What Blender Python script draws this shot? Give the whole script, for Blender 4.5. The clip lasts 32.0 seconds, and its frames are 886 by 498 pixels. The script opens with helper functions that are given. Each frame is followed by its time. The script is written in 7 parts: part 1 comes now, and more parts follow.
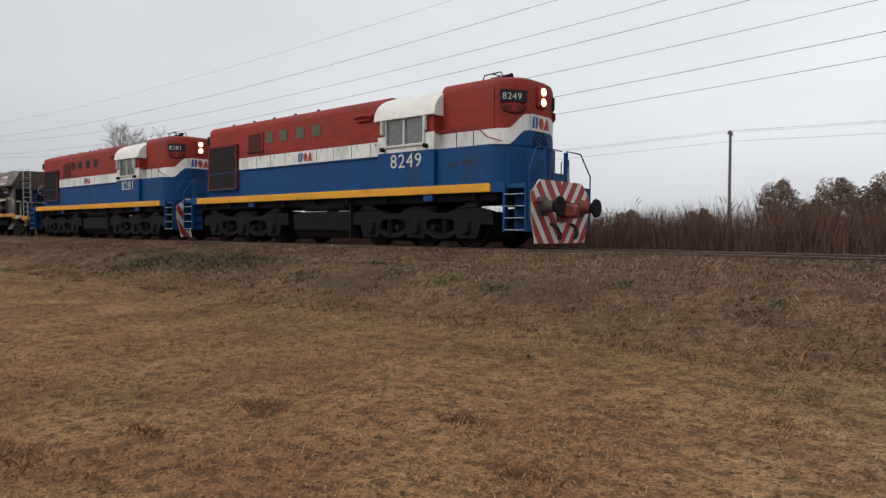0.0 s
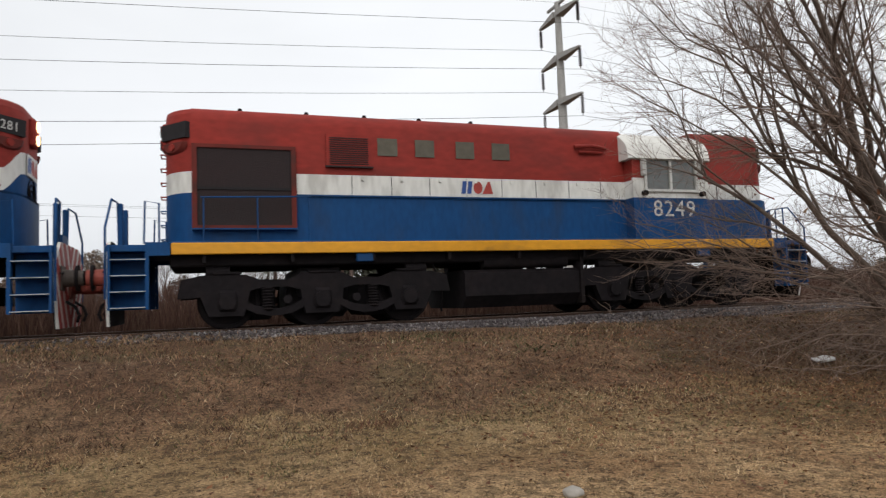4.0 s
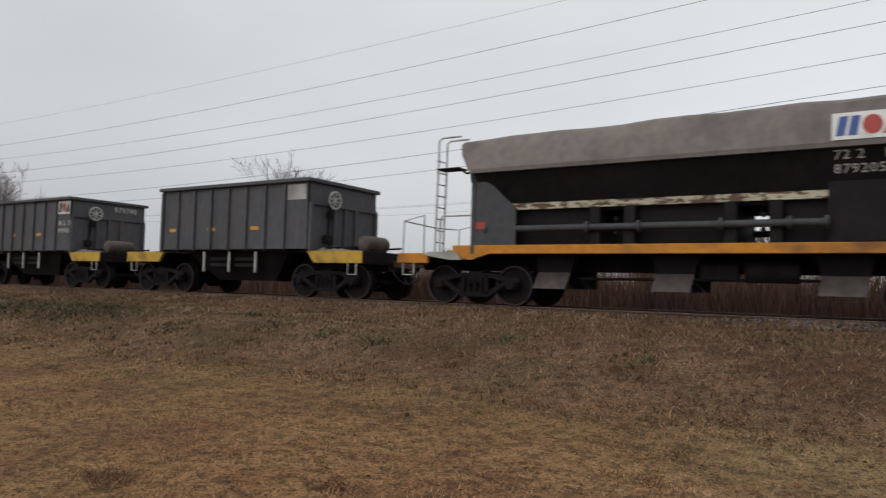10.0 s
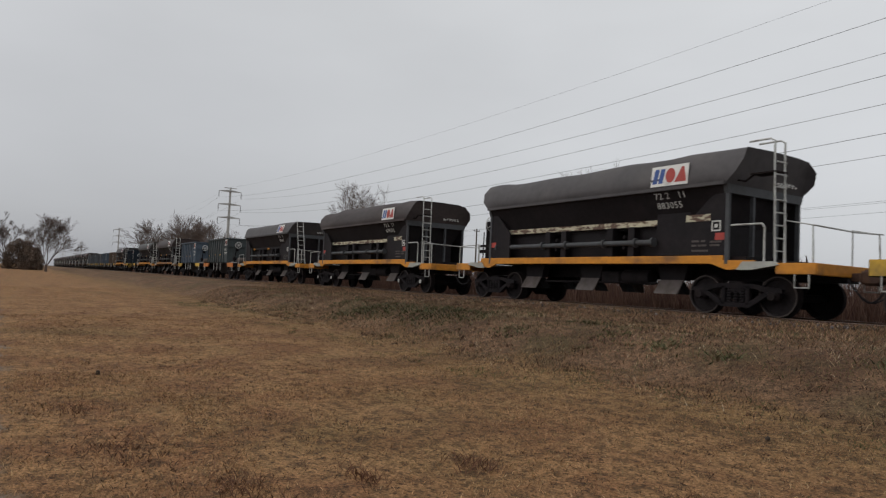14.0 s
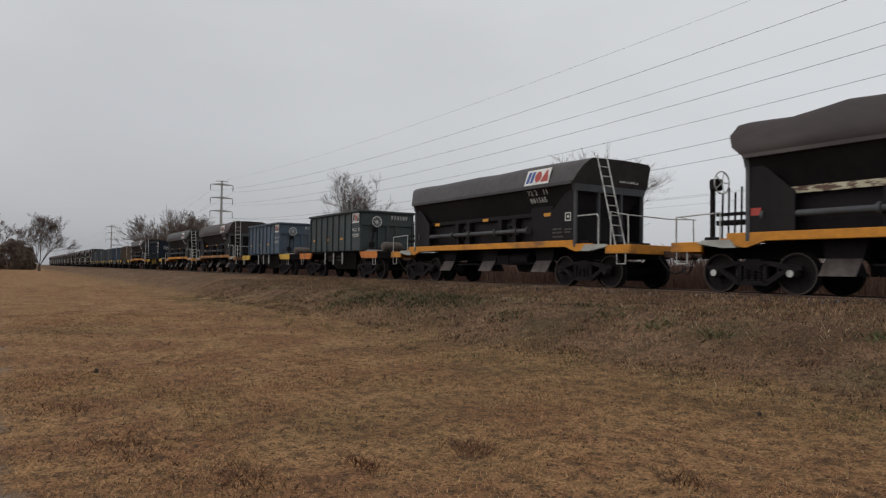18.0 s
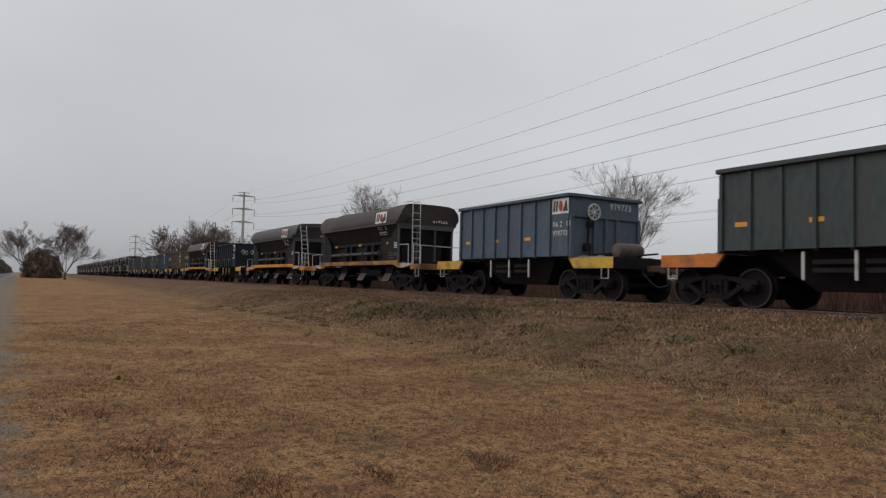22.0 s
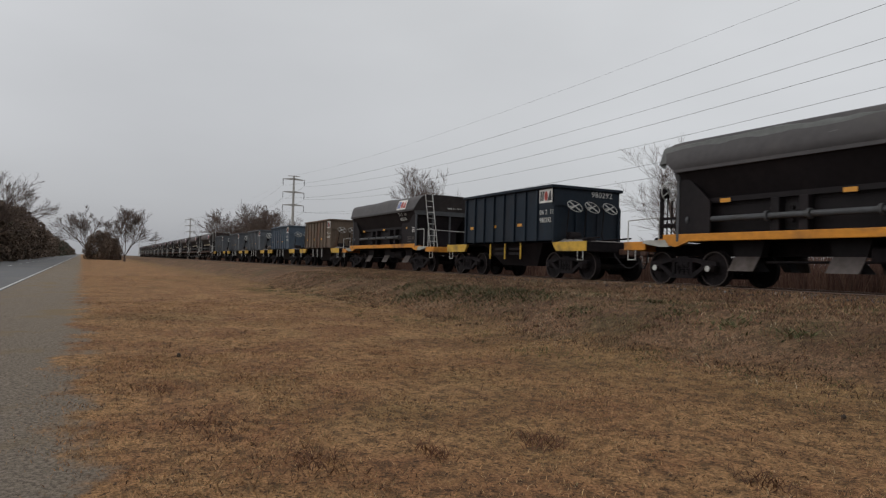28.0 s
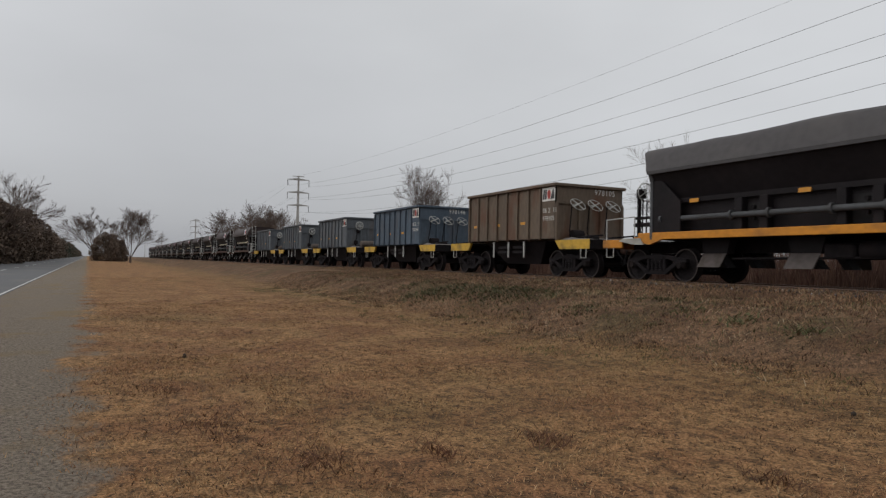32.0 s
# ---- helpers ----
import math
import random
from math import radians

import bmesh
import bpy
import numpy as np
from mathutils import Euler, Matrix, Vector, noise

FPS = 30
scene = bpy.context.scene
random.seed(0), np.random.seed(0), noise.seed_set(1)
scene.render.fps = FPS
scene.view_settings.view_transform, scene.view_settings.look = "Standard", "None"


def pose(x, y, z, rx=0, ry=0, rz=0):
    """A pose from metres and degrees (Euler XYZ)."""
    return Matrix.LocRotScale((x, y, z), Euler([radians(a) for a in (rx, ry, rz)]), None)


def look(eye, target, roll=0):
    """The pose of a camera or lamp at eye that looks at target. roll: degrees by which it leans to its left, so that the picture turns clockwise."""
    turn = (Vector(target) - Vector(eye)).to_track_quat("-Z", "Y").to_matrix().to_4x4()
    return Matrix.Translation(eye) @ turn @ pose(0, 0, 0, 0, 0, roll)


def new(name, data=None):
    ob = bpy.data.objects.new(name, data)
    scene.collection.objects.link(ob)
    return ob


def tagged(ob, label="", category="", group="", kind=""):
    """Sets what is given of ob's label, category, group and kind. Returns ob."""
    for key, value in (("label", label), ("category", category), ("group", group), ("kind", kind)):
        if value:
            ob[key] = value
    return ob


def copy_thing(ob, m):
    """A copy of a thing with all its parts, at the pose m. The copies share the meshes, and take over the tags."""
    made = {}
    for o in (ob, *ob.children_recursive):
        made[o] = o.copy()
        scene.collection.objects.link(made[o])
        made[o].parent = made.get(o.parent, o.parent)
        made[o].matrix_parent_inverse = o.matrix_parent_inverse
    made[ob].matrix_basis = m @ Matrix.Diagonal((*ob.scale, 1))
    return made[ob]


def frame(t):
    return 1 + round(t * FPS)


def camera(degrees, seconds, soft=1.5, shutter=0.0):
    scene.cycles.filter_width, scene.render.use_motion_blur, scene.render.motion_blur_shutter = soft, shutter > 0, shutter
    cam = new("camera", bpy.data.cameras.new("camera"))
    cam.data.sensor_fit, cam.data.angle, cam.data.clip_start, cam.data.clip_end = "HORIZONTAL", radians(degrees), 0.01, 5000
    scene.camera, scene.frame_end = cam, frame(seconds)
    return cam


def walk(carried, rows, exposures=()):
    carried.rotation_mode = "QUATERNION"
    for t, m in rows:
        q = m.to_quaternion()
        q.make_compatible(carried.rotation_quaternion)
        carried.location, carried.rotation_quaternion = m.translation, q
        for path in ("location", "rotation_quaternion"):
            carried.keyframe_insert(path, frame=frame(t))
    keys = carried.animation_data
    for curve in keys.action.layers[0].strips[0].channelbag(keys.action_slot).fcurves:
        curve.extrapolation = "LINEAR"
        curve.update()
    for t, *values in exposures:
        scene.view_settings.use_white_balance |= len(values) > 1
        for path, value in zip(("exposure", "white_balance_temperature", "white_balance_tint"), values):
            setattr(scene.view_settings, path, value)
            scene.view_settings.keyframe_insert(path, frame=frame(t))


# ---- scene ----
cam = camera(65.79, 32.0, soft=1.25, shutter=0.2)
PATH = [
    (0.0, pose(0.451, -0.099, 1.287, 88.58, -0.37, 41.25)),
    (0.5, pose(0.480, -0.080, 1.293, 91.60, 0.54, 34.51)),
    (1.0, pose(0.563, -0.007, 1.317, 92.65, 1.01, 28.03)),
    (1.5, pose(0.679, 0.044, 1.327, 93.39, 1.34, 18.25)),
    (2.0, pose(0.794, 0.083, 1.327, 93.98, 3.34, 7.78)),
    (2.5, pose(0.846, 0.089, 1.306, 94.48, 3.89, -2.17)),
    (4.5, pose(0.869, 0.041, 1.297, 93.34, 1.33, -24.19)),
    (5.0, pose(0.914, 0.056, 1.302, 92.43, 0.84, -28.80)),
    (5.5, pose(0.881, 0.066, 1.310, 93.18, 1.12, -30.08)),
    (6.0, pose(0.880, 0.076, 1.325, 92.99, 0.51, -31.46)),
    (6.5, pose(0.860, 0.083, 1.307, 92.65, 0.41, -26.33)),
    (7.0, pose(0.851, 0.149, 1.337, 92.88, 1.07, -19.95)),
    (7.5, pose(0.820, 0.101, 1.294, 93.86, 0.49, -17.59)),
    (8.0, pose(0.788, 0.097, 1.327, 93.61, 0.34, -12.55)),
    (8.5, pose(0.634, 0.123, 1.333, 93.32, 0.55, -0.40)),
    (9.0, pose(0.520, 0.112, 1.328, 92.39, -0.70, 12.46)),
    (9.5, pose(0.435, 0.075, 1.353, 92.82, -1.61, 22.56)),
    (10.0, pose(0.408, 0.055, 1.321, 92.96, -1.50, 31.80)),
    (10.5, pose(0.385, 0.032, 1.318, 93.28, -2.95, 37.42)),
    (11.0, pose(0.329, 0.004, 1.305, 92.59, -2.94, 42.18)),
    (11.5, pose(0.327, -0.020, 1.296, 92.63, -2.89, 48.20)),
    (12.0, pose(0.311, -0.011, 1.271, 92.46, -3.14, 51.57)),
    (12.5, pose(0.282, -0.031, 1.273, 92.71, -2.26, 54.43)),
    (13.0, pose(0.269, -0.039, 1.281, 92.51, -2.85, 56.58)),
    (13.5, pose(0.249, -0.056, 1.270, 92.64, -2.87, 57.28)),
    (14.0, pose(0.233, -0.045, 1.262, 92.94, -2.75, 58.33)),
    (14.5, pose(0.291, -0.061, 1.267, 92.81, -2.91, 58.40)),
    (16.5, pose(0.286, -0.047, 1.279, 92.55, -1.94, 57.01)),
    (17.0, pose(0.287, -0.060, 1.278, 92.51, -1.34, 57.78)),
    (17.5, pose(0.259, -0.048, 1.269, 92.46, -0.72, 57.77)),
    (18.0, pose(0.294, -0.056, 1.278, 91.82, -0.91, 57.94)),
    (18.5, pose(0.255, -0.040, 1.281, 92.34, -1.38, 58.19)),
    (19.0, pose(0.276, -0.051, 1.271, 92.48, -1.75, 58.70)),
    (19.5, pose(0.269, -0.063, 1.269, 92.54, -1.41, 58.80)),
    (20.0, pose(0.264, -0.055, 1.271, 92.65, -1.63, 58.43)),
    (20.5, pose(0.261, -0.061, 1.265, 92.54, -1.37, 58.92)),
    (21.0, pose(0.216, -0.026, 1.265, 92.69, -1.40, 59.30)),
    (21.5, pose(0.273, -0.069, 1.268, 92.65, -1.37, 59.52)),
    (22.0, pose(0.293, -0.057, 1.263, 92.85, -1.50, 59.55)),
    (22.5, pose(0.286, -0.067, 1.274, 93.02, -1.40, 59.49)),
    (23.0, pose(0.290, -0.069, 1.274, 92.75, -0.97, 60.28)),
    (23.5, pose(0.284, -0.064, 1.267, 92.58, -0.93, 60.48)),
    (24.0, pose(0.283, -0.064, 1.263, 92.63, -1.39, 60.77)),
    (24.5, pose(0.279, -0.069, 1.265, 92.40, -1.66, 61.22)),
    (25.0, pose(0.280, -0.067, 1.267, 92.01, -1.92, 61.14)),
    (25.5, pose(0.289, -0.077, 1.268, 91.74, -1.84, 61.64)),
    (27.5, pose(0.225, -0.081, 1.252, 91.49, -1.99, 62.76)),
    (28.0, pose(0.300, -0.095, 1.251, 91.28, -1.64, 63.48)),
    (28.5, pose(0.304, -0.075, 1.245, 91.37, -1.75, 63.90)),
    (29.0, pose(0.301, -0.095, 1.246, 91.11, -1.80, 63.71)),
    (29.5, pose(0.299, -0.103, 1.250, 91.21, -1.72, 64.17)),
    (30.0, pose(0.297, -0.087, 1.254, 91.08, -1.68, 64.00)),
    (30.5, pose(0.282, -0.087, 1.256, 91.25, -1.45, 64.07)),
    (31.0, pose(0.291, -0.078, 1.254, 91.26, -1.40, 64.36)),
    (31.5, pose(0.290, -0.068, 1.239, 91.25, -1.32, 64.09)),
    (32.0, pose(0.276, -0.085, 1.248, 91.19, -1.22, 63.90)),
]
EXPOSURES = [(0.0, 0.20), (1.0, 0.12), (2.0, 0.08), (2.5, 0.16), (4.5, 0.30), (6.0, 0.38), (7.0, 0.42), (8.0, 0.22), (9.0, 0.10), (10.0, 0.02), (11.0, -0.2), (12.0, -0.16), (13.5, -0.06), (32.0, -0.08)]
walk(cam, PATH, EXPOSURES)
# how far the train has rolled along the track, in metres
ROLLED = [
    (0.0, 4.62), (0.5, 7.59), (1.0, 10.53), (1.5, 13.46), (2.0, 16.38), (2.5, 19.29), (4.5, 31.33), (5.0, 34.34),
    (5.5, 37.38), (6.0, 40.46), (6.5, 43.41), (7.0, 46.42), (7.5, 49.47), (8.0, 52.49), (8.5, 55.41), (9.0, 58.44),
    (9.5, 61.47), (10.0, 64.53), (10.5, 67.57), (11.0, 70.64), (11.5, 73.66), (12.0, 76.63), (12.5, 79.61), (13.0, 82.62),
    (13.5, 85.61), (14.0, 88.62), (14.5, 91.58), (16.5, 103.96), (17.0, 107.05), (17.5, 110.11), (18.0, 113.15), (18.5, 116.22),
    (19.0, 119.20), (19.5, 122.19), (20.0, 125.21), (20.5, 128.23), (21.0, 131.30), (21.5, 134.24), (22.0, 137.22), (22.5, 140.21),
    (23.0, 143.25), (23.5, 146.29), (24.0, 149.33), (24.5, 152.37), (25.0, 155.41), (25.5, 158.46), (27.5, 170.62), (28.0, 173.66),
    (28.5, 176.70), (29.0, 179.75), (29.5, 182.79), (30.0, 185.83), (30.5, 188.87), (31.0, 191.91), (31.5, 194.95), (32.0, 198.00),
]

# ---- light ----
def make_world():
    world = bpy.data.worlds.new("overcast_sky")
    scene.world = world
    world.use_nodes = True
    nt = world.node_tree
    nt.nodes.clear()
    out = nt.nodes.new("ShaderNodeOutputWorld")
    sky = nt.nodes.new("ShaderNodeTexSky")
    sky.sky_type = "NISHITA"
    sky.sun_disc = False
    sky.sun_elevation = radians(42)
    sky.sun_rotation = radians(200)
    sky.dust_density = 4.0
    grey = nt.nodes.new("ShaderNodeHueSaturation")
    grey.inputs["Saturation"].default_value = 0.15
    nt.links.new(sky.outputs[0], grey.inputs["Color"])
    thin = nt.nodes.new("ShaderNodeBackground")
    thin.inputs[1].default_value = 0.05
    nt.links.new(grey.outputs[0], thin.inputs[0])
    # the cloud deck
    tc = nt.nodes.new("ShaderNodeTexCoord")
    sep = nt.nodes.new("ShaderNodeSeparateXYZ")
    nt.links.new(tc.outputs["Generated"], sep.inputs[0])
    ramp = nt.nodes.new("ShaderNodeValToRGB")
    ramp.color_ramp.elements[0].position = 0.0
    ramp.color_ramp.elements[0].color = (0.80, 0.825, 0.87, 1)
    ramp.color_ramp.elements[1].position = 0.55
    ramp.color_ramp.elements[1].color = (1.0, 1.02, 1.04, 1)
    nt.links.new(sep.outputs[2], ramp.inputs[0])
    # thicker cloud down the line, thinner over the other end
    half = nt.nodes.new("ShaderNodeMapRange")
    for i, v in enumerate((-1.0, 1.0, 0.0, 1.0)):
        half.inputs[i + 1].default_value = v
    nt.links.new(sep.outputs[0], half.inputs[0])
    west = nt.nodes.new("ShaderNodeValToRGB")
    els = west.color_ramp.elements
    els[0].position, els[0].color = 0.0, (0.68, 0.68, 0.69, 1)
    els[1].position, els[1].color = 0.85, (1.14, 1.14, 1.14, 1)
    for p, v in ((0.06, 0.80), (0.13, 0.90)):
        els.new(p).color = (v, v, v, 1)
    nt.links.new(half.outputs[0], west.inputs[0])
    thick = nt.nodes.new("ShaderNodeMix")
    thick.data_type = "RGBA"
    thick.blend_type = "MULTIPLY"
    thick.inputs[0].default_value = 1.0
    nt.links.new(ramp.outputs[0], thick.inputs[6])
    nt.links.new(west.outputs[0], thick.inputs[7])
    cloud = nt.nodes.new("ShaderNodeTexNoise")
    cloud.inputs["Scale"].default_value = 2.2
    cloud.inputs["Detail"].default_value = 4.0
    stretch = nt.nodes.new("ShaderNodeMapping")
    stretch.inputs["Scale"].default_value = (1.0, 1.0, 3.0)
    nt.links.new(tc.outputs["Generated"], stretch.inputs[0])
    nt.links.new(stretch.outputs[0], cloud.inputs["Vector"])
    lift = nt.nodes.new("ShaderNodeMapRange")
    lift.inputs[1].default_value = 0.3
    lift.inputs[2].default_value = 0.7
    lift.inputs[3].default_value = 0.93
    lift.inputs[4].default_value = 1.05
    nt.links.new(cloud.outputs[0], lift.inputs[0])
    mul = nt.nodes.new("ShaderNodeMix")
    mul.data_type = "RGBA"
    mul.blend_type = "MULTIPLY"
    mul.inputs[0].default_value = 1.0
    nt.links.new(thick.outputs[2], mul.inputs[6])
    nt.links.new(lift.outputs[0], mul.inputs[7])
    deck = nt.nodes.new("ShaderNodeBackground")
    deck.inputs[1].default_value = 0.61
    nt.links.new(mul.outputs[2], deck.inputs[0])
    add = nt.nodes.new("ShaderNodeAddShader")
    nt.links.new(thin.outputs[0], add.inputs[0])
    nt.links.new(deck.outputs[0], add.inputs[1])
    nt.links.new(add.outputs[0], out.inputs[0])


make_world()
sun = new("sun", bpy.data.lights.new("sun", "SUN"))
sun.data.energy = 0.38
sun.data.angle = radians(35)
sun.data.color = (1.0, 0.97, 0.93)
sun.matrix_world = look((-20, -40, 50), (0, 0, 0))


# ---- materials ----
def mat(name, colour, rough=0.7, metal=0.0, vary=0.25, grain=6.0, blotch=0.7, bump=0.15, dirt=None, dirt_amount=0.0,
        dirt_scale=1.5, random_tint=0.0, stretch=(1, 1, 1), spec=0.4, dirt_edges=(0.5, 0.68)):
    """A surface with fine grain, large blotches and, where it is dirty, stains of a second colour."""
    m = bpy.data.materials.new(name)
    m.use_nodes = True
    nt = m.node_tree
    bsdf = nt.nodes["Principled BSDF"]
    bsdf.inputs["Roughness"].default_value = rough
    bsdf.inputs["Metallic"].default_value = metal
    bsdf.inputs["Specular IOR Level"].default_value = spec
    tc = nt.nodes.new("ShaderNodeTexCoord")
    mp = nt.nodes.new("ShaderNodeMapping")
    mp.inputs["Scale"].default_value = stretch
    nt.links.new(tc.outputs["Object"], mp.inputs[0])

    def tex(scale, detail):
        n = nt.nodes.new("ShaderNodeTexNoise")
        n.inputs["Scale"].default_value = scale
        n.inputs["Detail"].default_value = detail
        nt.links.new(mp.outputs[0], n.inputs["Vector"])
        return n.outputs[0]

    def remap(sock, a, b, c, d):
        n = nt.nodes.new("ShaderNodeMapRange")
        for i, v in enumerate((a, b, c, d)):
            n.inputs[i + 1].default_value = v
        nt.links.new(sock, n.inputs[0])
        return n.outputs[0]

    def blend(kind, fac, a, b):
        n = nt.nodes.new("ShaderNodeMix")
        n.data_type = "RGBA"
        n.blend_type = kind
        for i, v in ((0, fac), (6, a), (7, b)):
            if isinstance(v, (int, float, tuple)):
                n.inputs[i].default_value = v
            else:
                nt.links.new(v, n.inputs[i])
        return n.outputs[2]

    fine, large = tex(grain, 5.0), tex(blotch, 3.0)
    col = blend("MULTIPLY", 1.0, (*colour, 1), remap(fine, 0.25, 0.75, 1 - vary, 1 + vary))
    col = blend("MULTIPLY", 1.0, col, remap(large, 0.3, 0.7, 1 - vary * 0.8, 1 + vary * 0.8))
    if dirt:
        mask = remap(tex(dirt_scale, 6.0), dirt_edges[0], dirt_edges[1], 0.0, dirt_amount)
        col = blend("MIX", mask, col, (*dirt, 1))
    if random_tint:
        info = nt.nodes.new("ShaderNodeObjectInfo")
        col = blend("MULTIPLY", 1.0, col, remap(info.outputs["Random"], 0, 1, 1 - random_tint, 1 + random_tint))
    nt.links.new(col, bsdf.inputs["Base Color"])
    nt.links.new(remap(large, 0.2, 0.8, max(0.02, rough - 0.12), min(1.0, rough + 0.12)), bsdf.inputs["Roughness"])
    if bump:
        b = nt.nodes.new("ShaderNodeBump")
        b.inputs["Strength"].default_value = bump
        b.inputs["Distance"].default_value = 0.02
        nt.links.new(fine, b.inputs["Height"])
        nt.links.new(b.outputs[0], bsdf.inputs["Normal"])
    return m


M_RED = mat("red_paint", (0.225, 0.025, 0.018), 0.65, spec=0.2, vary=0.16, grain=9, blotch=0.6, bump=0.04, dirt=(0.085, 0.024, 0.02), dirt_amount=0.45, dirt_scale=1.1, stretch=(0.5, 1, 1.2))
M_WHITE = mat("white_paint", (0.62, 0.61, 0.57), 0.5, vary=0.1, grain=8, bump=0.04, dirt=(0.28, 0.26, 0.23), dirt_amount=0.5, dirt_scale=2.2, stretch=(1.4, 1, 0.4))
M_BLUE = mat("blue_paint", (0.003, 0.046, 0.145), 0.6, spec=0.2, vary=0.15, grain=9, blotch=0.7, bump=0.04, dirt=(0.02, 0.035, 0.065), dirt_amount=0.5, dirt_scale=1.2, stretch=(1.3, 1, 0.5))
M_YELLOW = mat("yellow_paint", (0.60, 0.27, 0.01), 0.5, vary=0.12, grain=10, bump=0.05, dirt=(0.10, 0.05, 0.02), dirt_amount=0.6, dirt_scale=2.5, stretch=(0.6, 1, 1), dirt_edges=(0.58, 0.72))
M_ORANGE = mat("orange_paint", (0.46, 0.18, 0.012), 0.6, vary=0.18, grain=9, bump=0.06, dirt=(0.10, 0.05, 0.025), dirt_amount=0.7, dirt_scale=2.0, stretch=(0.6, 1, 1), dirt_edges=(0.52, 0.7))
M_GRIME = mat("grimy_steel", (0.0098, 0.0078, 0.0088), 0.8, vary=0.35, grain=8, blotch=1.5, bump=0.25, dirt=(0.017, 0.0125, 0.0125), dirt_amount=0.6, dirt_scale=3, spec=0.14)
M_DARK = mat("dark_interior", (0.0112, 0.0095, 0.0106), 0.85, vary=0.3, bump=0.1)
M_FRAME = mat("dull_red_frame", (0.12, 0.02, 0.015), 0.7, spec=0.2, vary=0.2, bump=0.05, dirt=(0.04, 0.02, 0.016), dirt_amount=0.7, dirt_scale=3)
M_ORANGERED = mat("red_orange_paint", (0.44, 0.135, 0.018), 0.6, vary=0.18, grain=9, bump=0.06, dirt=(0.10, 0.045, 0.025), dirt_amount=0.7, dirt_scale=2.0, dirt_edges=(0.52, 0.7))
M_GRILLE = mat("rusty_mesh", (0.024, 0.0125, 0.0125), 0.8, vary=0.3, grain=40, bump=0.5)
M_GLASS = mat("dusty_glass", (0.10, 0.105, 0.10), 0.15, vary=0.2, bump=0.0, spec=0.6)
M_ALU = mat("window_frame_metal", (0.48, 0.47, 0.44), 0.4, vary=0.1, bump=0.03)
M_WHEEL = mat("worn_wheel_steel", (0.0118, 0.0094, 0.0100), 0.8, 0.0, spec=0.12, vary=0.3, grain=14, bump=0.1, dirt=(0.018, 0.012, 0.010), dirt_amount=0.7)
M_TREAD = mat("polished_tread", (0.045, 0.034, 0.03), 0.6, 0.3, vary=0.15, bump=0.02)
M_COUPLER = mat("rusty_red_coupler", (0.22, 0.045, 0.03), 0.65, vary=0.3, bump=0.15, dirt=(0.09, 0.04, 0.03), dirt_amount=0.8)
M_RUST = mat("rust", (0.055, 0.026, 0.016), 0.85, vary=0.35, grain=12, bump=0.3, dirt=(0.05, 0.03, 0.022), dirt_amount=0.7)
M_HOP = mat("dark_hopper_steel", (0.0108, 0.0086, 0.0098), 0.68, spec=0.16, vary=0.25, grain=7, bump=0.1, dirt=(0.022, 0.0165, 0.0172), dirt_amount=0.5, dirt_scale=1.3, random_tint=0.15)
M_HOPTOP = mat("dusty_hopper_top", (0.148, 0.126, 0.112), 0.8, vary=0.2, grain=5, blotch=0.5, bump=0.12, dirt=(0.07, 0.06, 0.054), dirt_amount=0.6, dirt_scale=0.9, random_tint=0.15)
M_HOPDARK = mat("sooty_hopper_top", (0.043, 0.038, 0.039), 0.65, vary=0.22, grain=5, blotch=0.5, bump=0.12, dirt=(0.072, 0.064, 0.060), dirt_amount=0.5, dirt_scale=0.9, random_tint=0.2)
M_HOPEND = mat("grey_hopper_end", (0.050, 0.052, 0.056), 0.7, vary=0.18, grain=7, bump=0.08, dirt=(0.035, 0.032, 0.03), dirt_amount=0.6, dirt_scale=1.6)
M_STRIP = mat("flaking_cream_strip", (0.42, 0.38, 0.27), 0.7, vary=0.2, grain=10, bump=0.15, dirt=(0.075, 0.034, 0.022), dirt_amount=0.95, dirt_scale=9.0, stretch=(0.5, 1, 1.6), dirt_edges=(0.47, 0.55))
M_PLATE = mat("bare_steel_plate", (0.33, 0.33, 0.30), 0.55, 0.2, vary=0.2, bump=0.08, dirt=(0.12, 0.09, 0.07), dirt_amount=0.6)
M_RAILPIPE = mat("pale_grey_pipe", (0.40, 0.40, 0.38), 0.5, vary=0.15, bump=0.05, dirt=(0.12, 0.10, 0.08), dirt_amount=0.7, dirt_scale=5)
M_REDMARK = mat("red_marker", (0.32, 0.04, 0.03), 0.6, vary=0.15, bump=0.0)
M_AMBER = mat("amber_reflector", (0.55, 0.24, 0.02), 0.4, vary=0.1, bump=0.0)
M_BLUEMARK = mat("blue_lettering", (0.02, 0.06, 0.22), 0.5, vary=0.1, bump=0.0)
M_PANEL = mat("white_sign_panel", (0.60, 0.59, 0.56), 0.55, vary=0.08, bump=0.0, dirt=(0.30, 0.28, 0.25), dirt_amount=0.5, dirt_scale=3.0)
M_LETTER = mat("chalky_lettering", (0.52, 0.51, 0.48), 0.7, vary=0.12, bump=0.0)
M_CHUTE = mat("dull_steel_chute", (0.066, 0.053, 0.049), 0.7, vary=0.25, grain=8, bump=0.1, dirt=(0.04, 0.028, 0.02), dirt_amount=0.7, dirt_scale=3)
M_HOPBROWN = mat("rusty_brown_hopper_top", (0.040, 0.029, 0.028), 0.7, vary=0.22, grain=5, blotch=0.5, bump=0.12, dirt=(0.075, 0.062, 0.057), dirt_amount=0.6, dirt_scale=0.8, stretch=(0.5, 1, 1.6), random_tint=0.2)
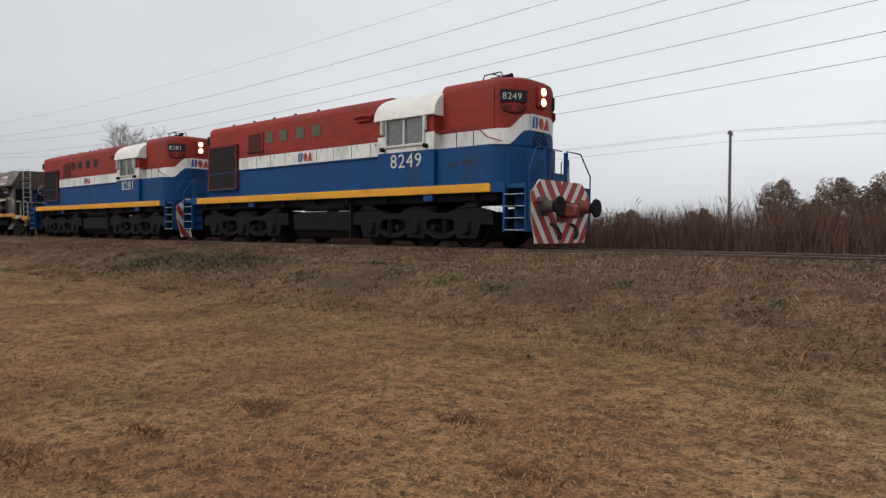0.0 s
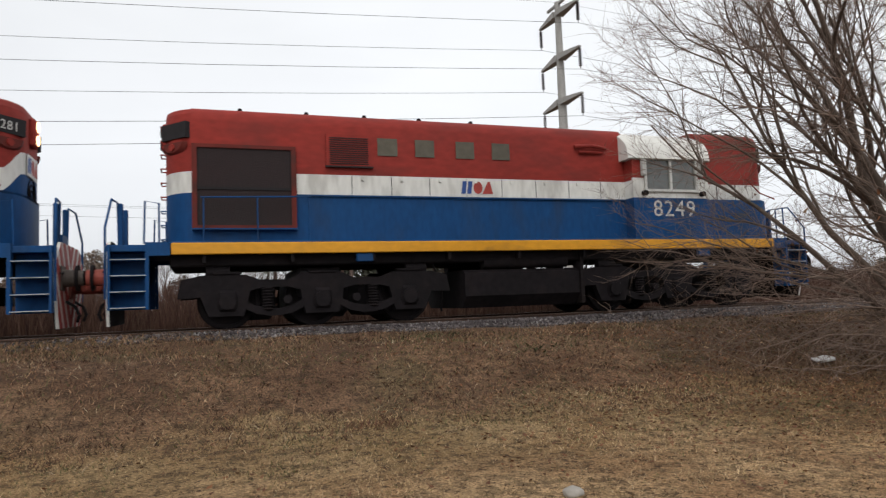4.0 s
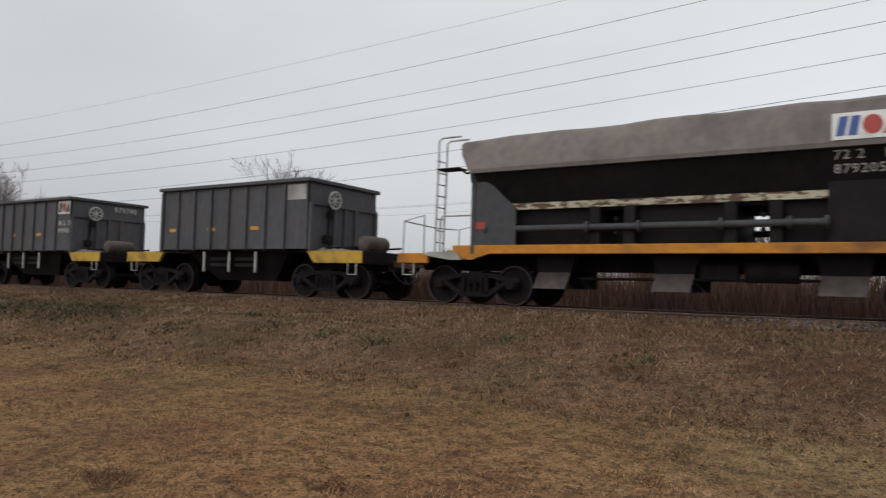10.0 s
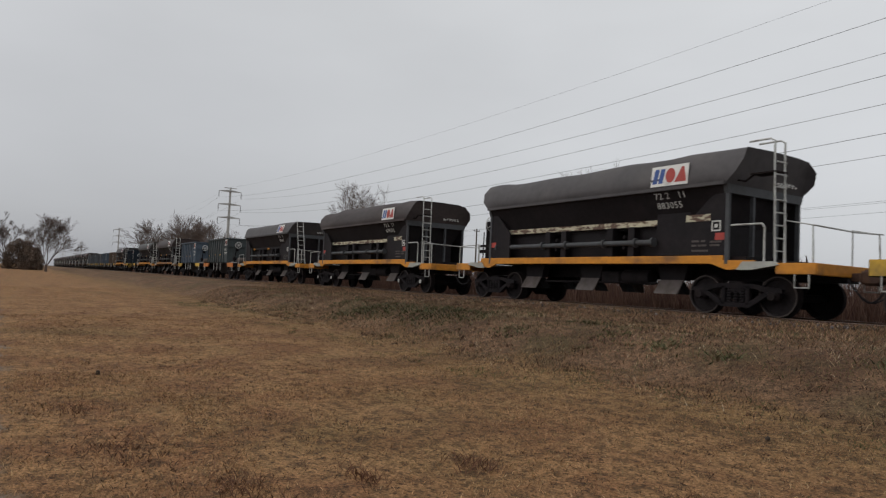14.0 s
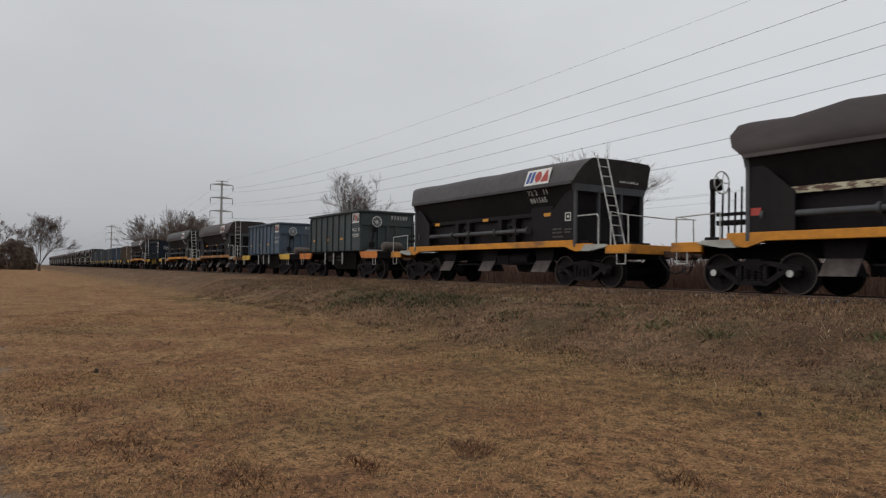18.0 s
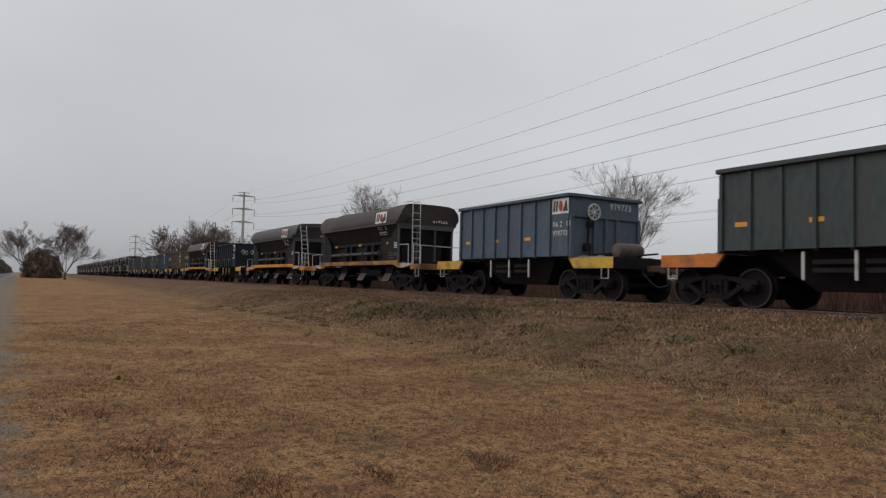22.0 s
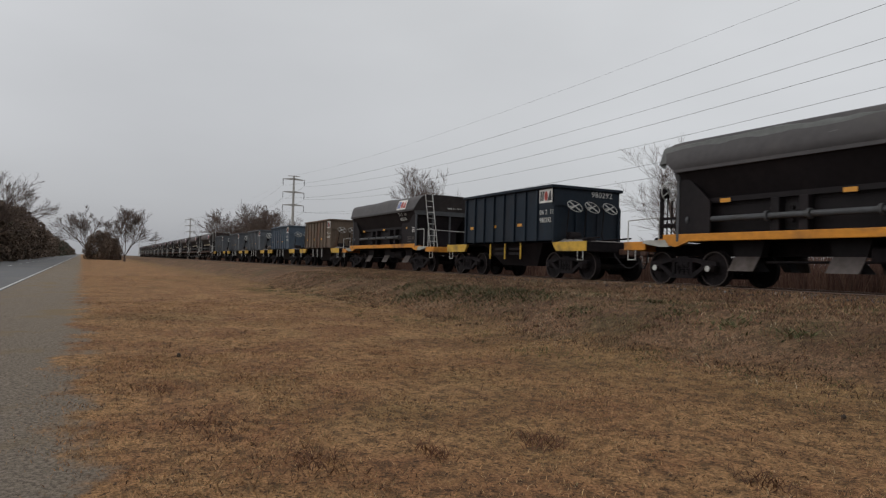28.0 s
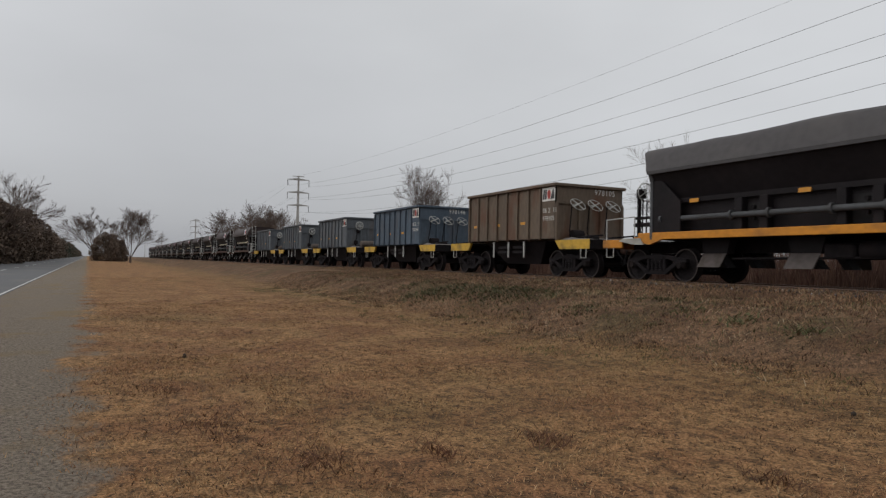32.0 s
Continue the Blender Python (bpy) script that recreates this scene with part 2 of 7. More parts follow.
M_ROOF = mat("white_roof_paint", (0.66, 0.645, 0.60), 0.5, vary=0.06, grain=8, bump=0.03, dirt=(0.45, 0.42, 0.37), dirt_amount=0.35, dirt_scale=1.6)
M_BLACKMARK = mat("faded_black_emblem", (0.035, 0.033, 0.036), 0.6, vary=0.2, bump=0.0)
M_TANK = mat("dusty_brown_tank", (0.075, 0.058, 0.048), 0.75, vary=0.25, grain=9, bump=0.1, dirt=(0.03, 0.022, 0.018), dirt_amount=0.7, dirt_scale=3)
M_SILLDULL = mat("rust_stained_orange_paint", (0.30, 0.125, 0.022), 0.65, vary=0.25, grain=9, bump=0.06, dirt=(0.06, 0.035, 0.022), dirt_amount=0.85, dirt_scale=1.6, stretch=(0.6, 1, 1), dirt_edges=(0.42, 0.62))
M_TARP = mat("grey_tarpaulin", (0.105, 0.108, 0.105), 0.8, spec=0.2, vary=0.16, grain=6, blotch=0.8, bump=0.3, random_tint=0.1)
M_STEELRAIL = mat("rail_steel", (0.085, 0.05, 0.036), 0.6, 0.4, vary=0.25, grain=12, bump=0.1)
M_RAILTOP = mat("worn_railhead", (0.20, 0.15, 0.13), 0.5, 0.5, vary=0.1, bump=0.0)
M_SLEEPER = mat("weathered_sleeper", (0.05, 0.04, 0.032), 0.9, vary=0.3, grain=12, bump=0.4, stretch=(4, 1, 1), random_tint=0.3)
M_CONC = mat("concrete_pole", (0.34, 0.33, 0.31), 0.85, vary=0.12, grain=10, bump=0.1)
M_WIRE = mat("wire", (0.06, 0.06, 0.06), 0.6, vary=0.1, bump=0.0)
M_INSUL = mat("brown_insulator", (0.05, 0.04, 0.04), 0.3, vary=0.1, bump=0.0)
M_POLE = mat("weathered_wood_pole", (0.10, 0.085, 0.07), 0.9, vary=0.25, grain=10, bump=0.3, stretch=(1, 1, 0.15))


def lamp_glow(name, colour, strength):
    m = bpy.data.materials.new(name)
    m.use_nodes = True
    b = m.node_tree.nodes["Principled BSDF"]
    b.inputs["Base Color"].default_value = (*colour, 1)
    b.inputs["Emission Color"].default_value = (*colour, 1)
    b.inputs["Emission Strength"].default_value = strength
    return m


M_LAMP = lamp_glow("warm_headlight", (1.0, 0.62, 0.32), 3.0)


# ---- mesh building ----
class Shape:
    """Collects simple solids into one mesh."""

    def __init__(self):
        self.v, self.f = [], []

    def add(self, verts, faces):
        n = len(self.v)
        self.v += [tuple(p) for p in verts]
        self.f += [tuple(i + n for i in face) for face in faces]
        return self

    def box(self, x0, x1, y0, y1, z0, z1, c=0.0):
        """A box; c cuts a chamfer off its edges."""
        if not c:
            v = [(x, y, z) for x in (x0, x1) for y in (y0, y1) for z in (z0, z1)]
            return self.add(v, [(0, 1, 3, 2), (4, 6, 7, 5), (0, 4, 5, 1), (2, 3, 7, 6), (0, 2, 6, 4), (1, 5, 7, 3)])
        c = min(c, abs(x1 - x0) * 0.45, abs(y1 - y0) * 0.45, abs(z1 - z0) * 0.45)
        rings = []
        for x, k in ((x0, c), (x0 + c, 0), (x1 - c, 0), (x1, c)):
            a, b, d, e = y0 + k, y1 - k, z0 + k, z1 - k
            rings.append([(x, a + c, d), (x, b - c, d), (x, b, d + c), (x, b, e - c), (x, b - c, e), (x, a + c, e), (x, a, e - c), (x, a, d + c)])
        return self.loft(rings)

    def loft(self, rings, caps=True):
        n = len(rings[0])
        v = [p for r in rings for p in r]
        f = []
        for k in range(len(rings) - 1):
            for i in range(n):
                j = (i + 1) % n
                f.append((k * n + i, k * n + j, (k + 1) * n + j, (k + 1) * n + i))
        if caps:
            f.append(tuple(range(n))[::-1])
            f.append(tuple((len(rings) - 1) * n + i for i in range(n)))
        return self.add(v, f)

    def along_x(self, profile, x0, x1):
        """Extrudes a (y, z) outline along x."""
        return self.loft([[(x, y, z) for y, z in profile] for x in (x0, x1)])

    def along_y(self, profile, y0, y1):
        """Extrudes an (x, z) outline along y."""
        return self.loft([[(x, y, z) for x, z in profile] for y in (y0, y1)])

    def cyl(self, p0, p1, r0, r1=None, n=10, caps=True):
        r1 = r0 if r1 is None else r1
        p0, p1 = Vector(p0), Vector(p1)
        q = (p1 - p0).to_track_quat("Z", "Y")
        rings = []
        for p, r in ((p0, r0), (p1, r1)):
            rings.append([p + q @ Vector((r * math.cos(a), r * math.sin(a), 0)) for a in (2 * math.pi * i / n for i in range(n))])
        return self.loft(rings, caps)

    def tube(self, pts, r, n=6):
        """One connected pipe through all the points."""
        pts = [Vector(p) for p in pts]
        q0 = (pts[1] - pts[0]).to_track_quat("Z", "Y")
        rings = []
        for i, p in enumerate(pts):
            d = pts[min(i + 1, len(pts) - 1)] - pts[max(i - 1, 0)]
            if d.length > 1e-6:
                q0 = (q0 @ Vector((0, 0, 1))).rotation_difference(d.normalized()) @ q0
            rings.append([p + q0 @ Vector((r * math.cos(2 * math.pi * k / n), r * math.sin(2 * math.pi * k / n), 0)) for k in range(n)])
        return self.loft(rings)

    def disc_y(self, x, z, y0, y1, r, n=20, bore=0.0):
        """A disc or a ring whose axis lies along y."""
        ang = [2 * math.pi * i / n for i in range(n)]
        if not bore:
            return self.loft([[(x + r * math.cos(a), y, z + r * math.sin(a)) for a in ang] for y in (y0, y1)])
        rings = []
        for y, q in ((y0, bore), (y0, r), (y1, r), (y1, bore), (y0, bore)):
            rings.append([(x + q * math.cos(a), y, z + q * math.sin(a)) for a in ang])
        return self.loft(rings, caps=False)

    def mesh(self, name, smooth=False):
        me = bpy.data.meshes.new(name)
        me.from_pydata(self.v, [], self.f)
        bm = bmesh.new()
        bm.from_mesh(me)
        bmesh.ops.recalc_face_normals(bm, faces=bm.faces)
        bm.to_mesh(me)
        bm.free()
        if smooth:
            me.shade_smooth()
            me.set_sharp_from_angle(angle=radians(40))
        return me


def part(name, shape, material, parent, label="", smooth=False, at=None):
    me = shape.mesh(name, smooth) if isinstance(shape, Shape) else shape
    if not me.materials:
        me.materials.append(material)
    ob = new(name, me)
    ob.parent = parent
    if at:
        ob.matrix_basis = at
    if label:
        ob["label"] = label
    return ob


def thing(name, label, category, group="", at=(0, 0, 0)):
    ob = new(name)
    ob.location = at
    ob.empty_display_size = 0.3
    return tagged(ob, label, category, group)


def lettering(text, size, material, parent, x, y, z, spread=1.0, name="lettering", turn=0.0, label=""):
    """Flat letters on a side that faces -y, or turned about z; x, z is their lower left corner."""
    cu = bpy.data.curves.new(name, "FONT")
    cu.body = text
    cu.size = size * 1.38
    cu.extrude = 0.003
    cu.resolution_u = 2
    cu.space_character = 1.1
    tmp = bpy.data.objects.new(name, cu)
    scene.collection.objects.link(tmp)
    bpy.context.view_layer.update()
    me = bpy.data.meshes.new_from_object(tmp)
    bpy.data.objects.remove(tmp)
    bpy.data.curves.remove(cu)
    me.materials.clear()
    ob = part(name, me, material, parent, label)
    ob.matrix_basis = pose(x, y, z, 90, 0, turn) @ Matrix.Diagonal((spread, 1, 1, 1))
    return ob


RAIL_Z = 0.89
TRACK_Y = 14.55


# ---- ground ----
def smooth_step(a, b, t):
    t = min(1.0, max(0.0, (t - a) / (b - a)))
    return t * t * (3 - 2 * t)


def ground_z(x, y):
    """Lawn, embankment, railway formation and the field behind."""
    n1 = noise.noise((x * 0.13, y * 0.13, 0.0))
    n2 = noise.noise((x * 0.9, y * 0.9, 3.0))
    bank = 6.9 + 0.5 * noise.noise((x * 0.15, 5.0, 0.0))
    e = -2.5 + 0.0233 * x
    z = (0.05 * n1 * smooth_step(1.0, 4.0, abs(y)) + 0.015 * n2) * (1 - smooth_step(e + 1.6, e + 0.4, y))
    z -= 0.045 * smooth_step(e + 2.0, e + 0.2, y)
    # the crest beside the rail stands a little higher down the line
    z += 0.155 * smooth_step(-1.0, -6.0, x) * smooth_step(11.0, 12.6, y) * (1 - smooth_step(13.2, 13.5, y))
    # ballast shoulder against the near rail
    z += 0.12 * smooth_step(-6.0, 0.0, x) * smooth_step(12.0, 12.9, y) * (1 - smooth_step(13.55, 13.75, y))
    z += 0.10 * smooth_step(bank - 2.2, bank, y)
    z += 0.56 * smooth_step(bank - 0.4, bank + 2.0, y) + 0.07 * smooth_step(bank + 1.6, 11.8, y)
    z += 0.05 * n2 * smooth_step(bank - 0.5, bank + 0.8, y) * (1 - smooth_step(11.5, 12.4, y))
    if y > 11.8:
        z -= 0.04 * smooth_step(11.8, 12.6, y)
        z -= 0.42 * smooth_step(16.8, 19.0, y)
    z -= 0.20 * smooth_step(e - 0.05, e - 0.35, y) * smooth_step(e - 7.6, e - 7.2, y)
    return z


def steps(inner0, inner1, step, far, grow=1.35):
    mid = list(np.arange(inner0, inner1 + 1e-6, step))
    lo, hi, d = [], [], step
    x = inner0
    while x > -far:
        d *= grow
        x -= d
        lo.append(x)
    d, x = step, inner1
    while x < far:
        d *= grow
        x += d
        hi.append(x)
    return lo[::-1] + mid + hi


def make_ground():
    xs, ys = steps(-42.0, 26.0, 0.35, 2500.0), steps(-26.0, 21.0, 0.22, 2500.0)
    nx, ny = len(xs), len(ys)
    v = [(x, y, ground_z(x, y)) for x in xs for y in ys]
    f = [(i * ny + j, (i + 1) * ny + j, (i + 1) * ny + j + 1, i * ny + j + 1) for i in range(nx - 1) for j in range(ny - 1)]
    me = bpy.data.meshes.new("ground")
    me.from_pydata(v, [], f)
    me.shade_smooth()
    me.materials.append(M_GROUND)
    tagged(new("ground", me), "dry straw-coloured lawn rising to a weedy railway bank", "ground", kind="structure")


def ground_material():
    m = bpy.data.materials.new("dry_grass_ground")
    m.use_nodes = True
    nt = m.node_tree
    bsdf = nt.nodes["Principled BSDF"]
    bsdf.inputs["Roughness"].default_value = 0.95
    bsdf.inputs["Specular IOR Level"].default_value = 0.15
    geo = nt.nodes.new("ShaderNodeNewGeometry")
    sep = nt.nodes.new("ShaderNodeSeparateXYZ")
    nt.links.new(geo.outputs["Position"], sep.inputs[0])

    def tex(scale, detail=5.0, rough=0.6, squash=(1, 1, 1)):
        mp = nt.nodes.new("ShaderNodeMapping")
        mp.inputs["Scale"].default_value = squash
        nt.links.new(geo.outputs["Position"], mp.inputs[0])
        n = nt.nodes.new("ShaderNodeTexNoise")
        n.inputs["Scale"].default_value = scale
        n.inputs["Detail"].default_value = detail
        n.inputs["Roughness"].default_value = rough
        nt.links.new(mp.outputs[0], n.inputs["Vector"])
        return n.outputs[0]

    def remap(sock, a, b, c=0.0, d=1.0):
        n = nt.nodes.new("ShaderNodeMapRange")
        n.interpolation_type = "SMOOTHSTEP"
        for i, val in enumerate((a, b, c, d)):
            n.inputs[i + 1].default_value = val
        nt.links.new(sock, n.inputs[0])
        return n.outputs[0]

    def maths(op, a, b):
        n = nt.nodes.new("ShaderNodeMath")
        n.operation = op
        for i, val in enumerate((a, b)):
            if isinstance(val, (int, float)):
                n.inputs[i].default_value = val
            else:
                nt.links.new(val, n.inputs[i])
        return n.outputs[0]

    def mix(fac, a, b, kind="MIX"):
        n = nt.nodes.new("ShaderNodeMix")
        n.data_type = "RGBA"
        n.blend_type = kind
        for i, val in ((0, fac), (6, a), (7, b)):
            if isinstance(val, (int, float, tuple)):
                n.inputs[i].default_value = val
            else:
                nt.links.new(val, n.inputs[i])
        return n.outputs[2]

    big, mid, small, tiny = tex(0.16, 4), tex(0.9, 5), tex(7.0, 6, 0.7), tex(45.0, 4, 0.7)
    straw, brown, dead, green = (0.36, 0.205, 0.094, 1), (0.25, 0.125, 0.06, 1), (0.12, 0.064, 0.038, 1), (0.13, 0.105, 0.04, 1)
    pale = remap(maths("ADD", sep.outputs[0], maths("MULTIPLY", maths("SUBTRACT", big, 0.5), 8.0)), -2.6, 1.2)
    pale = maths("MULTIPLY", pale, remap(sep.outputs[0], 8.0, 4.5))
    lawn = mix(remap(mid, 0.38, 0.62), mix(pale, straw, (0.44, 0.29, 0.155, 1)), mix(pale, brown, (0.33, 0.195, 0.098, 1)))
    lawn = mix(remap(big, 0.55, 0.70, 0.0, 0.5), lawn, green)
    edge = maths("ADD", sep.outputs[1], maths("MULTIPLY", maths("SUBTRACT", mid, 0.5), 3.0))
    weeds = mix(remap(mid, 0.40, 0.62), dead, (0.215, 0.126, 0.074, 1))
    weeds = mix(remap(tex(0.5, 5), 0.5, 0.64, 0.0, 0.45), weeds, (0.075, 0.078, 0.032, 1))
    col = mix(remap(edge, 6.0, 7.6), lawn, weeds)
    # darker, duller grass towards the bank
    col = mix(remap(edge, 3.0, 6.0, 0.0, 0.15), col, (0.125, 0.082, 0.042, 1))
    # a greener strip along the foot of the bank
    foot = maths("MULTIPLY", remap(edge, 4.6, 5.8), remap(edge, 7.4, 6.3))
    col = mix(maths("MULTIPLY", foot, maths("MULTIPLY", remap(sep.outputs[0], -9.0, 2.0, 0.30, 0.55), remap(big, 0.35, 0.6, 0.25, 0.75))), col, green)
    col = mix(remap(small, 0.36, 0.58), mix(0.66, col, (0.045, 0.03, 0.018, 1)), col)
    col = mix(remap(tex(17.0, 4, 0.65), 0.55, 0.64, 0.0, 0.85), col, (0.05, 0.028, 0.017, 1))
    col = mix(remap(tex(55.0, 2, 0.5), 0.62, 0.70, 0.0, 0.6), col, (0.05, 0.028, 0.017, 1))
    col = mix(1.0, col, remap(tiny, 0.25, 0.75, 0.36, 1.66), "MULTIPLY")
    # the bare tree's shade, mixed into the ground colour as dark brown
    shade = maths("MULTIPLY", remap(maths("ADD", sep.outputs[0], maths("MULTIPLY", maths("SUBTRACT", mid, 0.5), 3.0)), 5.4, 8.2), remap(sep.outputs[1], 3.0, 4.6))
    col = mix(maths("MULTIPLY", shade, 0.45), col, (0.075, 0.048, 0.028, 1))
    # bare gravel verge beside the road
    side = maths("SUBTRACT", sep.outputs[1], maths("MULTIPLY", sep.outputs[0], 0.0235))
    side = maths("ADD", side, maths("MULTIPLY", maths("SUBTRACT", tex(1.3, 6), 0.5), 1.9))
    grit = mix(remap(tex(30.0, 4, 0.75), 0.35, 0.65), (0.10, 0.08, 0.06, 1), (0.26, 0.215, 0.17, 1))
    grit = mix(remap(tex(0.7, 4), 0.52, 0.66, 0.0, 0.7), grit, (0.19, 0.135, 0.07, 1))
    col = mix(remap(side, 0.05, -0.3), col, grit)
    # ballast and soil of the formation, much darker from the near rail on
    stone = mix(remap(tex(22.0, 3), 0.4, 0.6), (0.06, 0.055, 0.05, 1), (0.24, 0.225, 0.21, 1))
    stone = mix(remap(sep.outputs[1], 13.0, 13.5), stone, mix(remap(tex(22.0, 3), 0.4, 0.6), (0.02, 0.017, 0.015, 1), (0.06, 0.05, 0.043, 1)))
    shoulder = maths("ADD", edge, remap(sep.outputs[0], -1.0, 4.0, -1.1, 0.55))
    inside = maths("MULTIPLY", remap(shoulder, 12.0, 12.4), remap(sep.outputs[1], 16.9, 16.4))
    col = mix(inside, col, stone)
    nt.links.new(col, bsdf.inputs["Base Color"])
    b = nt.nodes.new("ShaderNodeBump")
    b.inputs["Strength"].default_value = 0.9
    b.inputs["Distance"].default_value = 0.06
    nt.links.new(maths("ADD", small, maths("MULTIPLY", tiny, 0.6)), b.inputs["Height"])
    nt.links.new(b.outputs[0], bsdf.inputs["Normal"])
    return m


M_GROUND = ground_material()
make_ground()


# ---- track ----
def make_track():
    for side, y in (("near", TRACK_Y - 0.874), ("far", TRACK_Y + 0.874)):
        r = RAIL_Z
        prof = [(-0.065, r - 0.15), (0.065, r - 0.15), (0.06, r - 0.135), (0.012, r - 0.115), (0.012, r - 0.045), (0.034, r - 0.03),
                (0.034, r - 0.004), (-0.034, r - 0.004), (-0.034, r - 0.03), (-0.012, r - 0.045), (-0.012, r - 0.115), (-0.06, r - 0.135)]
        s = Shape()
        s.along_x([(y + a, b) for a, b in prof], -900, 600)
        rail = part("rail", s, M_STEELRAIL, None)
        tagged(rail, "rusty steel running rail with a worn bright head", "rail", "rails", kind="structure")
        head = Shape()
        head.along_x([(y - 0.03, r - 0.004), (y + 0.03, r - 0.004), (y + 0.026, r), (y - 0.026, r)], -900, 600)
        part("rail_head", head, M_RAILTOP, rail, "bright worn running surface")
    bed = tagged(new("sleepers"), "weathered timber sleepers half sunk in ballast", "sleepers", kind="structure")
    one = Shape().box(-0.12, 0.12, -1.35, 1.35, -0.14, 0.0, 0.02).mesh("sleeper")
    one.materials.append(M_SLEEPER)
    for k in range(190):
        x = -70 + k * 0.62 + random.uniform(-0.03, 0.03)
        ob = new("sleeper", one)
        ob.parent = bed
        ob.matrix_basis = pose(x, TRACK_Y + random.uniform(-0.04, 0.04), RAIL_Z - 0.152 + random.uniform(-0.012, 0.0), 0, 0, random.uniform(-1, 1))


make_track()


# ---- running gear ----
def wheelset_meshes(r):
    """Two wheels on an axle, drawn round the origin."""
    w = Shape()
    for s in (-1, 1):
        y0, y1 = s * 0.80, s * 0.94
        w.disc_y(0, 0, y0, y1, r, 28, bore=r * 0.86)
        w.disc_y(0, 0, s * 0.855, s * 0.885, r * 0.88, 28)
        w.disc_y(0, 0, s * 0.82, s * 0.97, r * 0.26, 14)
        w.disc_y(0, 0, s * 0.765, s * 0.80, r + 0.028, 28, bore=r * 0.9)
        for k in range(6):
            a = k * math.pi / 3
            w.disc_y(r * 0.55 * math.cos(a), r * 0.55 * math.sin(a), s * 0.885, s * 0.892, r * 0.09, 8)
    w.cyl((0, -0.95, 0), (0, 0.95, 0), 0.085, n=10)
    rims = [Shape().disc_y(0, 0, s * 0.938, s * 0.944, r * 0.99, 28, bore=r * 0.93).mesh("tyre_edge") for s in (-1, 1)]
    return w.mesh("wheelset", True), rims


WHEELS = []
W_SMALL, RIM_SMALL = wheelset_meshes(0.44)
W_BIG, RIM_BIG = wheelset_meshes(0.51)
W_SMALL.materials.append(M_WHEEL)
for rim_mesh in RIM_SMALL:
    rim_mesh.materials.append(M_TREAD)
W_BIG.materials.append(M_GRIME)
for rim_mesh in RIM_BIG:
    rim_mesh.materials.append(M_WHEEL)


def wheelset(parent, x, r, big=False):
    ob = part("wheelset", W_BIG if big else W_SMALL, M_WHEEL, parent, at=pose(x, 0, r))
    for rim_mesh in RIM_BIG if big else RIM_SMALL:
        part("tyre_edge", rim_mesh, M_TREAD, ob, "worn tyre edge")
    return ob


def coil(r, pitch, turns, n=8):
    """A stacked coil spring as one ribbed body."""
    rings = []
    for j in range(turns * 2 + 1):
        q = r if j % 2 else r * 0.72
        rings.append([(q * math.cos(2 * math.pi * i / n), q * math.sin(2 * math.pi * i / n), j * pitch / 2) for i in range(n)])
    return Shape().loft(rings)


SPRING = coil(0.072, 0.06, 5).mesh("spring")
SPRING.materials.append(M_GRIME)


def freight_bogie(parent, cx, base=1.8, caps=False):
    h, r = base / 2, 0.44
    for k in (-1, 1):
        wheelset(parent, cx + k * h, r)
    for s in (-1, 1):
        y0, y1 = s * 1.00, s * 1.12
        f = Shape()
        f.along_y([(cx - h - 0.22, 0.52), (cx - h - 0.20, 0.60), (cx - h + 0.15, 0.64), (cx - 0.42, 0.70), (cx + 0.42, 0.70), (cx + h - 0.15, 0.64),
                   (cx + h + 0.20, 0.60), (cx + h + 0.22, 0.52), (cx + h - 0.16, 0.52), (cx + 0.45, 0.60), (cx - 0.45, 0.60), (cx - h + 0.16, 0.52)], y0, y1)
        f.along_y([(cx - h + 0.05, 0.50), (cx - h + 0.20, 0.52), (cx - 0.30, 0.28), (cx + 0.30, 0.28), (cx + h - 0.20, 0.52), (cx + h - 0.05, 0.50),
                   (cx + 0.36, 0.18), (cx - 0.36, 0.18)], y0, y1)
        for k in (-1, 1):
            f.box(cx + k * 0.30 - 0.05, cx + k * 0.30 + 0.05, min(y0, y1), max(y0, y1), 0.22, 0.66, 0.015)
        part("side_frame", f, M_GRIME, parent)
        for k in (-0.16, 0.0, 0.16):
            part("spring", SPRING, M_GRIME, parent, at=pose(cx + k, s * 1.06, 0.27))
        for k in (-1, 1):
            b = Shape()
            b.box(cx + k * h - 0.14, cx + k * h + 0.14, min(s * 0.97, s * 1.14), max(s * 0.97, s * 1.14), 0.34, 0.56, 0.04)
            b.disc_y(cx + k * h, 0.44, s * 1.14, s * 1.18, 0.085, 12)
            box = part("axle_box", b, M_WHEEL, parent, smooth=True)
            if caps:
                part("axle_cap", Shape().disc_y(cx + k * h, 0.44, s * 1.18, s * 1.195, 0.075, 14), M_RAILPIPE, box, "pale round axle cap")
    part("bolster", Shape().box(cx - 0.2, cx + 0.2, -1.1, 1.1, 0.48, 0.75, 0.03), M_GRIME, parent)


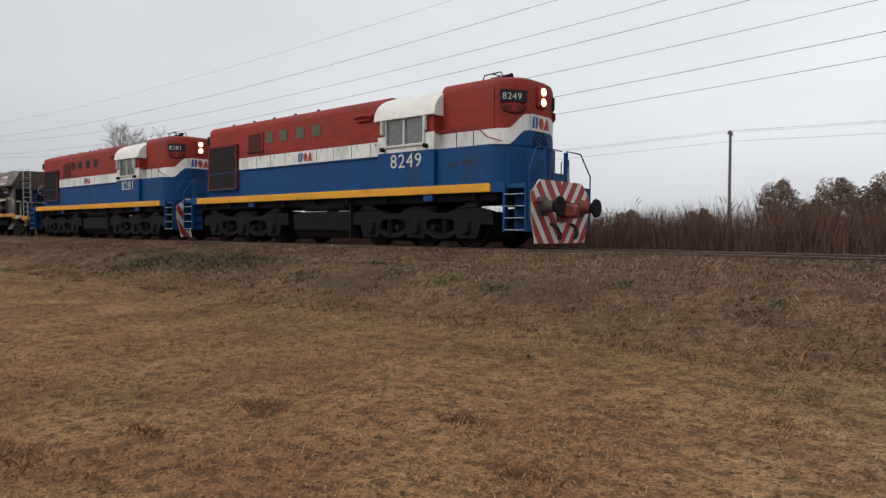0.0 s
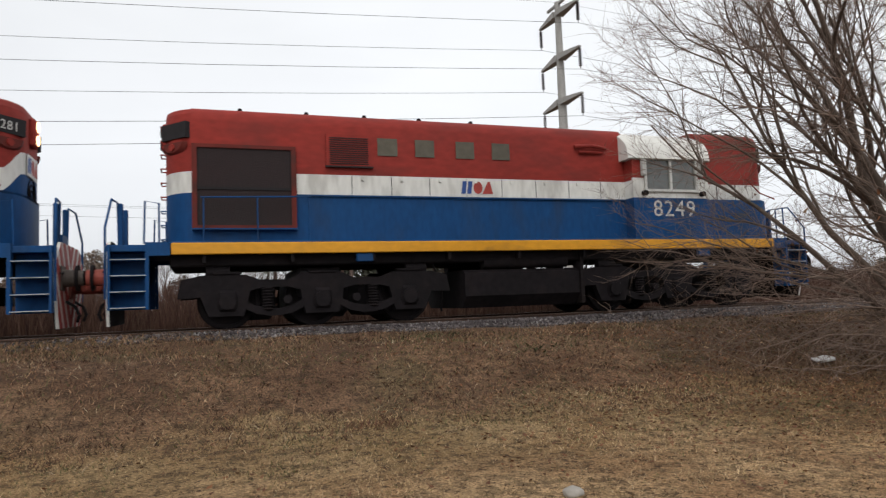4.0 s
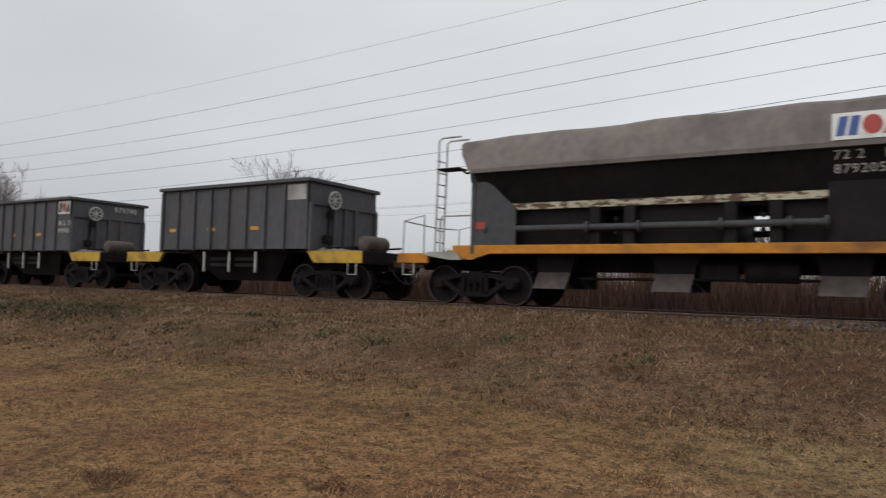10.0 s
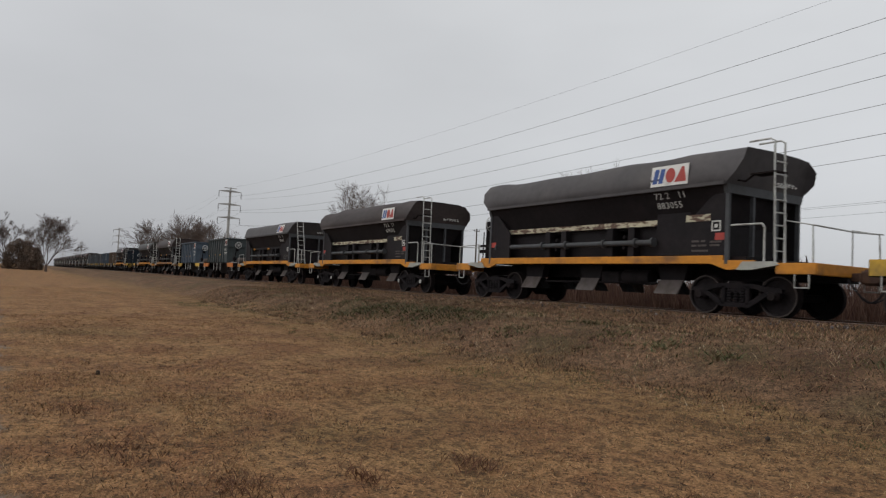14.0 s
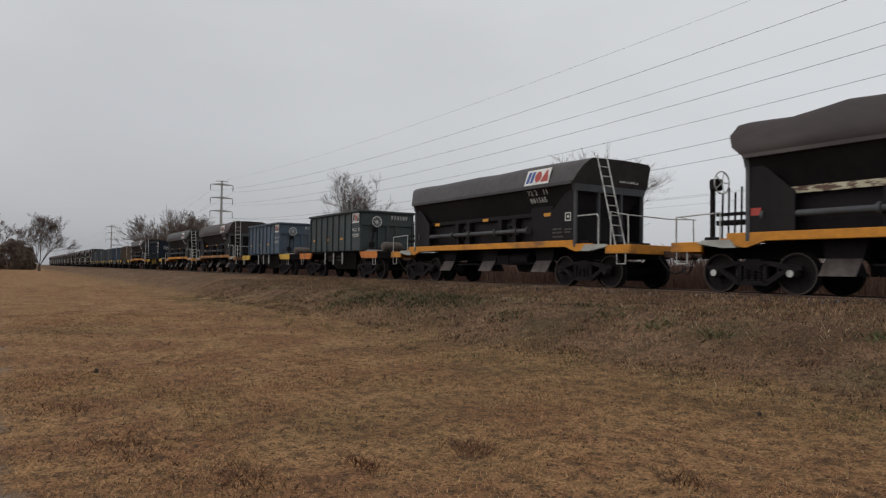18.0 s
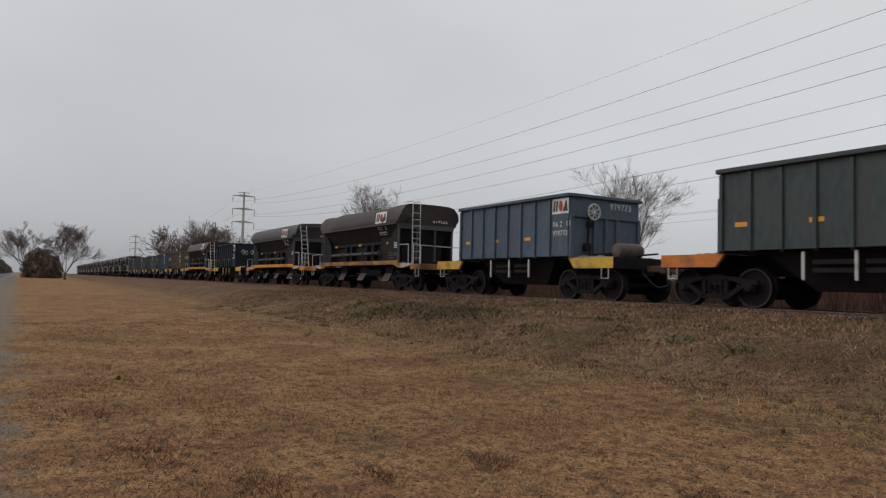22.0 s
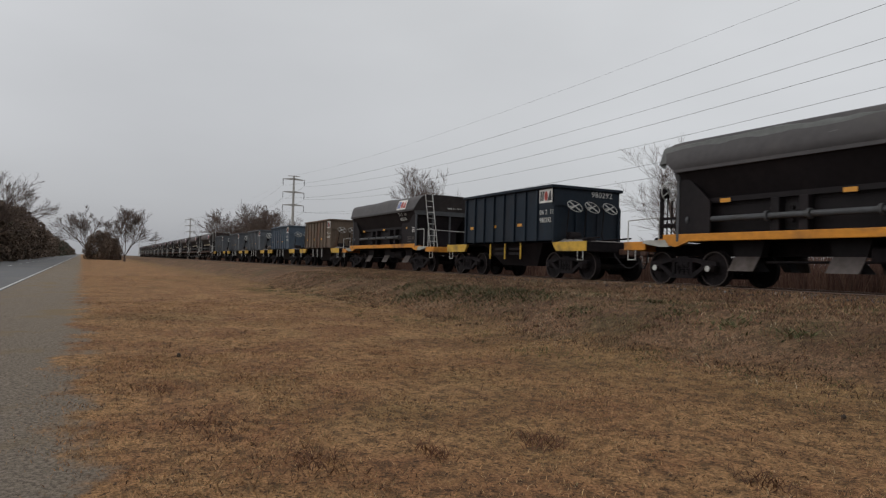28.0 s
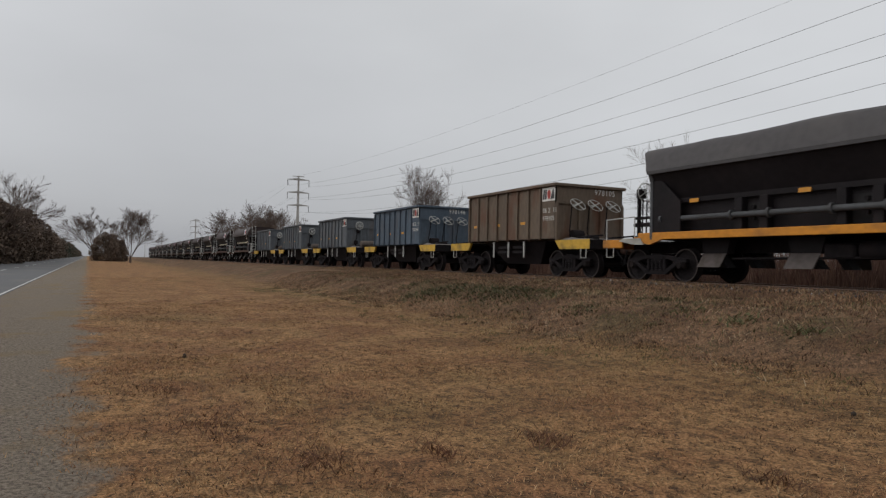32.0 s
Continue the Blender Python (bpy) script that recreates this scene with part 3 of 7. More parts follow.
def coupler(parent, end, z=0.95, x0=6.4, x1=7.12):
    s = Shape()
    s.box(min(end * x0, end * (x1 - 0.22)), max(end * x0, end * (x1 - 0.22)), -0.09, 0.09, z - 0.10, z + 0.08, 0.02)
    s.box(min(end * (x1 - 0.26), end * x1), max(end * (x1 - 0.26), end * x1), -0.17, 0.17, z - 0.17, z + 0.15, 0.05)
    s.box(min(end * (x1 - 0.08), end * (x1 + 0.05)), max(end * (x1 - 0.08), end * (x1 + 0.05)), -0.17, -0.03, z - 0.14, z + 0.12, 0.04)
    part("coupler", s, M_RUST, parent)
    h = Shape()
    pts = [(end * (x0 + 0.1), -0.35, z - 0.05)]
    for k in range(7):
        u = k / 6
        pts.append((end * (x0 + 0.1 + u * (x1 - x0)), -0.35 + 0.3 * u, z - 0.10 - 0.42 * math.sin(u * math.pi * 0.8)))
    h.tube(pts, 0.022)
    part("air_hose", h, M_DARK, parent)


def logo(parent, x, y, z, w, h, panel=True, turn=0.0, second=None):
    """A company emblem kept to plain dark and red shapes on a pale panel."""
    at = pose(x, y, z, 0, 0, turn)
    p = Shape().box(0, w, -0.004, 0.0, 0, h)
    if not panel:
        p = Shape().box(w * 0.02, w * 0.98, -0.003, 0.0, h * 0.08, h * 0.92)
    pl = part("emblem_panel", p, M_PANEL, parent, "pale emblem panel with dark and red shapes", at=at)
    y0, y1 = -0.009, -0.004
    b = Shape()
    for a in (0.05, 0.21):
        b.along_y([(w * a, h * 0.14), (w * (a + 0.12), h * 0.14), (w * (a + 0.17), h * 0.86), (w * (a + 0.05), h * 0.86)], y0, y1)
    part("emblem_block", b, M_BLUEMARK if second is None else M_BLACKMARK, pl)
    r = Shape().along_y([(w * (0.53 + 0.13 * math.cos(k * math.pi / 10)), h * (0.5 + 0.36 * math.sin(k * math.pi / 10))) for k in range(20)], y0, y1)
    part("emblem_disc", r, M_REDMARK, pl)
    t = Shape().along_y([(w * 0.65, h * 0.14), (w * 0.96, h * 0.14), (w * 0.88, h * 0.86), (w * 0.82, h * 0.86)], y0 - 0.001, y1)
    part("emblem_wedge", t, second or M_REDMARK, pl)
    return pl


# ---- locomotive ----
def loco_truck(loco, cx, sign):
    h = 1.75
    for k in (-1, 0, 1):
        wheelset(loco, cx + k * h + (0.12 * sign if k == 0 else 0), 0.51, True)
    for s in (-1, 1):
        y0, y1 = s * 1.06, s * 1.24
        f = Shape()
        top = [(-2.62, 0.58), (-2.56, 0.92), (-2.2, 1.00), (-1.42, 1.00), (-1.15, 0.90), (-0.62, 0.90), (-0.38, 1.02), (0.38, 1.02),
               (0.62, 0.90), (1.15, 0.90), (1.42, 1.00), (2.2, 1.00), (2.56, 0.92), (2.62, 0.58)]
        low = [(2.22, 0.60), (2.08, 0.24), (1.46, 0.24), (1.34, 0.70), (1.10, 0.76), (0.66, 0.76), (0.42, 0.70), (0.32, 0.24),
               (-0.32, 0.24), (-0.42, 0.70), (-0.66, 0.76), (-1.10, 0.76), (-1.34, 0.70), (-1.46, 0.24), (-2.08, 0.24), (-2.22, 0.60)]
        f.along_y([(cx + a, b) for a, b in top + low], y0, y1)
        for a in (-1, 1):
            # the curved lower equaliser between the axle boxes
            arm = [(0.30, 0.40), (0.55, 0.27), (0.80, 0.22), (1.00, 0.22), (1.25, 0.27), (1.50, 0.40), (1.50, 0.54), (1.25, 0.42), (1.0, 0.36), (0.80, 0.36), (0.55, 0.42), (0.30, 0.54)]
            f.along_y([(cx + a * p, q) for p, q in arm], min(y0, y1) + 0.01, max(y0, y1) - 0.01)
        part("truck_frame", f, M_GRIME, loco)
        for k in (-1, 0, 1):
            ax = cx + k * h
            b = Shape()
            b.box(ax - 0.22, ax + 0.22, min(s * 1.04, s * 1.29), max(s * 1.04, s * 1.29), 0.28, 0.76, 0.09)
            b.disc_y(ax, 0.51, s * 1.29, s * 1.34, 0.15, 14)
            part("axle_box", b, M_GRIME, loco, smooth=True)
            part("spring_cap", Shape().box(ax - 0.26, ax + 0.26, min(s * 1.05, s * 1.27), max(s * 1.05, s * 1.27), 1.0, 1.06, 0.02), M_GRIME, loco)
        for k in (-1, 1):
            part("coil_spring", coil(0.12, 0.055, 8, 10), M_WHEEL, loco, at=pose(cx + k * 1.02, s * 1.17, 0.32))
            part("damper", Shape().cyl((cx + k * 0.66, s * 1.10, 0.52), (cx + k * 0.66, s * 1.30, 0.52), 0.08, n=10), M_GRIME, loco, smooth=True)
            part("brake_cylinder", Shape().cyl((cx + k * 1.70, s * 1.16, 1.06), (cx + k * 2.12, s * 1.16, 1.06), 0.10, n=12), M_GRIME, loco, smooth=True)
            shoe = Shape().box(cx + k * 1.20 - 0.06, cx + k * 1.20 + 0.06, min(s * 0.86, s * 1.0), max(s * 0.86, s * 1.0), 0.22, 0.86, 0.03)
            part("brake_hanger", shoe, M_GRIME, loco)
        sand = Shape().tube([(cx - 2.3 * sign, s * 1.1, 1.15), (cx - 2.5 * sign, s * 1.1, 0.7), (cx - 2.52 * sign, s * 0.95, 0.16)], 0.02)
        part("sand_pipe", sand, M_GRIME, loco)
    part("truck_bolster", Shape().box(cx - 0.45, cx + 0.45, -1.0, 1.0, 0.55, 1.12, 0.06), M_DARK, loco)
    for k in (-1, 0, 1):
        part("traction_motor", Shape().box(cx + k * 1.45 - 0.62, cx + k * 1.45 + 0.62, -0.78, 0.78, 0.14, 0.93, 0.12), M_DARK, loco)


def hood_ring(x, w, z0, z1, rad=0.28, n=5):
    """A hood section at x: straight sides, rounded shoulders."""
    pts = [(x, -w, z0)]
    for k in range(n + 1):
        a = math.pi / 2 * k / n
        pts.append((x, -w + rad - rad * math.cos(a), z1 - rad + rad * math.sin(a)))
    for k in range(n + 1):
        a = math.pi / 2 * (1 - k / n)
        pts.append((x, w - rad + rad * math.cos(a), z1 - rad + rad * math.sin(a)))
    pts.append((x, w, z0))
    return pts


def end_outline(x0, x1, w, dx, dy, n=7):
    """Half-round outline of a hood end, side to side: points (x, y, how far round the corner)."""
    sg = 1 if x1 > x0 else -1
    a, b, corner = Vector((x1 - sg * dx, -w)), Vector((x1, -w + dy)), Vector((x1, -w))
    c = corner * 0.5 + (a + b) * 0.25
    pts = [(x0, -w, 0.0)]
    for k in range(n + 1):
        u = k / n
        p = a * (1 - u) ** 2 + c * (2 * u * (1 - u)) + b * u * u
        pts.append((p.x, p.y, u))
    return pts + [(x, -y, u) for x, y, u in pts[::-1]]


def band_end(pts, z0, z1, lift0=0.0, lift1=0.0):
    """A painted band that goes round a hood end; its edges rise by lift0 and lift1 towards the front."""
    s = Shape()
    lo = [(x, y, z0 + lift0 * smooth_step(0.35, 0.95, u)) for x, y, u in pts]
    hi = [(x, y, z1 + lift1 * smooth_step(0.35, 0.95, u)) for x, y, u in pts]
    m = len(pts)
    return s.add(lo + hi, [(i, i + 1, m + i + 1, m + i) for i in range(m - 1)])


def end_roof(pts, x0, z0, top):
    """Closes a hood end with rounded shoulders."""
    n = len(pts)
    s = Shape()
    rings = [[(x, y, z0) for x, y, u in pts]]
    for k, q, z in ((0.985, 0.985, z0 + (top - z0) * 0.45), (0.95, 0.93, z0 + (top - z0) * 0.78), (0.80, 0.76, top)):
        rings.append([(x0 + (x - x0) * k, y * q, z) for x, y, u in pts])
    for a, b in zip(rings, rings[1:]):
        s.add(a + b, [(i, i + 1, n + i + 1, n + i) for i in range(n - 1)])
    return s.add(rings[-1], [tuple(range(n))])


def hood_side(name, x0, x1, w, z0, z1, m, loco, label=""):
    """One paint band along each straight hood side."""
    for sg in (-1, 1):
        part(name, Shape().box(x0, x1, min(sg * w, sg * (w - 0.05)), max(sg * w, sg * (w - 0.05)), z0, z1), m, loco, label)


def clip_convex(poly, hull):
    """Cuts a polygon off at each edge of a convex outline that runs counter-clockwise."""
    for (hx, hz), (kx, kz) in zip(hull, hull[1:] + hull[:1]):
        def side(p):
            return (kx - hx) * (p[1] - hz) - (kz - hz) * (p[0] - hx)
        out = []
        for a, b in zip(poly, poly[1:] + poly[:1]):
            da, db = side(a), side(b)
            if da >= 0:
                out.append(a)
            if (da >= 0) != (db >= 0):
                k = da / (da - db)
                out.append((a[0] + k * (b[0] - a[0]), a[1] + k * (b[1] - a[1])))
        poly = out
        if len(poly) < 3:
            return []
    return poly


def make_loco(number, x, open_vents):
    L = thing("diesel_locomotive", "red, white and blue diesel locomotive, yellow sill, number " + number,
              "locomotive", "locomotives", (x, TRACK_Y, RAIL_Z))
    HW, NW, TOP, REAR = 1.14, 1.16, 4.20, -7.15 if open_vents else -6.96
    # frame and sill
    part("underframe", Shape().box(-6.9, 6.9, -1.25, 1.25, 1.16, 1.40, 0.03), M_GRIME, L)
    part("walkway", Shape().box(-6.9, 6.9, -1.48, 1.48, 1.56, 1.61, 0.01), M_BLUE, L)
    for s in (-1, 1):
        part("sill_stripe", Shape().box(-6.85, 6.85, min(s * 1.44, s * 1.50), max(s * 1.44, s * 1.50), 1.37, 1.585, 0.015), M_YELLOW, L, "yellow side sill with chipped edges")
        for k in range(9):
            xx = -6.3 + k * 1.575
            part("sill_bracket", Shape().box(xx - 0.03, xx + 0.03, min(s * 1.20, s * 1.44), max(s * 1.20, s * 1.44), 1.22, 1.40), M_GRIME, L)
    # fuel tank and boxes
    part("fuel_tank", Shape().along_x([(-1.28, 0.45), (-1.05, 0.20), (1.05, 0.20), (1.28, 0.45), (1.28, 0.92), (1.15, 1.0), (-1.15, 1.0), (-1.28, 0.92)], -1.2, 1.5), M_GRIME, L, "grimy black fuel tank")
    for s in (-1, 1):
        part("air_reservoir", Shape().cyl((-0.75, s * 1.12, 1.16), (1.25, s * 1.12, 1.16), 0.15, n=14), M_GRIME, L, smooth=True)
        part("tank_strap", Shape().box(1.52, 1.60, min(s * 1.0, s * 1.32), max(s * 1.0, s * 1.32), 0.22, 1.35), M_WHEEL, L)
        part("junction_box", Shape().box(4.62, 4.95, min(s * 1.36, s * 1.46), max(s * 1.36, s * 1.46), 1.20, 1.36, 0.01), M_BLUE, L, "small blue box under the sill")
        part("junction_box", Shape().box(-3.5, -3.18, min(s * 1.36, s * 1.46), max(s * 1.36, s * 1.46), 1.20, 1.36, 0.01), M_BLUE, L, "small blue box under the sill")
    loco_truck(L, -4.15, -1)
    loco_truck(L, 4.15, 1)
    # long hood: blue, white and red bands
    hood_side("hood_lower", -6.5, 2.9, HW, 1.61, 2.545, M_BLUE, L, "blue lower hood side")
    hood_side("hood_band", -4.58, 2.9, HW + 0.004, 2.545, 2.945, M_WHITE, L, "grubby white band with panel joints")
    up = Shape().loft([hood_ring(xx, HW, 2.945, TOP) for xx in (-6.5, -2.0, 2.9)])
    part("hood_upper", up, M_RED, L, "red upper hood with rounded shoulders", smooth=True)
    hood_side("hood_band_rear", -6.5, -4.58, HW, 2.545, 2.945, M_RED, L)
    core = Shape().box(-6.6, 2.8, -HW + 0.06, HW - 0.06, 1.6, 3.5)
    part("hood_core", core, M_DARK, L)
    # rear end with broad canted corners
    back = end_outline(-6.5, REAR, HW, 0.45, 0.55)
    for z0, z1, m, nm in ((1.61, 2.545, M_BLUE, "rear_end_lower"), (2.545, 2.945, M_WHITE, "rear_end_band"), (2.945, TOP - 0.28, M_RED, "rear_end_upper")):
        part(nm, band_end(back, z0, z1), m, L, smooth=True)
    part("rear_end_roof", end_roof(back, -6.5, TOP - 0.28, TOP - 0.005), M_RED, L, smooth=True)
    for k in range(9):
        z = 1.72 + k * 0.27
        part("grab_iron", Shape().tube([(REAR + 0.01, -0.62, z), (REAR - 0.09, -0.62, z), (REAR - 0.09, -0.26, z), (REAR + 0.01, -0.26, z)], 0.014), M_BLUE if z < 2.5 else M_RED, L)
    # cab
    for s in (-1, 1):
        y = s * 1.47
        ys = (min(y, y - s * 0.05), max(y, y - s * 0.05))
        c = Shape().box(2.9, 5.0, *ys, 1.61, 2.545)
        part("cab_lower", c, M_BLUE, L)
        c = Shape().box(2.9, 5.0, *ys, 2.545, 2.72)
        c.box(2.9, 3.22, *ys, 2.72, 3.0).box(4.68, 5.0, *ys, 2.72, 3.0)
        part("cab_band", c, M_WHITE, L)
        c = Shape().box(2.9, 3.22, *ys, 3.0, 3.50).box(4.68, 5.0, *ys, 3.0, 3.50).box(3.22, 4.68, *ys, 3.46, 3.50)
        part("cab_upper", c, M_RED, L)
        win = part("cab_window", Shape().box(3.24, 4.66, min(s * 1.43, s * 1.45), max(s * 1.43, s * 1.45), 2.74, 3.45), M_GLASS, L, "dusty two-pane sliding cab window")
        fr = Shape()
        for a, b in ((3.20, 3.27), (3.90, 3.96), (4.62, 4.69)):
            fr.box(a, b, min(s * 1.43, s * 1.50), max(s * 1.43, s * 1.50), 2.70, 3.50)
        fr.box(3.20, 4.69, min(s * 1.43, s * 1.52), max(s * 1.43, s * 1.52), 2.68, 2.74).box(3.20, 4.69, min(s * 1.43, s * 1.51), max(s * 1.43, s * 1.51), 3.44, 3.50)
        part("window_frame", fr, M_ALU, win)
        for xa in (3.10, 4.70):
            part("wind_deflector", Shape().box(xa, xa + 0.09, min(s * 1.48, s * 1.60), max(s * 1.48, s * 1.60), 3.04, 3.42, 0.02), M_ALU, L)
            part("armrest_knob", Shape().cyl((xa + 0.06, s * 1.49, 2.64), (xa + 0.06, s * 1.60, 2.64), 0.06), M_WHEEL, L)
        if s < 0:
            lettering(number, 0.385, M_LETTER, L, 3.40, y - 0.012, 2.12, spread=1.04, name="fleet_number", label="white stencilled fleet number")
        else:
            ob = lettering(number, 0.375, M_LETTER, L, 4.6, y + 0.012, 2.13, spread=0.98, name="fleet_number", turn=180)
    for x0, x1 in ((2.9, 2.96), (4.94, 5.0)):
        for z0, z1, m in ((1.61, 2.545, M_BLUE), (2.545, 2.945, M_WHITE), (2.945, 3.5, M_RED)):
            part("cab_bulkhead", Shape().box(x0, x1, -1.42, 1.42, z0, z1), m, L)
    roof = []
    for xx in (2.78, 2.85, 4.95, 5.05):
        k = 0.03 if xx in (2.78, 5.05) else 0.0
        roof.append([(xx, 1.56 * math.cos(a) * (1 - k), 3.44 + (0.83 - k) * math.sin(a) ** 0.8) for a in (math.pi * i / 14 for i in range(15))]
                    + [(xx, -1.50, 3.42), (xx, 1.50, 3.42)])
    part("cab_roof", Shape().loft(roof), M_ROOF, L, "white curved cab roof", smooth=True)
    # short hood: the lower part is broader, and the white band climbs round the front
    FX = 7.27
    s = Shape().loft([hood_ring(xx, NW, 2.945, TOP + 0.04) for xx in (5.0, 6.72)])
    part("nose_upper", s, M_RED, L, smooth=True)
    hood_side("nose_lower", 5.0, 6.62, NW + 0.18, 1.61, 2.545, M_BLUE, L, "blue nose side with small louvres")
    hood_side("nose_band", 5.0, 6.72, NW + 0.004, 2.545, 2.945, M_WHITE, L)
    broad = end_outline(6.6, FX + 0.03, NW + 0.18, 0.58, 0.80)
    slim = end_outline(6.7, FX, NW, 0.50, 0.66)
    part("nose_end_lower", band_end(broad, 1.61, 2.545), M_BLUE, L, smooth=True)
    part("nose_ledge", Shape().loft([[(5.0, -NW - 0.175, z)] + [(x, y, z) for x, y, u in broad] + [(5.0, NW + 0.175, z)] for z in (2.50, 2.542)]), M_BLUE, L)
    part("nose_end_flash", band_end(slim, 2.52, 2.55, 0.0, 0.38), M_BLUE, L, "blue point rising into the white band", smooth=True)
    part("nose_end_band", band_end(slim, 2.55, 2.945, 0.38, 0.38), M_WHITE, L, "white band that climbs round the nose", smooth=True)
    part("nose_end_upper", band_end(slim, 2.945, TOP - 0.28, 0.38, 0.0), M_RED, L, smooth=True)
    part("nose_roof", end_roof(slim, 6.7, TOP - 0.28, TOP + 0.03), M_RED, L, smooth=True)
    part("nose_core", Shape().box(5.0, 6.8, -NW + 0.06, NW - 0.06, 1.6, 3.6), M_DARK, L)
    fan = Shape()
    for r in (0.30, 0.20, 0.10):
        fan.tube([(FX + 0.01, r * math.cos(a), 2.62 + r * math.sin(a)) for a in (2 * math.pi * i / 20 for i in range(21))], 0.012, 5)
    part("nose_vent", fan, M_GRIME, L, "round grille low on the nose end")
    # number boards on the canted corners, and headlights, at both ends
    for e, xe, wd, dx, dy in ((1, FX, NW, 0.50, 0.66), (-1, REAR, HW, 0.45, 0.55)):
        ln = math.hypot(dx, dy)
        for s in (-1, 1):
            mid = Vector((xe - e * dx / 2, s * (wd - dy / 2), 0))
            along, out = Vector((e * dx, -s * dy, 0)) / ln, Vector((e * dy, s * dx, 0)) / ln
            def slab(hw, z0, z1, d0, d1):
                return Shape().loft([[mid + along * a + out * d + Vector((0, 0, z)) for a, d in ((-hw, d0), (hw, d0), (hw, d1), (-hw, d1))] for z in (z0, z1)])
            board = part("number_board", slab(0.34, 3.58, 3.88, 0.0, 0.108), M_DARK, L, "dark corner number board")
            if s < 0 and e > 0:
                at = mid + along * -0.30 + out * 0.112
                lettering(number, 0.17, M_LETTER, board, at.x, at.y, 3.645, name="board_number", turn=math.degrees(math.atan2(dy, dx)))
            hood = Shape().loft([[mid + along * (r * math.cos(a)) + out * d + Vector((0, 0, 3.50 - abs(r) * 0.7 * math.sin(a))) for a in (math.pi * i / 8 for i in range(9))] for r, d in ((0.34, 0.06), (0.26, 0.135))])
            lamp = part("lamp_recess", hood, M_FRAME, L, "dished recess below the number board", smooth=True)
            part("marker_lamp", Shape().cyl(mid + out * 0.06 + Vector((0, 0, 3.42)), mid + out * 0.16 + Vector((0, 0, 3.42)), 0.07, n=12), M_RED, lamp, smooth=True)
        hx = xe - 0.03 * e
        hl = Shape().box(min(hx, hx + 0.13 * e), max(hx, hx + 0.13 * e), -0.17, 0.17, 3.52, 4.06, 0.04)
        case = part("headlight_housing", hl, M_RED, L)
        for z in (3.66, 3.92):
            g = Shape().cyl((hx + 0.13 * e, 0, z), (hx + 0.155 * e, 0, z), 0.10, n=16)
            part("headlight", g, M_LAMP if e > 0 else M_GLASS, case, "glowing warm headlight" if e > 0 else "unlit headlight", smooth=True)
    # nose details
    for s in (-1, 1):
        for xx, z in ((5.35, 2.06), (5.85, 2.12)):
            lv = Shape()
            for j in range(4):
                lv.box(xx, xx + 0.34, min(s * 1.34, s * 1.352), max(s * 1.34, s * 1.352), z + j * 0.028, z + j * 0.028 + 0.011)
            part("louvre", lv, M_HOPEND, L)
        rl = Shape().tube([(5.02, s * 1.36, 2.96), (6.25, s * 1.36, 3.06), (6.65, s * 1.36, 2.72), (7.1, s * 1.36, 2.58)], 0.016)
        rl.tube([(5.02, s * 1.36, 2.96), (5.02, s * 1.16, 2.96)], 0.012)
        part("nose_handrail", rl, M_RED, L)
        for xx in (5.5, 6.06):
            pn = Shape().box(xx, xx + 0.02, min(s * (NW + 0.004), s * (NW + 0.014)), max(s * (NW + 0.004), s * (NW + 0.014)), 2.55, 2.94)
            part("panel_joint", pn, M_DARK, L)
    # long hood details on both sides
    for s in (-1, 1):
        yo = s * (HW + 0.01)

        def plate(name, x0, x1, z0, z1, proud, m, label=""):
            return part(name, Shape().box(x0, x1, min(yo, yo + s * proud), max(yo, yo + s * proud), z0, z1), m, L, label)

        g = plate("radiator_grille", -6.45, -4.65, 1.92, 3.40, 0.05, M_GRILLE, "dark rusty radiator grille")
        fr = Shape()
        for a, b, c, d in ((-6.50, -6.41, 1.86, 3.46), (-4.69, -4.60, 1.86, 3.46), (-6.50, -4.60, 3.39, 3.46), (-6.50, -4.60, 1.86, 1.93)):
            fr.box(a, b, min(yo, yo + s * 0.08), max(yo, yo + s * 0.08), c, d)
        part("grille_frame", fr, M_FRAME, g)
        bars = Shape()
        bars.box(-6.41, -4.69, min(yo + s * 0.05, yo + s * 0.07), max(yo + s * 0.05, yo + s * 0.07), 2.60, 2.65)
        for k in range(37):
            xx = -6.38 + k * 0.046
            bars.box(xx, xx + 0.012, min(yo + s * 0.05, yo + s * 0.056), max(yo + s * 0.05, yo + s * 0.056), 1.93, 3.39)
        part("grille_bar", bars, M_DARK, g)
        part("grille_sill", Shape().box(-6.5, -4.60, min(yo, yo + s * 0.16), max(yo, yo + s * 0.16), 1.84, 1.87), M_BLUE, g)
        v = plate("air_intake", -4.0, -3.08, 3.12, 3.76, 0.03, M_RED, "louvred red air intake")
        sl = Shape()
        for k in range(13):
            zz = 3.16 + k * 0.043
            sl.box(-3.93, -3.15, min(yo + s * 0.03, yo + s * 0.045), max(yo + s * 0.03, yo + s * 0.045), zz, zz + 0.018)
        sl.box(-4.02, -3.06, min(yo, yo + s * 0.07), max(yo, yo + s * 0.07), 3.09, 3.12)
        part("intake_louvre", sl, M_GRILLE, v)
        for xx in (-2.95, -2.15, -1.23, -0.30) if open_vents else (-2.95, -2.15, -1.25, -0.42):
            plate("vent_screen", xx, xx + 0.42, 3.36, 3.72, 0.008, M_DARK if open_vents else M_VENT, "square vent screen")
        for k in range(8):
            xx = -3.5 + k * 0.82
            plate("panel_joint", xx, xx + 0.012, 2.55, 2.93, 0.004, M_HOPEND)
            plate("door_latch", xx + 0.2, xx + 0.25, 2.84, 2.90, 0.03, M_WHITE)
            
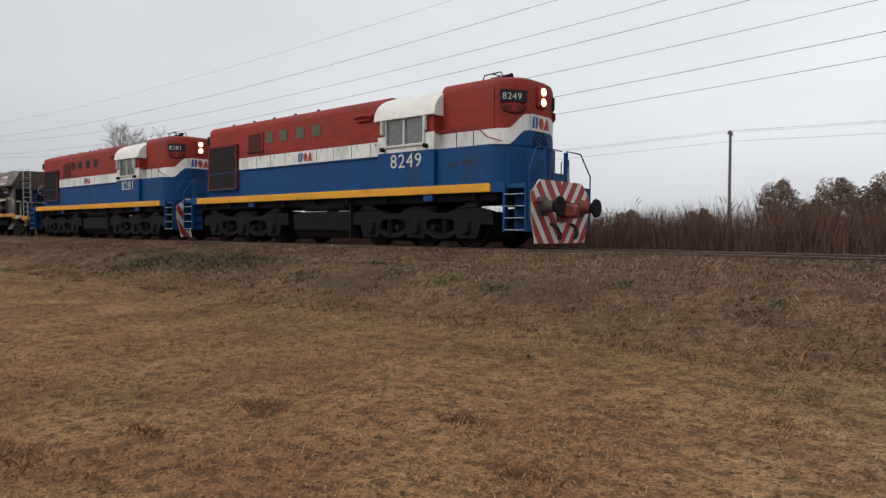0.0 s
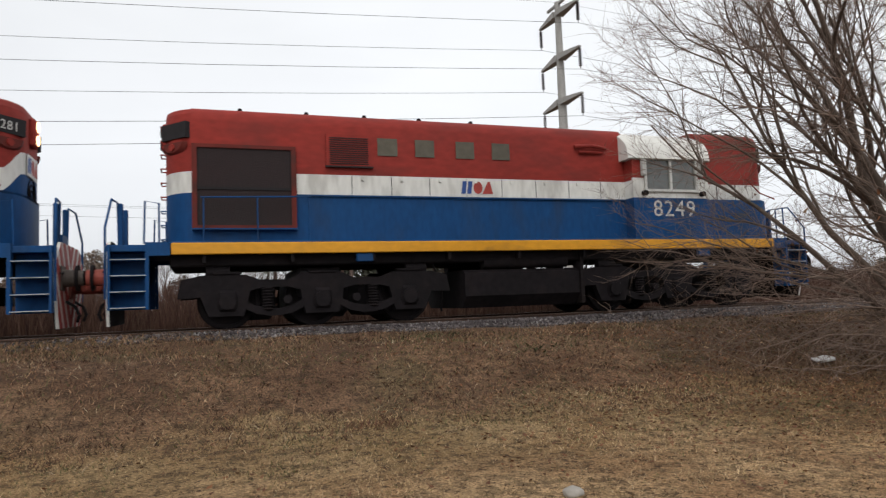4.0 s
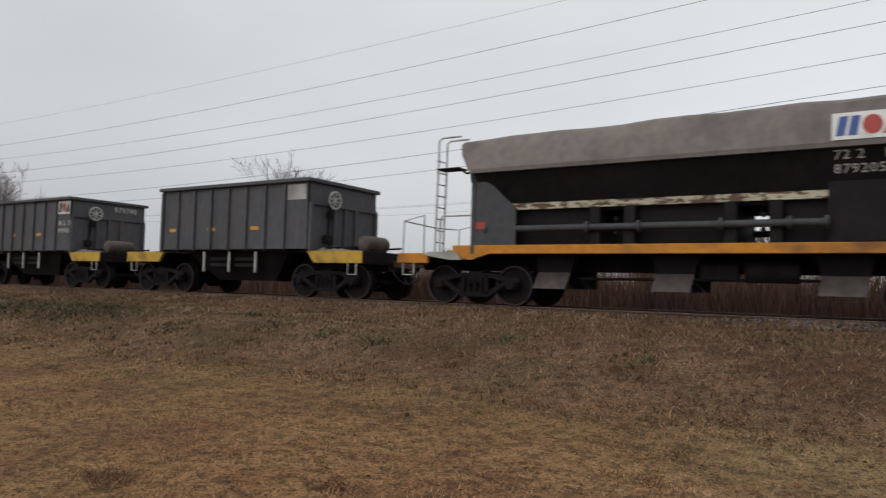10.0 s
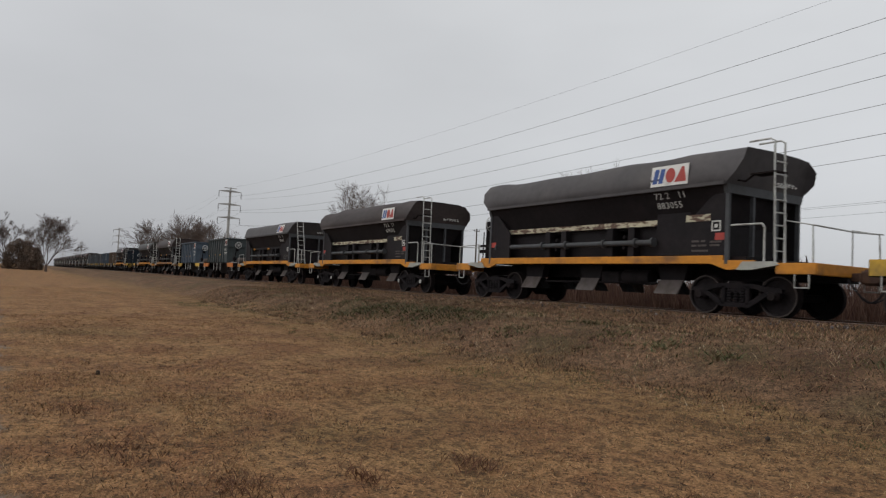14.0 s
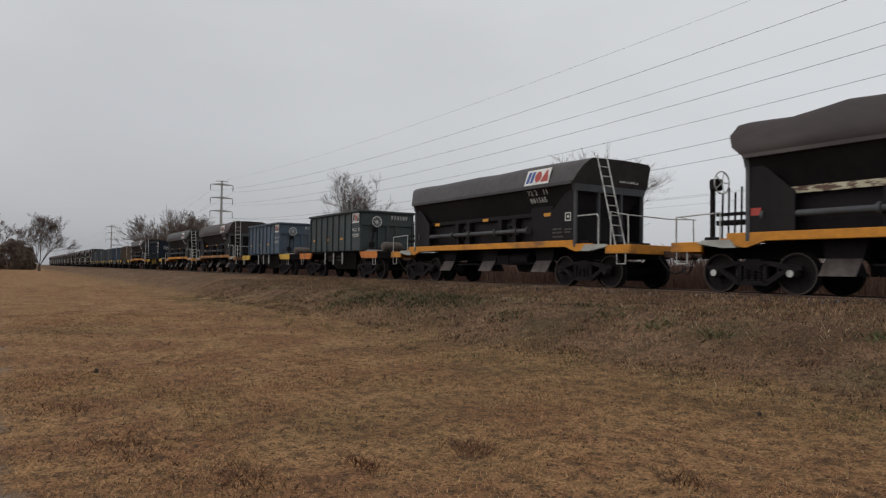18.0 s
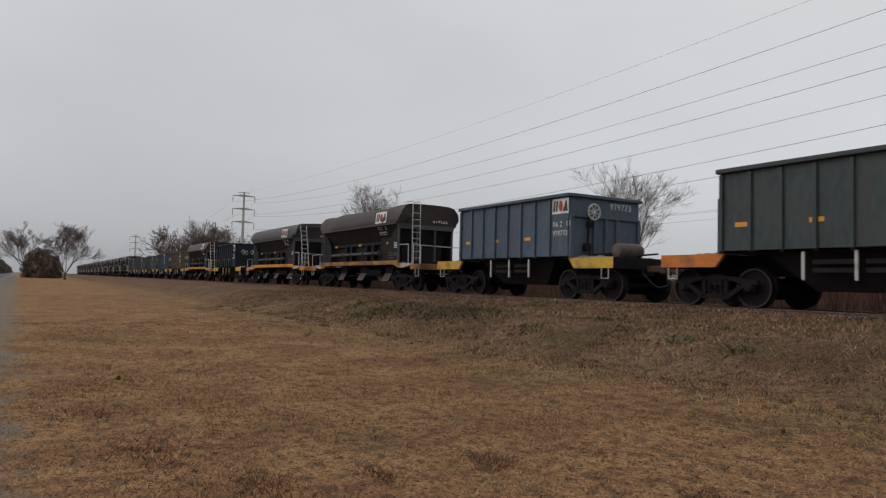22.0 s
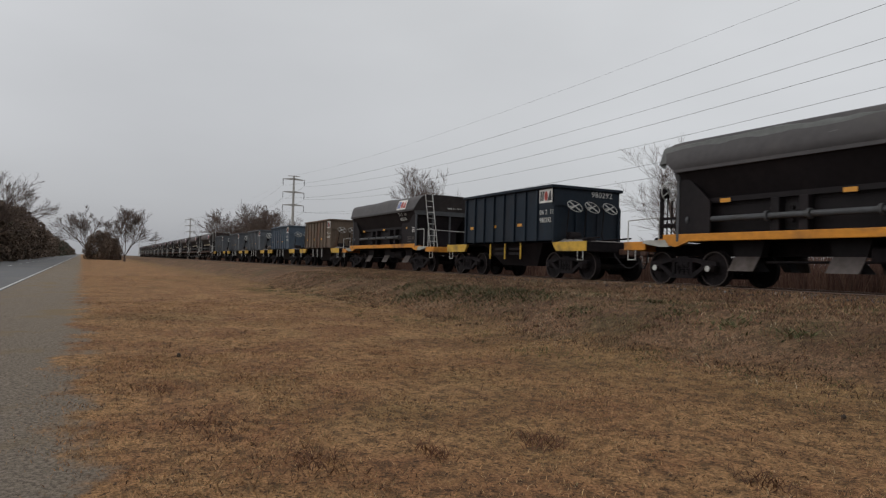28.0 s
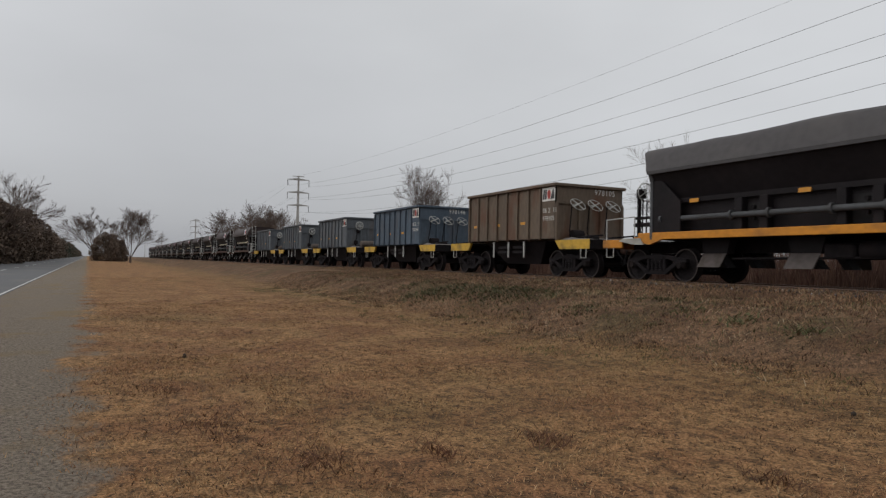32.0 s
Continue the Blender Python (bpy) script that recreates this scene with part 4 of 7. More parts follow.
        part("door_ledge", Shape().box(-4.4, 2.9, min(yo, yo + s * 0.035), max(yo, yo + s * 0.035), 2.505, 2.535), M_BLUE, L)
        if s < 0:
            logo(L, -1.5 if open_vents else -1.2, yo - 0.002, 2.56, 0.80, 0.37, panel=False)
        rail = Shape().tube([(-6.35, s * 1.42, 2.42), (-4.35, s * 1.42, 2.46)], 0.016)
        for xx in (-6.3, -5.35, -4.4):
            rail.tube([(xx, s * 1.42, 1.6), (xx, s * 1.42, 2.43)], 0.014)
        part("hood_handrail", rail, M_BLUE, L)
        pipe = Shape().tube([(1.6, s * 1.2, 3.72), (2.0, s * 1.25, 3.74), (2.4, s * 1.22, 3.70)], 0.045, 8).tube([(1.7, s * 1.2, 3.60), (2.3, s * 1.2, 3.60)], 0.03)
        part("roof_pipe", pipe, M_RED, L)
        if open_vents:
            post = Shape().tube([(2.62, s * 1.05, 3.98), (2.72, s * 1.24, 3.85), (2.76, s * 1.27, 3.4), (2.78, s * 1.25, 3.0)], 0.06, 8)
            part("cab_drain", post, M_GRILLE, L, "dark drain pipe beside the cab")
    # roof gear
    for xx, sx, sz in ((-5.2, 0.9, 0.05), (-3.6, 0.9, 0.04), (-1.3, 1.6, 0.04), (0.7, 1.1, 0.03)):
        part("roof_hatch", Shape().box(xx - sx, xx + sx, -0.62, 0.62, TOP - 0.02, TOP + sz, 0.02), M_RED, L)
    for xx in (-5.6, -4.3, -3.1, -1.9, -0.7):
        part("lifting_lug", Shape().along_y([(xx - 0.07, TOP - 0.03), (xx + 0.07, TOP - 0.03), (xx + 0.03, TOP + 0.10), (xx - 0.03, TOP + 0.10)], -0.72, -0.66), M_GRIME, L)
    part("exhaust_stack", Shape().box(-1.55, -1.15, -0.35, 0.35, TOP, TOP + 0.09, 0.02), M_GRIME, L)
    T2 = TOP + 0.03
    bell = Shape().tube([(5.9, -0.62, T2), (5.98, -0.62, T2 + 0.20), (6.5, -0.62, T2 + 0.22), (6.62, -0.62, T2)], 0.016).tube([(5.85, -0.2, T2), (6.0, -0.2, T2 + 0.22), (6.5, -0.2, T2 + 0.24), (6.66, -0.2, T2)], 0.014)
    bell.tube([(6.2, -0.62, T2 + 0.21), (6.2, -0.2, T2 + 0.23)], 0.014).cyl((6.1, -0.4, T2), (6.1, -0.4, T2 + 0.16), 0.12, 0.06).cyl((6.35, -0.45, T2 + 0.10), (6.72, -0.45, T2 + 0.12), 0.03, 0.07)
    part("roof_horn", bell, M_GRIME, L)
    # ends: platforms, steps, pilot plates, rails, buffers
    half = [(0.0, 0.14), (1.12, 0.14), (1.34, 0.90), (1.34, 1.34), (0.95, 1.66), (0.0, 1.66)]
    for e in (1, -1):
        X = lambda a, b: (min(e * a, e * b), max(e * a, e * b))
        part("end_platform", Shape().box(*X(6.85, 7.90), -1.42, 1.42, 1.44, 1.56, 0.01), M_BLUE, L)
        for s in (-1, 1):
            ys = (min(s * 1.02, s * 1.48), max(s * 1.02, s * 1.48))
            side = Shape().box(*X(7.22, 7.28), min(s * 1.34, s * 1.48), max(s * 1.34, s * 1.48), 0.42, 1.60).box(*X(6.87, 7.24), min(s * 1.40, s * 1.47), max(s * 1.40, s * 1.47), 1.36, 1.60)
            side.box(*X(7.84, 7.88), *ys, 0.42, 1.56)
            side.box(*X(7.26, 7.86), min(s * 1.02, s * 1.05), max(s * 1.02, s * 1.05), 0.42, 1.50)
            sw = part("step_well", side, M_BLUE, L, "blue corner step well")
            for z in (0.44, 0.72, 1.0, 1.28):
                part("step", Shape().box(*X(7.25, 7.87), *ys, z, z + 0.035, 0.008), M_BLUE, sw)
                part("step_edge", Shape().box(*X(7.27, 7.84), min(s * 1.48, s * 1.486), max(s * 1.48, s * 1.486), z + 0.012, z + 0.026), M_RAILPIPE, sw)
            pr = Shape().tube([(e * 7.92, s * 1.40, 0.62), (e * 7.92, s * 1.42, 1.86), (e * 7.86, s * 1.02, 2.42), (e * 7.82, s * 0.42, 2.44), (e * 7.80, s * 0.40, 1.5)], 0.021)
            pr.tube([(e * 7.05, s * 1.40, 1.58), (e * 7.05, s * 1.40, 2.30), (e * 7.28, s * 1.40, 2.34), (e * 7.30, s * 1.40, 1.58)], 0.018)
            part("corner_handrail", pr, M_BLUE, L)
            part("end_post", Shape().box(*X(7.72, 7.80), s * 0.46 - 0.06, s * 0.46 + 0.06, 1.50, 2.42, 0.015), M_BLUE, L)
        part("drop_plate", Shape().along_x([(-0.30, 1.56), (0.30, 1.56), (0.26, 1.86), (-0.26, 1.86)], *X(7.80, 7.84)), M_BLUE, L)
        pl = part("pilot_plate", Shape().along_x([(-a, z) for a, z in half[1:5]] + half[4:0:-1], *X(7.88, 7.93)), M_WHITE, L, "pilot plate with chipped red and white chevrons")
        part("pilot_back", Shape().along_x([(-a, z) for a, z in half[1:5]] + half[4:0:-1], *X(7.855, 7.878)), M_GRIME, L)
        for s in (-1, 1):
            for k in range(7):
                w0 = -1.55 + k * 0.46
                poly = clip_convex([(w0, 0.10), (w0 + 0.25, 0.10), (w0 + 1.45, 1.70), (w0 + 1.20, 1.70)], half)
                if len(poly) > 2:
                    part("chevron", Shape().along_x([(s * a, z) for a, z in poly], *X(7.931, 7.937)), M_REDMARK, pl)
        d = Shape().cyl((e * 7.90, 0, 0.92), (e * 8.14, 0, 0.92), 0.16, n=12).box(*X(8.10, 8.36), -0.17, 0.17, 0.75, 1.10, 0.05)
        d.box(*X(7.93, 7.98), -0.26, 0.26, 0.66, 1.18, 0.02).box(*X(8.28, 8.44), -0.19, -0.02, 0.78, 1.06, 0.05)
        part("coupler", d, M_COUPLER, L, "red-painted centre coupler", smooth=False)
        part("uncoupling_rod", Shape().tube([(e * 7.97, -1.25, 1.10), (e * 7.99, -0.3, 1.14), (e * 8.10, 0.0, 1.16), (e * 7.99, 0.3, 1.14), (e * 7.97, 1.25, 1.10)], 0.014), M_GRIME, L)
        for s in (-1, 1):
            bf = Shape().box(*X(7.93, 7.96), s * 0.86 - 0.22, s * 0.86 + 0.22, 0.80, 1.24, 0.01).cyl((e * 7.94, s * 0.86, 1.02), (e * 8.28, s * 0.86, 1.02), 0.16, 0.14, n=14)
            stock = part("buffer", bf, M_COUPLER if s * e > 0 else M_TANK, L, smooth=True)
            part("buffer_head", Shape().cyl((e * 8.28, s * 0.86, 1.02), (e * 8.42, s * 0.86, 1.02), 0.13, 0.13, n=14).cyl((e * 8.40, s * 0.86, 1.02), (e * 8.45, s * 0.86, 1.02), 0.24, 0.22, n=20), M_GRIME, stock, smooth=True)
            for yy in (0.42, 0.52):
                hose = Shape().tube([(e * 7.93, s * yy, 0.62), (e * 8.08, s * (yy - 0.02), 0.52), (e * 8.14, s * (yy - 0.07), 0.36), (e * 8.10, s * (yy - 0.12), 0.24)], 0.025)
                part("air_hose", hose, M_DARK, L)
    # white flash and emblem on the nose end
    logo(L, 7.288, -0.42, 2.94, 0.84, 0.40, turn=90)
    return L


M_VENT = mat("painted_over_vent", (0.085, 0.075, 0.055), 0.7, vary=0.2, bump=0.1)


# ---- hopper wagon ----
def make_hopper(u, number, top, label, strip=True, tarp=0.0, tilt=False, ladder_out=False, rear_brake=False, sill=None, cover=False, full=1.0, faded=False, crest=3.78):
    sill = sill or M_ORANGE
    H = thing("ballast_hopper_wagon", label, "hopper wagon", "hopper wagons", (u, TRACK_Y, RAIL_Z))
    S = lambda: Shape()
    # frame
    for s in (-1, 1):
        part("side_sill", S().box(-5.0, 4.4, min(s * 1.26, s * 1.36), max(s * 1.26, s * 1.36), 1.12, 1.31, 0.012), sill, H, "scuffed side sill")
    part("centre_sill", S().box(-6.5, 6.5, -0.22, 0.22, 0.78, 1.12), M_GRIME, H)
    part("floor_plate", S().box(-4.9, 4.9, -1.24, 1.24, 1.13, 1.29), M_GRIME, H)
    for e in (-1, 1):
        X = lambda a, b: (min(e * a, e * b), max(e * a, e * b))
        part("headstock", S().box(*X(6.42, 6.52), -1.34, 1.34, 0.90, 1.14, 0.012), sill, H)
        part("end_deck", S().box(*X(4.9, 6.42), -1.26, 1.26, 1.08, 1.115), M_PLATE, H)
        for s in (-1, 1):
            y0, y1 = min(s * 1.28, s * 1.36), max(s * 1.28, s * 1.36)
            w = S().along_y([(e * 4.1, 1.12), (e * 4.5, 0.99), (e * 4.6, 0.99), (e * 5.15, 1.10), (e * 5.15, 1.20), (e * 4.1, 1.20)][::e], y0 - 0.004, y1 + 0.004)
            w.box(*X(5.65, 6.5), y0, y1, 0.91, 1.14, 0.01)
            part("end_sill", w, sill, H)
            k = S().along_y([(e * 4.75, 0.99), (e * 5.1, 0.99), (e * 5.75, 1.10), (e * 5.6, 1.17), (e * 4.9, 1.17)][::e], y0 - 0.03, y1 + 0.03)
            part("corner_plate", k, M_PLATE, H, "pale bare steel corner plate")
            st = S().tube([(e * 6.05, s * 1.33, 0.92), (e * 6.05, s * 1.33, 0.64), (e * 6.35, s * 1.33, 0.64), (e * 6.35, s * 1.33, 0.92)], 0.018)
            part("step_iron", st, M_RAILPIPE, H)
        coupler(H, e, 0.92, 6.5, 7.10)
        freight_bogie(H, e * 4.55, caps=number in ("879502", "877223", "880417"))
    # hopper body: sloped sides and sloped ends above a row of discharge bays
    body = S().loft([[(x * k, y, z) for x, y in ((-1, -w), (1, -w), (1, w), (-1, w))] for w, z, k in ((1.015, 2.02, 4.16), (1.02, 2.10, 4.18), (1.46, 2.92, 4.45))])
    # below, the discharge bays stand apart and daylight shows between them
    for x0, x1 in ((-4.15, -1.66), (-1.14, 0.89), (1.46, 4.15)) if strip else ((-4.15, 4.15),):
        bay = S().along_x([(-1.00, 1.30), (1.00, 1.30), (1.012, 2.018), (-1.012, 2.018)], x0, x1)
        part("discharge_bay", bay, M_HOP, H)
    part("hopper_side", body, M_HOP, H, "dark sloping hopper side")
    for e in (-1, 1):
        X = lambda a, b: (min(e * a, e * b), max(e * a, e * b))
        # an open end frame of thin posts under a grey cross-beam
        for yy in (-1.33, -0.45, 0.45, 1.33):
            part("end_post", S().box(*X(4.44, 4.53), yy - 0.035, yy + 0.035, 1.12, 2.74), M_HOPEND, H)
        part("end_beam", S().along_x([(-1.38, 2.70), (1.38, 2.70), (1.44, 2.90), (-1.44, 2.90)], *X(4.42, 4.54)), M_HOPEND, H, "grey cross-beam over the open end")
        for s in (-1, 1):
            g = S().along_y([(e * 4.5, 1.31), (e * 3.45, 1.31), (e * 3.45, 2.10), (e * 4.02, 2.62), (e * 4.5, 2.90)][::e], min(s * 1.30, s * 1.345), max(s * 1.30, s * 1.345))
            pale = number == "877472" or (number == "879205" and e < 0)
            part("end_gusset", g, M_HOPEND if pale else M_HOP, H)
            if strip:
                part("marker", S().box(*X(4.18, 4.42), min(s * 1.345, s * 1.352), max(s * 1.345, s * 1.352), 1.66, 1.82), M_REDMARK, H, "faded red marker square")
    # top: flared curb and domed cover; full rounds its shoulders and ends
    rng = random.Random(int(number[-3:]))
    rings = []
    blend = lambda a, b: a + (b - a) * full
    section = [(1.45, 2.88), (1.50, 2.97), (blend(1.43, 1.50), 3.16), (blend(1.33, 1.40), blend(3.40, 3.44)), (blend(1.24, 1.20), crest - blend(0.10, 0.09)), (blend(1.10, 0.95), crest - blend(0.01, 0.005)), (0.0, crest + 0.02)]
    reach = [4.47, 4.57, blend(4.64, 4.78), blend(4.79, 4.89), blend(4.90, 4.82), blend(4.93, 4.70), blend(4.93, 4.68)]
    for x in (-1.0, -0.94, -0.84, -0.72, -0.58, -0.44, -0.29, -0.14, 0.0, 0.14, 0.29, 0.44, 0.58, 0.72, 0.84, 0.94, 1.0):
        sag = tarp * 1.4 * noise.noise((x * 4.0, int(number[-3:]) * 0.37, 0.5)) + (0.04 if tilt else 0.0) * x
        side = []
        for (yy, z), far in zip(section, reach):
            dent = 0.0 if abs(x) == 1.0 else 0.5 * tarp * noise.noise((x * 7.0, z * 3.0, int(number[-3:]) * 0.11))
            side.append((x * far if abs(x) == 1.0 else x * 4.45, yy + dent, z + sag * smooth_step(3.0, 3.6, z)))
        rings.append([(a, -b, c) for a, b, c in side] + [(a, b, c) for a, b, c in side[-2::-1]])
    part("hopper_top", S().loft(rings), top, H, "dusty flared top of the hopper", smooth=True)
    ob = lettering(number, 0.17, M_LETTER, H, 0, 0, 0, name="end_number")
    ob.matrix_basis = pose(4.66, 0.25, 3.02, 90, 0, 90) @ pose(0, 0, 0, -34, 0, 0)
    if cover:
        # a sheet thrown over the top, its edge hanging in uneven folds
        rows = []
        for i in range(61):
            x = -5.03 + 10.06 * i / 60
            drop = 0.36 + 0.20 * noise.noise((x * 0.55, 1.0, rng.random() * 0.02)) + 0.10 * noise.noise((x * 1.7, 4.0, 0.0))
            drop += 0.10 * smooth_step(4.3, 5.1, abs(x))
            side = []
            for j in range(7):
                u = j / 6
                if u < 0.55:
                    z = 3.76 - 0.12 - drop * (1 - u / 0.55)
                    yy = 1.30 + 0.24 * (3.64 - z) / 0.59
                else:
                    v = (u - 0.55) / 0.45
                    yy, z = 1.27 * (1 - v), 3.70 + 0.12 * math.sin(v * 1.57)
                side.append((yy + 0.025 * noise.noise((x * 1.4, u * 4, 2.0)), z + (0.05 * noise.noise((x * 0.9, u * 3, 7.0)) + 0.025 * noise.noise((x * 3.0, u * 5, 9.0)))))
            ring = [(x, -a, b) for a, b in side] + [(x, a, b) for a, b in side[-2::-1]]
            rows.append(ring)
        m = len(rows[0])
        sh = S()
        sh.add([p for r in rows for p in r], [(i * m + j, i * m + j + 1, (i + 1) * m + j + 1, (i + 1) * m + j) for i in range(60) for j in range(m - 1)])
        for e in (0, 60):
            dx = 0.16 if e == 0 else -0.16
            low = [(x + dx, y * 0.98, max(z - 0.22, 3.02)) for x, y, z in rows[e]]
            sh.add(rows[e] + low, [(j, j + 1, m + j + 1, m + j) for j in range(m - 1)])
        part("tarpaulin", sh, M_TARP, H, "rumpled grey tarpaulin with a wavy edge", smooth=True)
    rim = S()
    for s in (-1, 1):
        rim.box(-4.5, 4.5, min(s * 1.47, s * 1.53), max(s * 1.47, s * 1.53), 2.88, 2.96)
    part("top_rim", rim, top, H)
    # side gear
    for s in (-1, 1):
        y = lambda a, b: (min(s * a, s * b), max(s * a, s * b))
        if strip:
            st = part("side_strip", S().box(-3.85, 2.35, *y(1.06, 1.16), 2.08, 2.22), M_STRIP, H, "rusty cream-painted strip")
            part("side_strip", S().box(3.38, 4.05, *y(1.345, 1.36), 2.10, 2.26), M_STRIP, H)
        else:
            part("side_strip", S().box(-3.85, 3.2, *y(1.06, 1.14), 2.08, 2.20), M_HOP, H)
            for xx in (-3.3, -0.2, 2.95):
                part("reflector", S().box(xx, xx + 0.30, *y(1.16, 1.175), 2.06, 2.16), M_AMBER, H)
        for xx in (-1.75, -1.05, 0.80, 1.55):
            part("door_post", S().box(xx - 0.11, xx + 0.11, *y(1.0, 1.22), 1.31, 2.08, 0.015), M_HOP, H)
        pipe = S().cyl((-4.35, s * 1.27, 1.66), (2.35, s * 1.27, 1.66), 0.07, n=12)
        for xx in (-4.2, -1.92, -0.88, 0.62, 1.74, 2.3):
            pipe.cyl((xx, s * 1.27, 1.66), (xx + 0.07, s * 1.27, 1.66), 0.12, n=12)
        part("door_pipe", pipe, M_HOPEND, H, "dark grey operating pipe with flanges", smooth=True)
        for xx in (-1.45, 1.2):
            part("drive_rod", S().cyl((xx - 0.3, s * 1.2, 1.70), (xx + 0.6, s * 1.2, 1.70), 0.03, n=8), M_HOPEND, H)
            for dz in (1.55, 1.82):
                part("joint", S().cyl((xx + 0.15, s * 1.18, dz), (xx + 0.15, s * 1.26, dz), 0.05, n=10), M_WHEEL, H)
        # openings between the posts
        for x0, x1 in () if strip else ((-1.64, -1.16), (0.91, 1.44)):
            part("door_recess", S().box(x0, x1, *y(0.98, 1.015), 1.36, 1.95), M_DARK, H)
        part("data_panel", S().box(2.35, 3.35, *y(1.02, 1.16), 1.34, 2.66), M_HOP, H)
        sq = S()
        for x0, x1, z0, z1 in ((4.08, 4.32, 1.86, 1.89), (4.08, 4.32, 2.07, 2.10), (4.08, 4.11, 1.89, 2.07), (4.29, 4.32, 1.89, 2.07), (4.16, 4.24, 1.94, 2.02)):
            sq.box(x0, x1, *y(1.346, 1.352), z0, z1)
        part("square_symbol", sq, M_LETTER, H, "small stencilled square symbol")
        for k, (x0, x1, z0) in enumerate(((3.55, 3.75, 1.62), (3.80, 3.92, 1.62), (3.55, 3.68, 1.52), (3.72, 3.95, 1.52), (4.05, 4.35, 1.60), (4.05, 4.30, 1.52), (3.55, 4.0, 1.40))):
            part("data_line", S().box(x0, x1, *y(1.346, 1.351), z0, z0 + 0.045), M_CHUTE, H)
        for xx in (-2.75, -0.25, 2.6):
            c = S().along_y([(xx - 0.46, 1.12), (xx + 0.46, 1.12), (xx + 0.36, 0.74), (xx - 0.36, 0.74)], *y(0.60, 0.84))
            part("discharge_chute", c, M_HOP, H, "dark discharge chute")
            lip = S().loft([[(xx + a - 0.05 * k, s * b, z) for a, b in ((-0.36, yy), (0.36, yy), (0.36, yy - 0.03), (-0.36, yy - 0.03))] for k, z, yy in ((0, 0.75, 0.86), (1, 0.40, 1.04))])
            part("chute_lip", lip, M_CHUTE, H, "dull steel chute lip")
            part("chute_door", S().along_y([(xx - 0.5, 1.1), (xx - 0.32, 1.1), (xx + 0.28, 0.40), (xx + 0.06, 0.40)], *y(0.4, 0.7)), M_DARK, H)
    part("air_reservoir", S().cyl((1.0, -0.75, 0.80), (1.9, -0.75, 0.80), 0.2, n=14), M_GRIME, H, smooth=True)
    part("brake_gear", S().box(0.2, 0.9, -0.9, -0.6, 0.62, 0.95, 0.04).cyl((-2.2, -0.85, 0.62), (2.4, -0.85, 0.66), 0.03), M_GRIME, H)
    # ends: stanchions, ladder, rails
    G = -1 if ladder_out or rear_brake else 1
    for e in (-1, 1):
        if (ladder_out or rear_brake) and e < 0:
            rl = S().tube([(e * 5.2, -1.30, 1.12), (e * 5.2, -1.30, 1.78), (e * 6.4, -1.30, 1.74), (e * 6.4, -1.30, 1.12)], 0.018)
            part("handrail", rl, M_RAILPIPE, H)
            continue
        lad = S()
        for dy in (-1.22, -0.86):
            if ladder_out:
                lad.tube([(e * 5.9, dy, 1.12), (e * 5.2, dy, 3.6)], 0.022)
            else:
                lad.tube([(e * 5.55, dy, 1.12), (e * 5.50, dy, 3.30), (e * 5.50, dy, 3.74), (e * 5.40, dy, 3.80), (e * 4.9, dy, 3.80)], 0.022)
        for k in range(8):
            z = 1.40 + k * 0.27
            xx = 5.55 if not ladder_out else 5.9 - 0.7 * (z - 1.12) / 2.48
            lad.tube([(e * xx, -1.22, z), (e * xx, -0.86, z)], 0.016)
        part("ladder", lad, M_RAILPIPE, H, "pale steel end ladder")
        if not ladder_out:
            cat = S().box(min(e * 4.95, e * 5.55), max(e * 4.95, e * 5.55), -1.24, -0.84, 3.07, 3.10)
            cat.tube([(e * 4.6, -1.15, 3.0), (e * 4.78, -1.16, 2.95), (e * 5.0, -1.16, 3.09)], 0.025)
            part("catwalk", cat, M_WHEEL, H)
        rl = S().tube([(e * 4.55, -1.30, 1.98), (e * 5.30, -1.31, 1.98), (e * 5.36, -1.31, 1.90), (e * 5.36, -1.31, 1.12)], 0.022)
        rl.tube([(e * 5.80, -1.30, 1.12), (e * 5.80, -1.30, 2.02), (e * 6.38, -1.28, 1.90), (e * 6.40, -1.28, 1.12)], 0.020)
        rl.tube([(e * 6.38, -1.28, 1.90), (e * 6.45, 0.2, 1.86), (e * 6.45, 1.28, 1.90)], 0.018)
        rl.tube([(e * 5.80, 1.30, 1.12), (e * 5.80, 1.30, 2.02), (e * 6.38, 1.28, 1.90), (e * 6.40, 1.28, 1.12)], 0.020)
        part("handrail", rl, M_RAILPIPE, H)
    # control levers and hand brake at the leading end
    lv = S()
    for k in range(4):
        lv.cyl((G * (4.85 + k * 0.16), -1.05, 1.12), (G * (4.83 + k * 0.16), -1.05, 2.35 - 0.12 * (k % 2)), 0.022, n=6)
    for z in (1.55, 1.72):
        lv.box(min(G * 4.75, G * 5.45), max(G * 4.75, G * 5.45), -1.1, -1.0, z, z + 0.07)
    for k in range(5):
        lv.cyl((G * (4.8 + k * 0.14), -1.16, 1.55), (G * (4.8 + k * 0.14), -1.0, 1.55), 0.05, n=8)
    part("control_rack", lv, M_GRIME, H, "rack of dark control levers")
    bx = lambda a, b: (min(G * a, G * b), max(G * a, G * b))
    hb = S().box(*bx(6.08, 6.18), -0.35, -0.25, 1.12, 2.66, 0.015).box(*bx(5.92, 6.16), -0.42, -0.18, 2.42, 2.70, 0.03)
    hb.box(*bx(5.96, 6.30), -0.42, -0.18, 1.12, 1.30, 0.03)
    part("brake_stand", hb, M_GRIME, H)
    wh = S()
    wh.tube([(G * 5.88, -0.30 + 0.28 * math.cos(a), 2.60 + 0.27 * math.sin(a)) for a in (2 * math.pi * i / 16 for i in range(17))], 0.018)
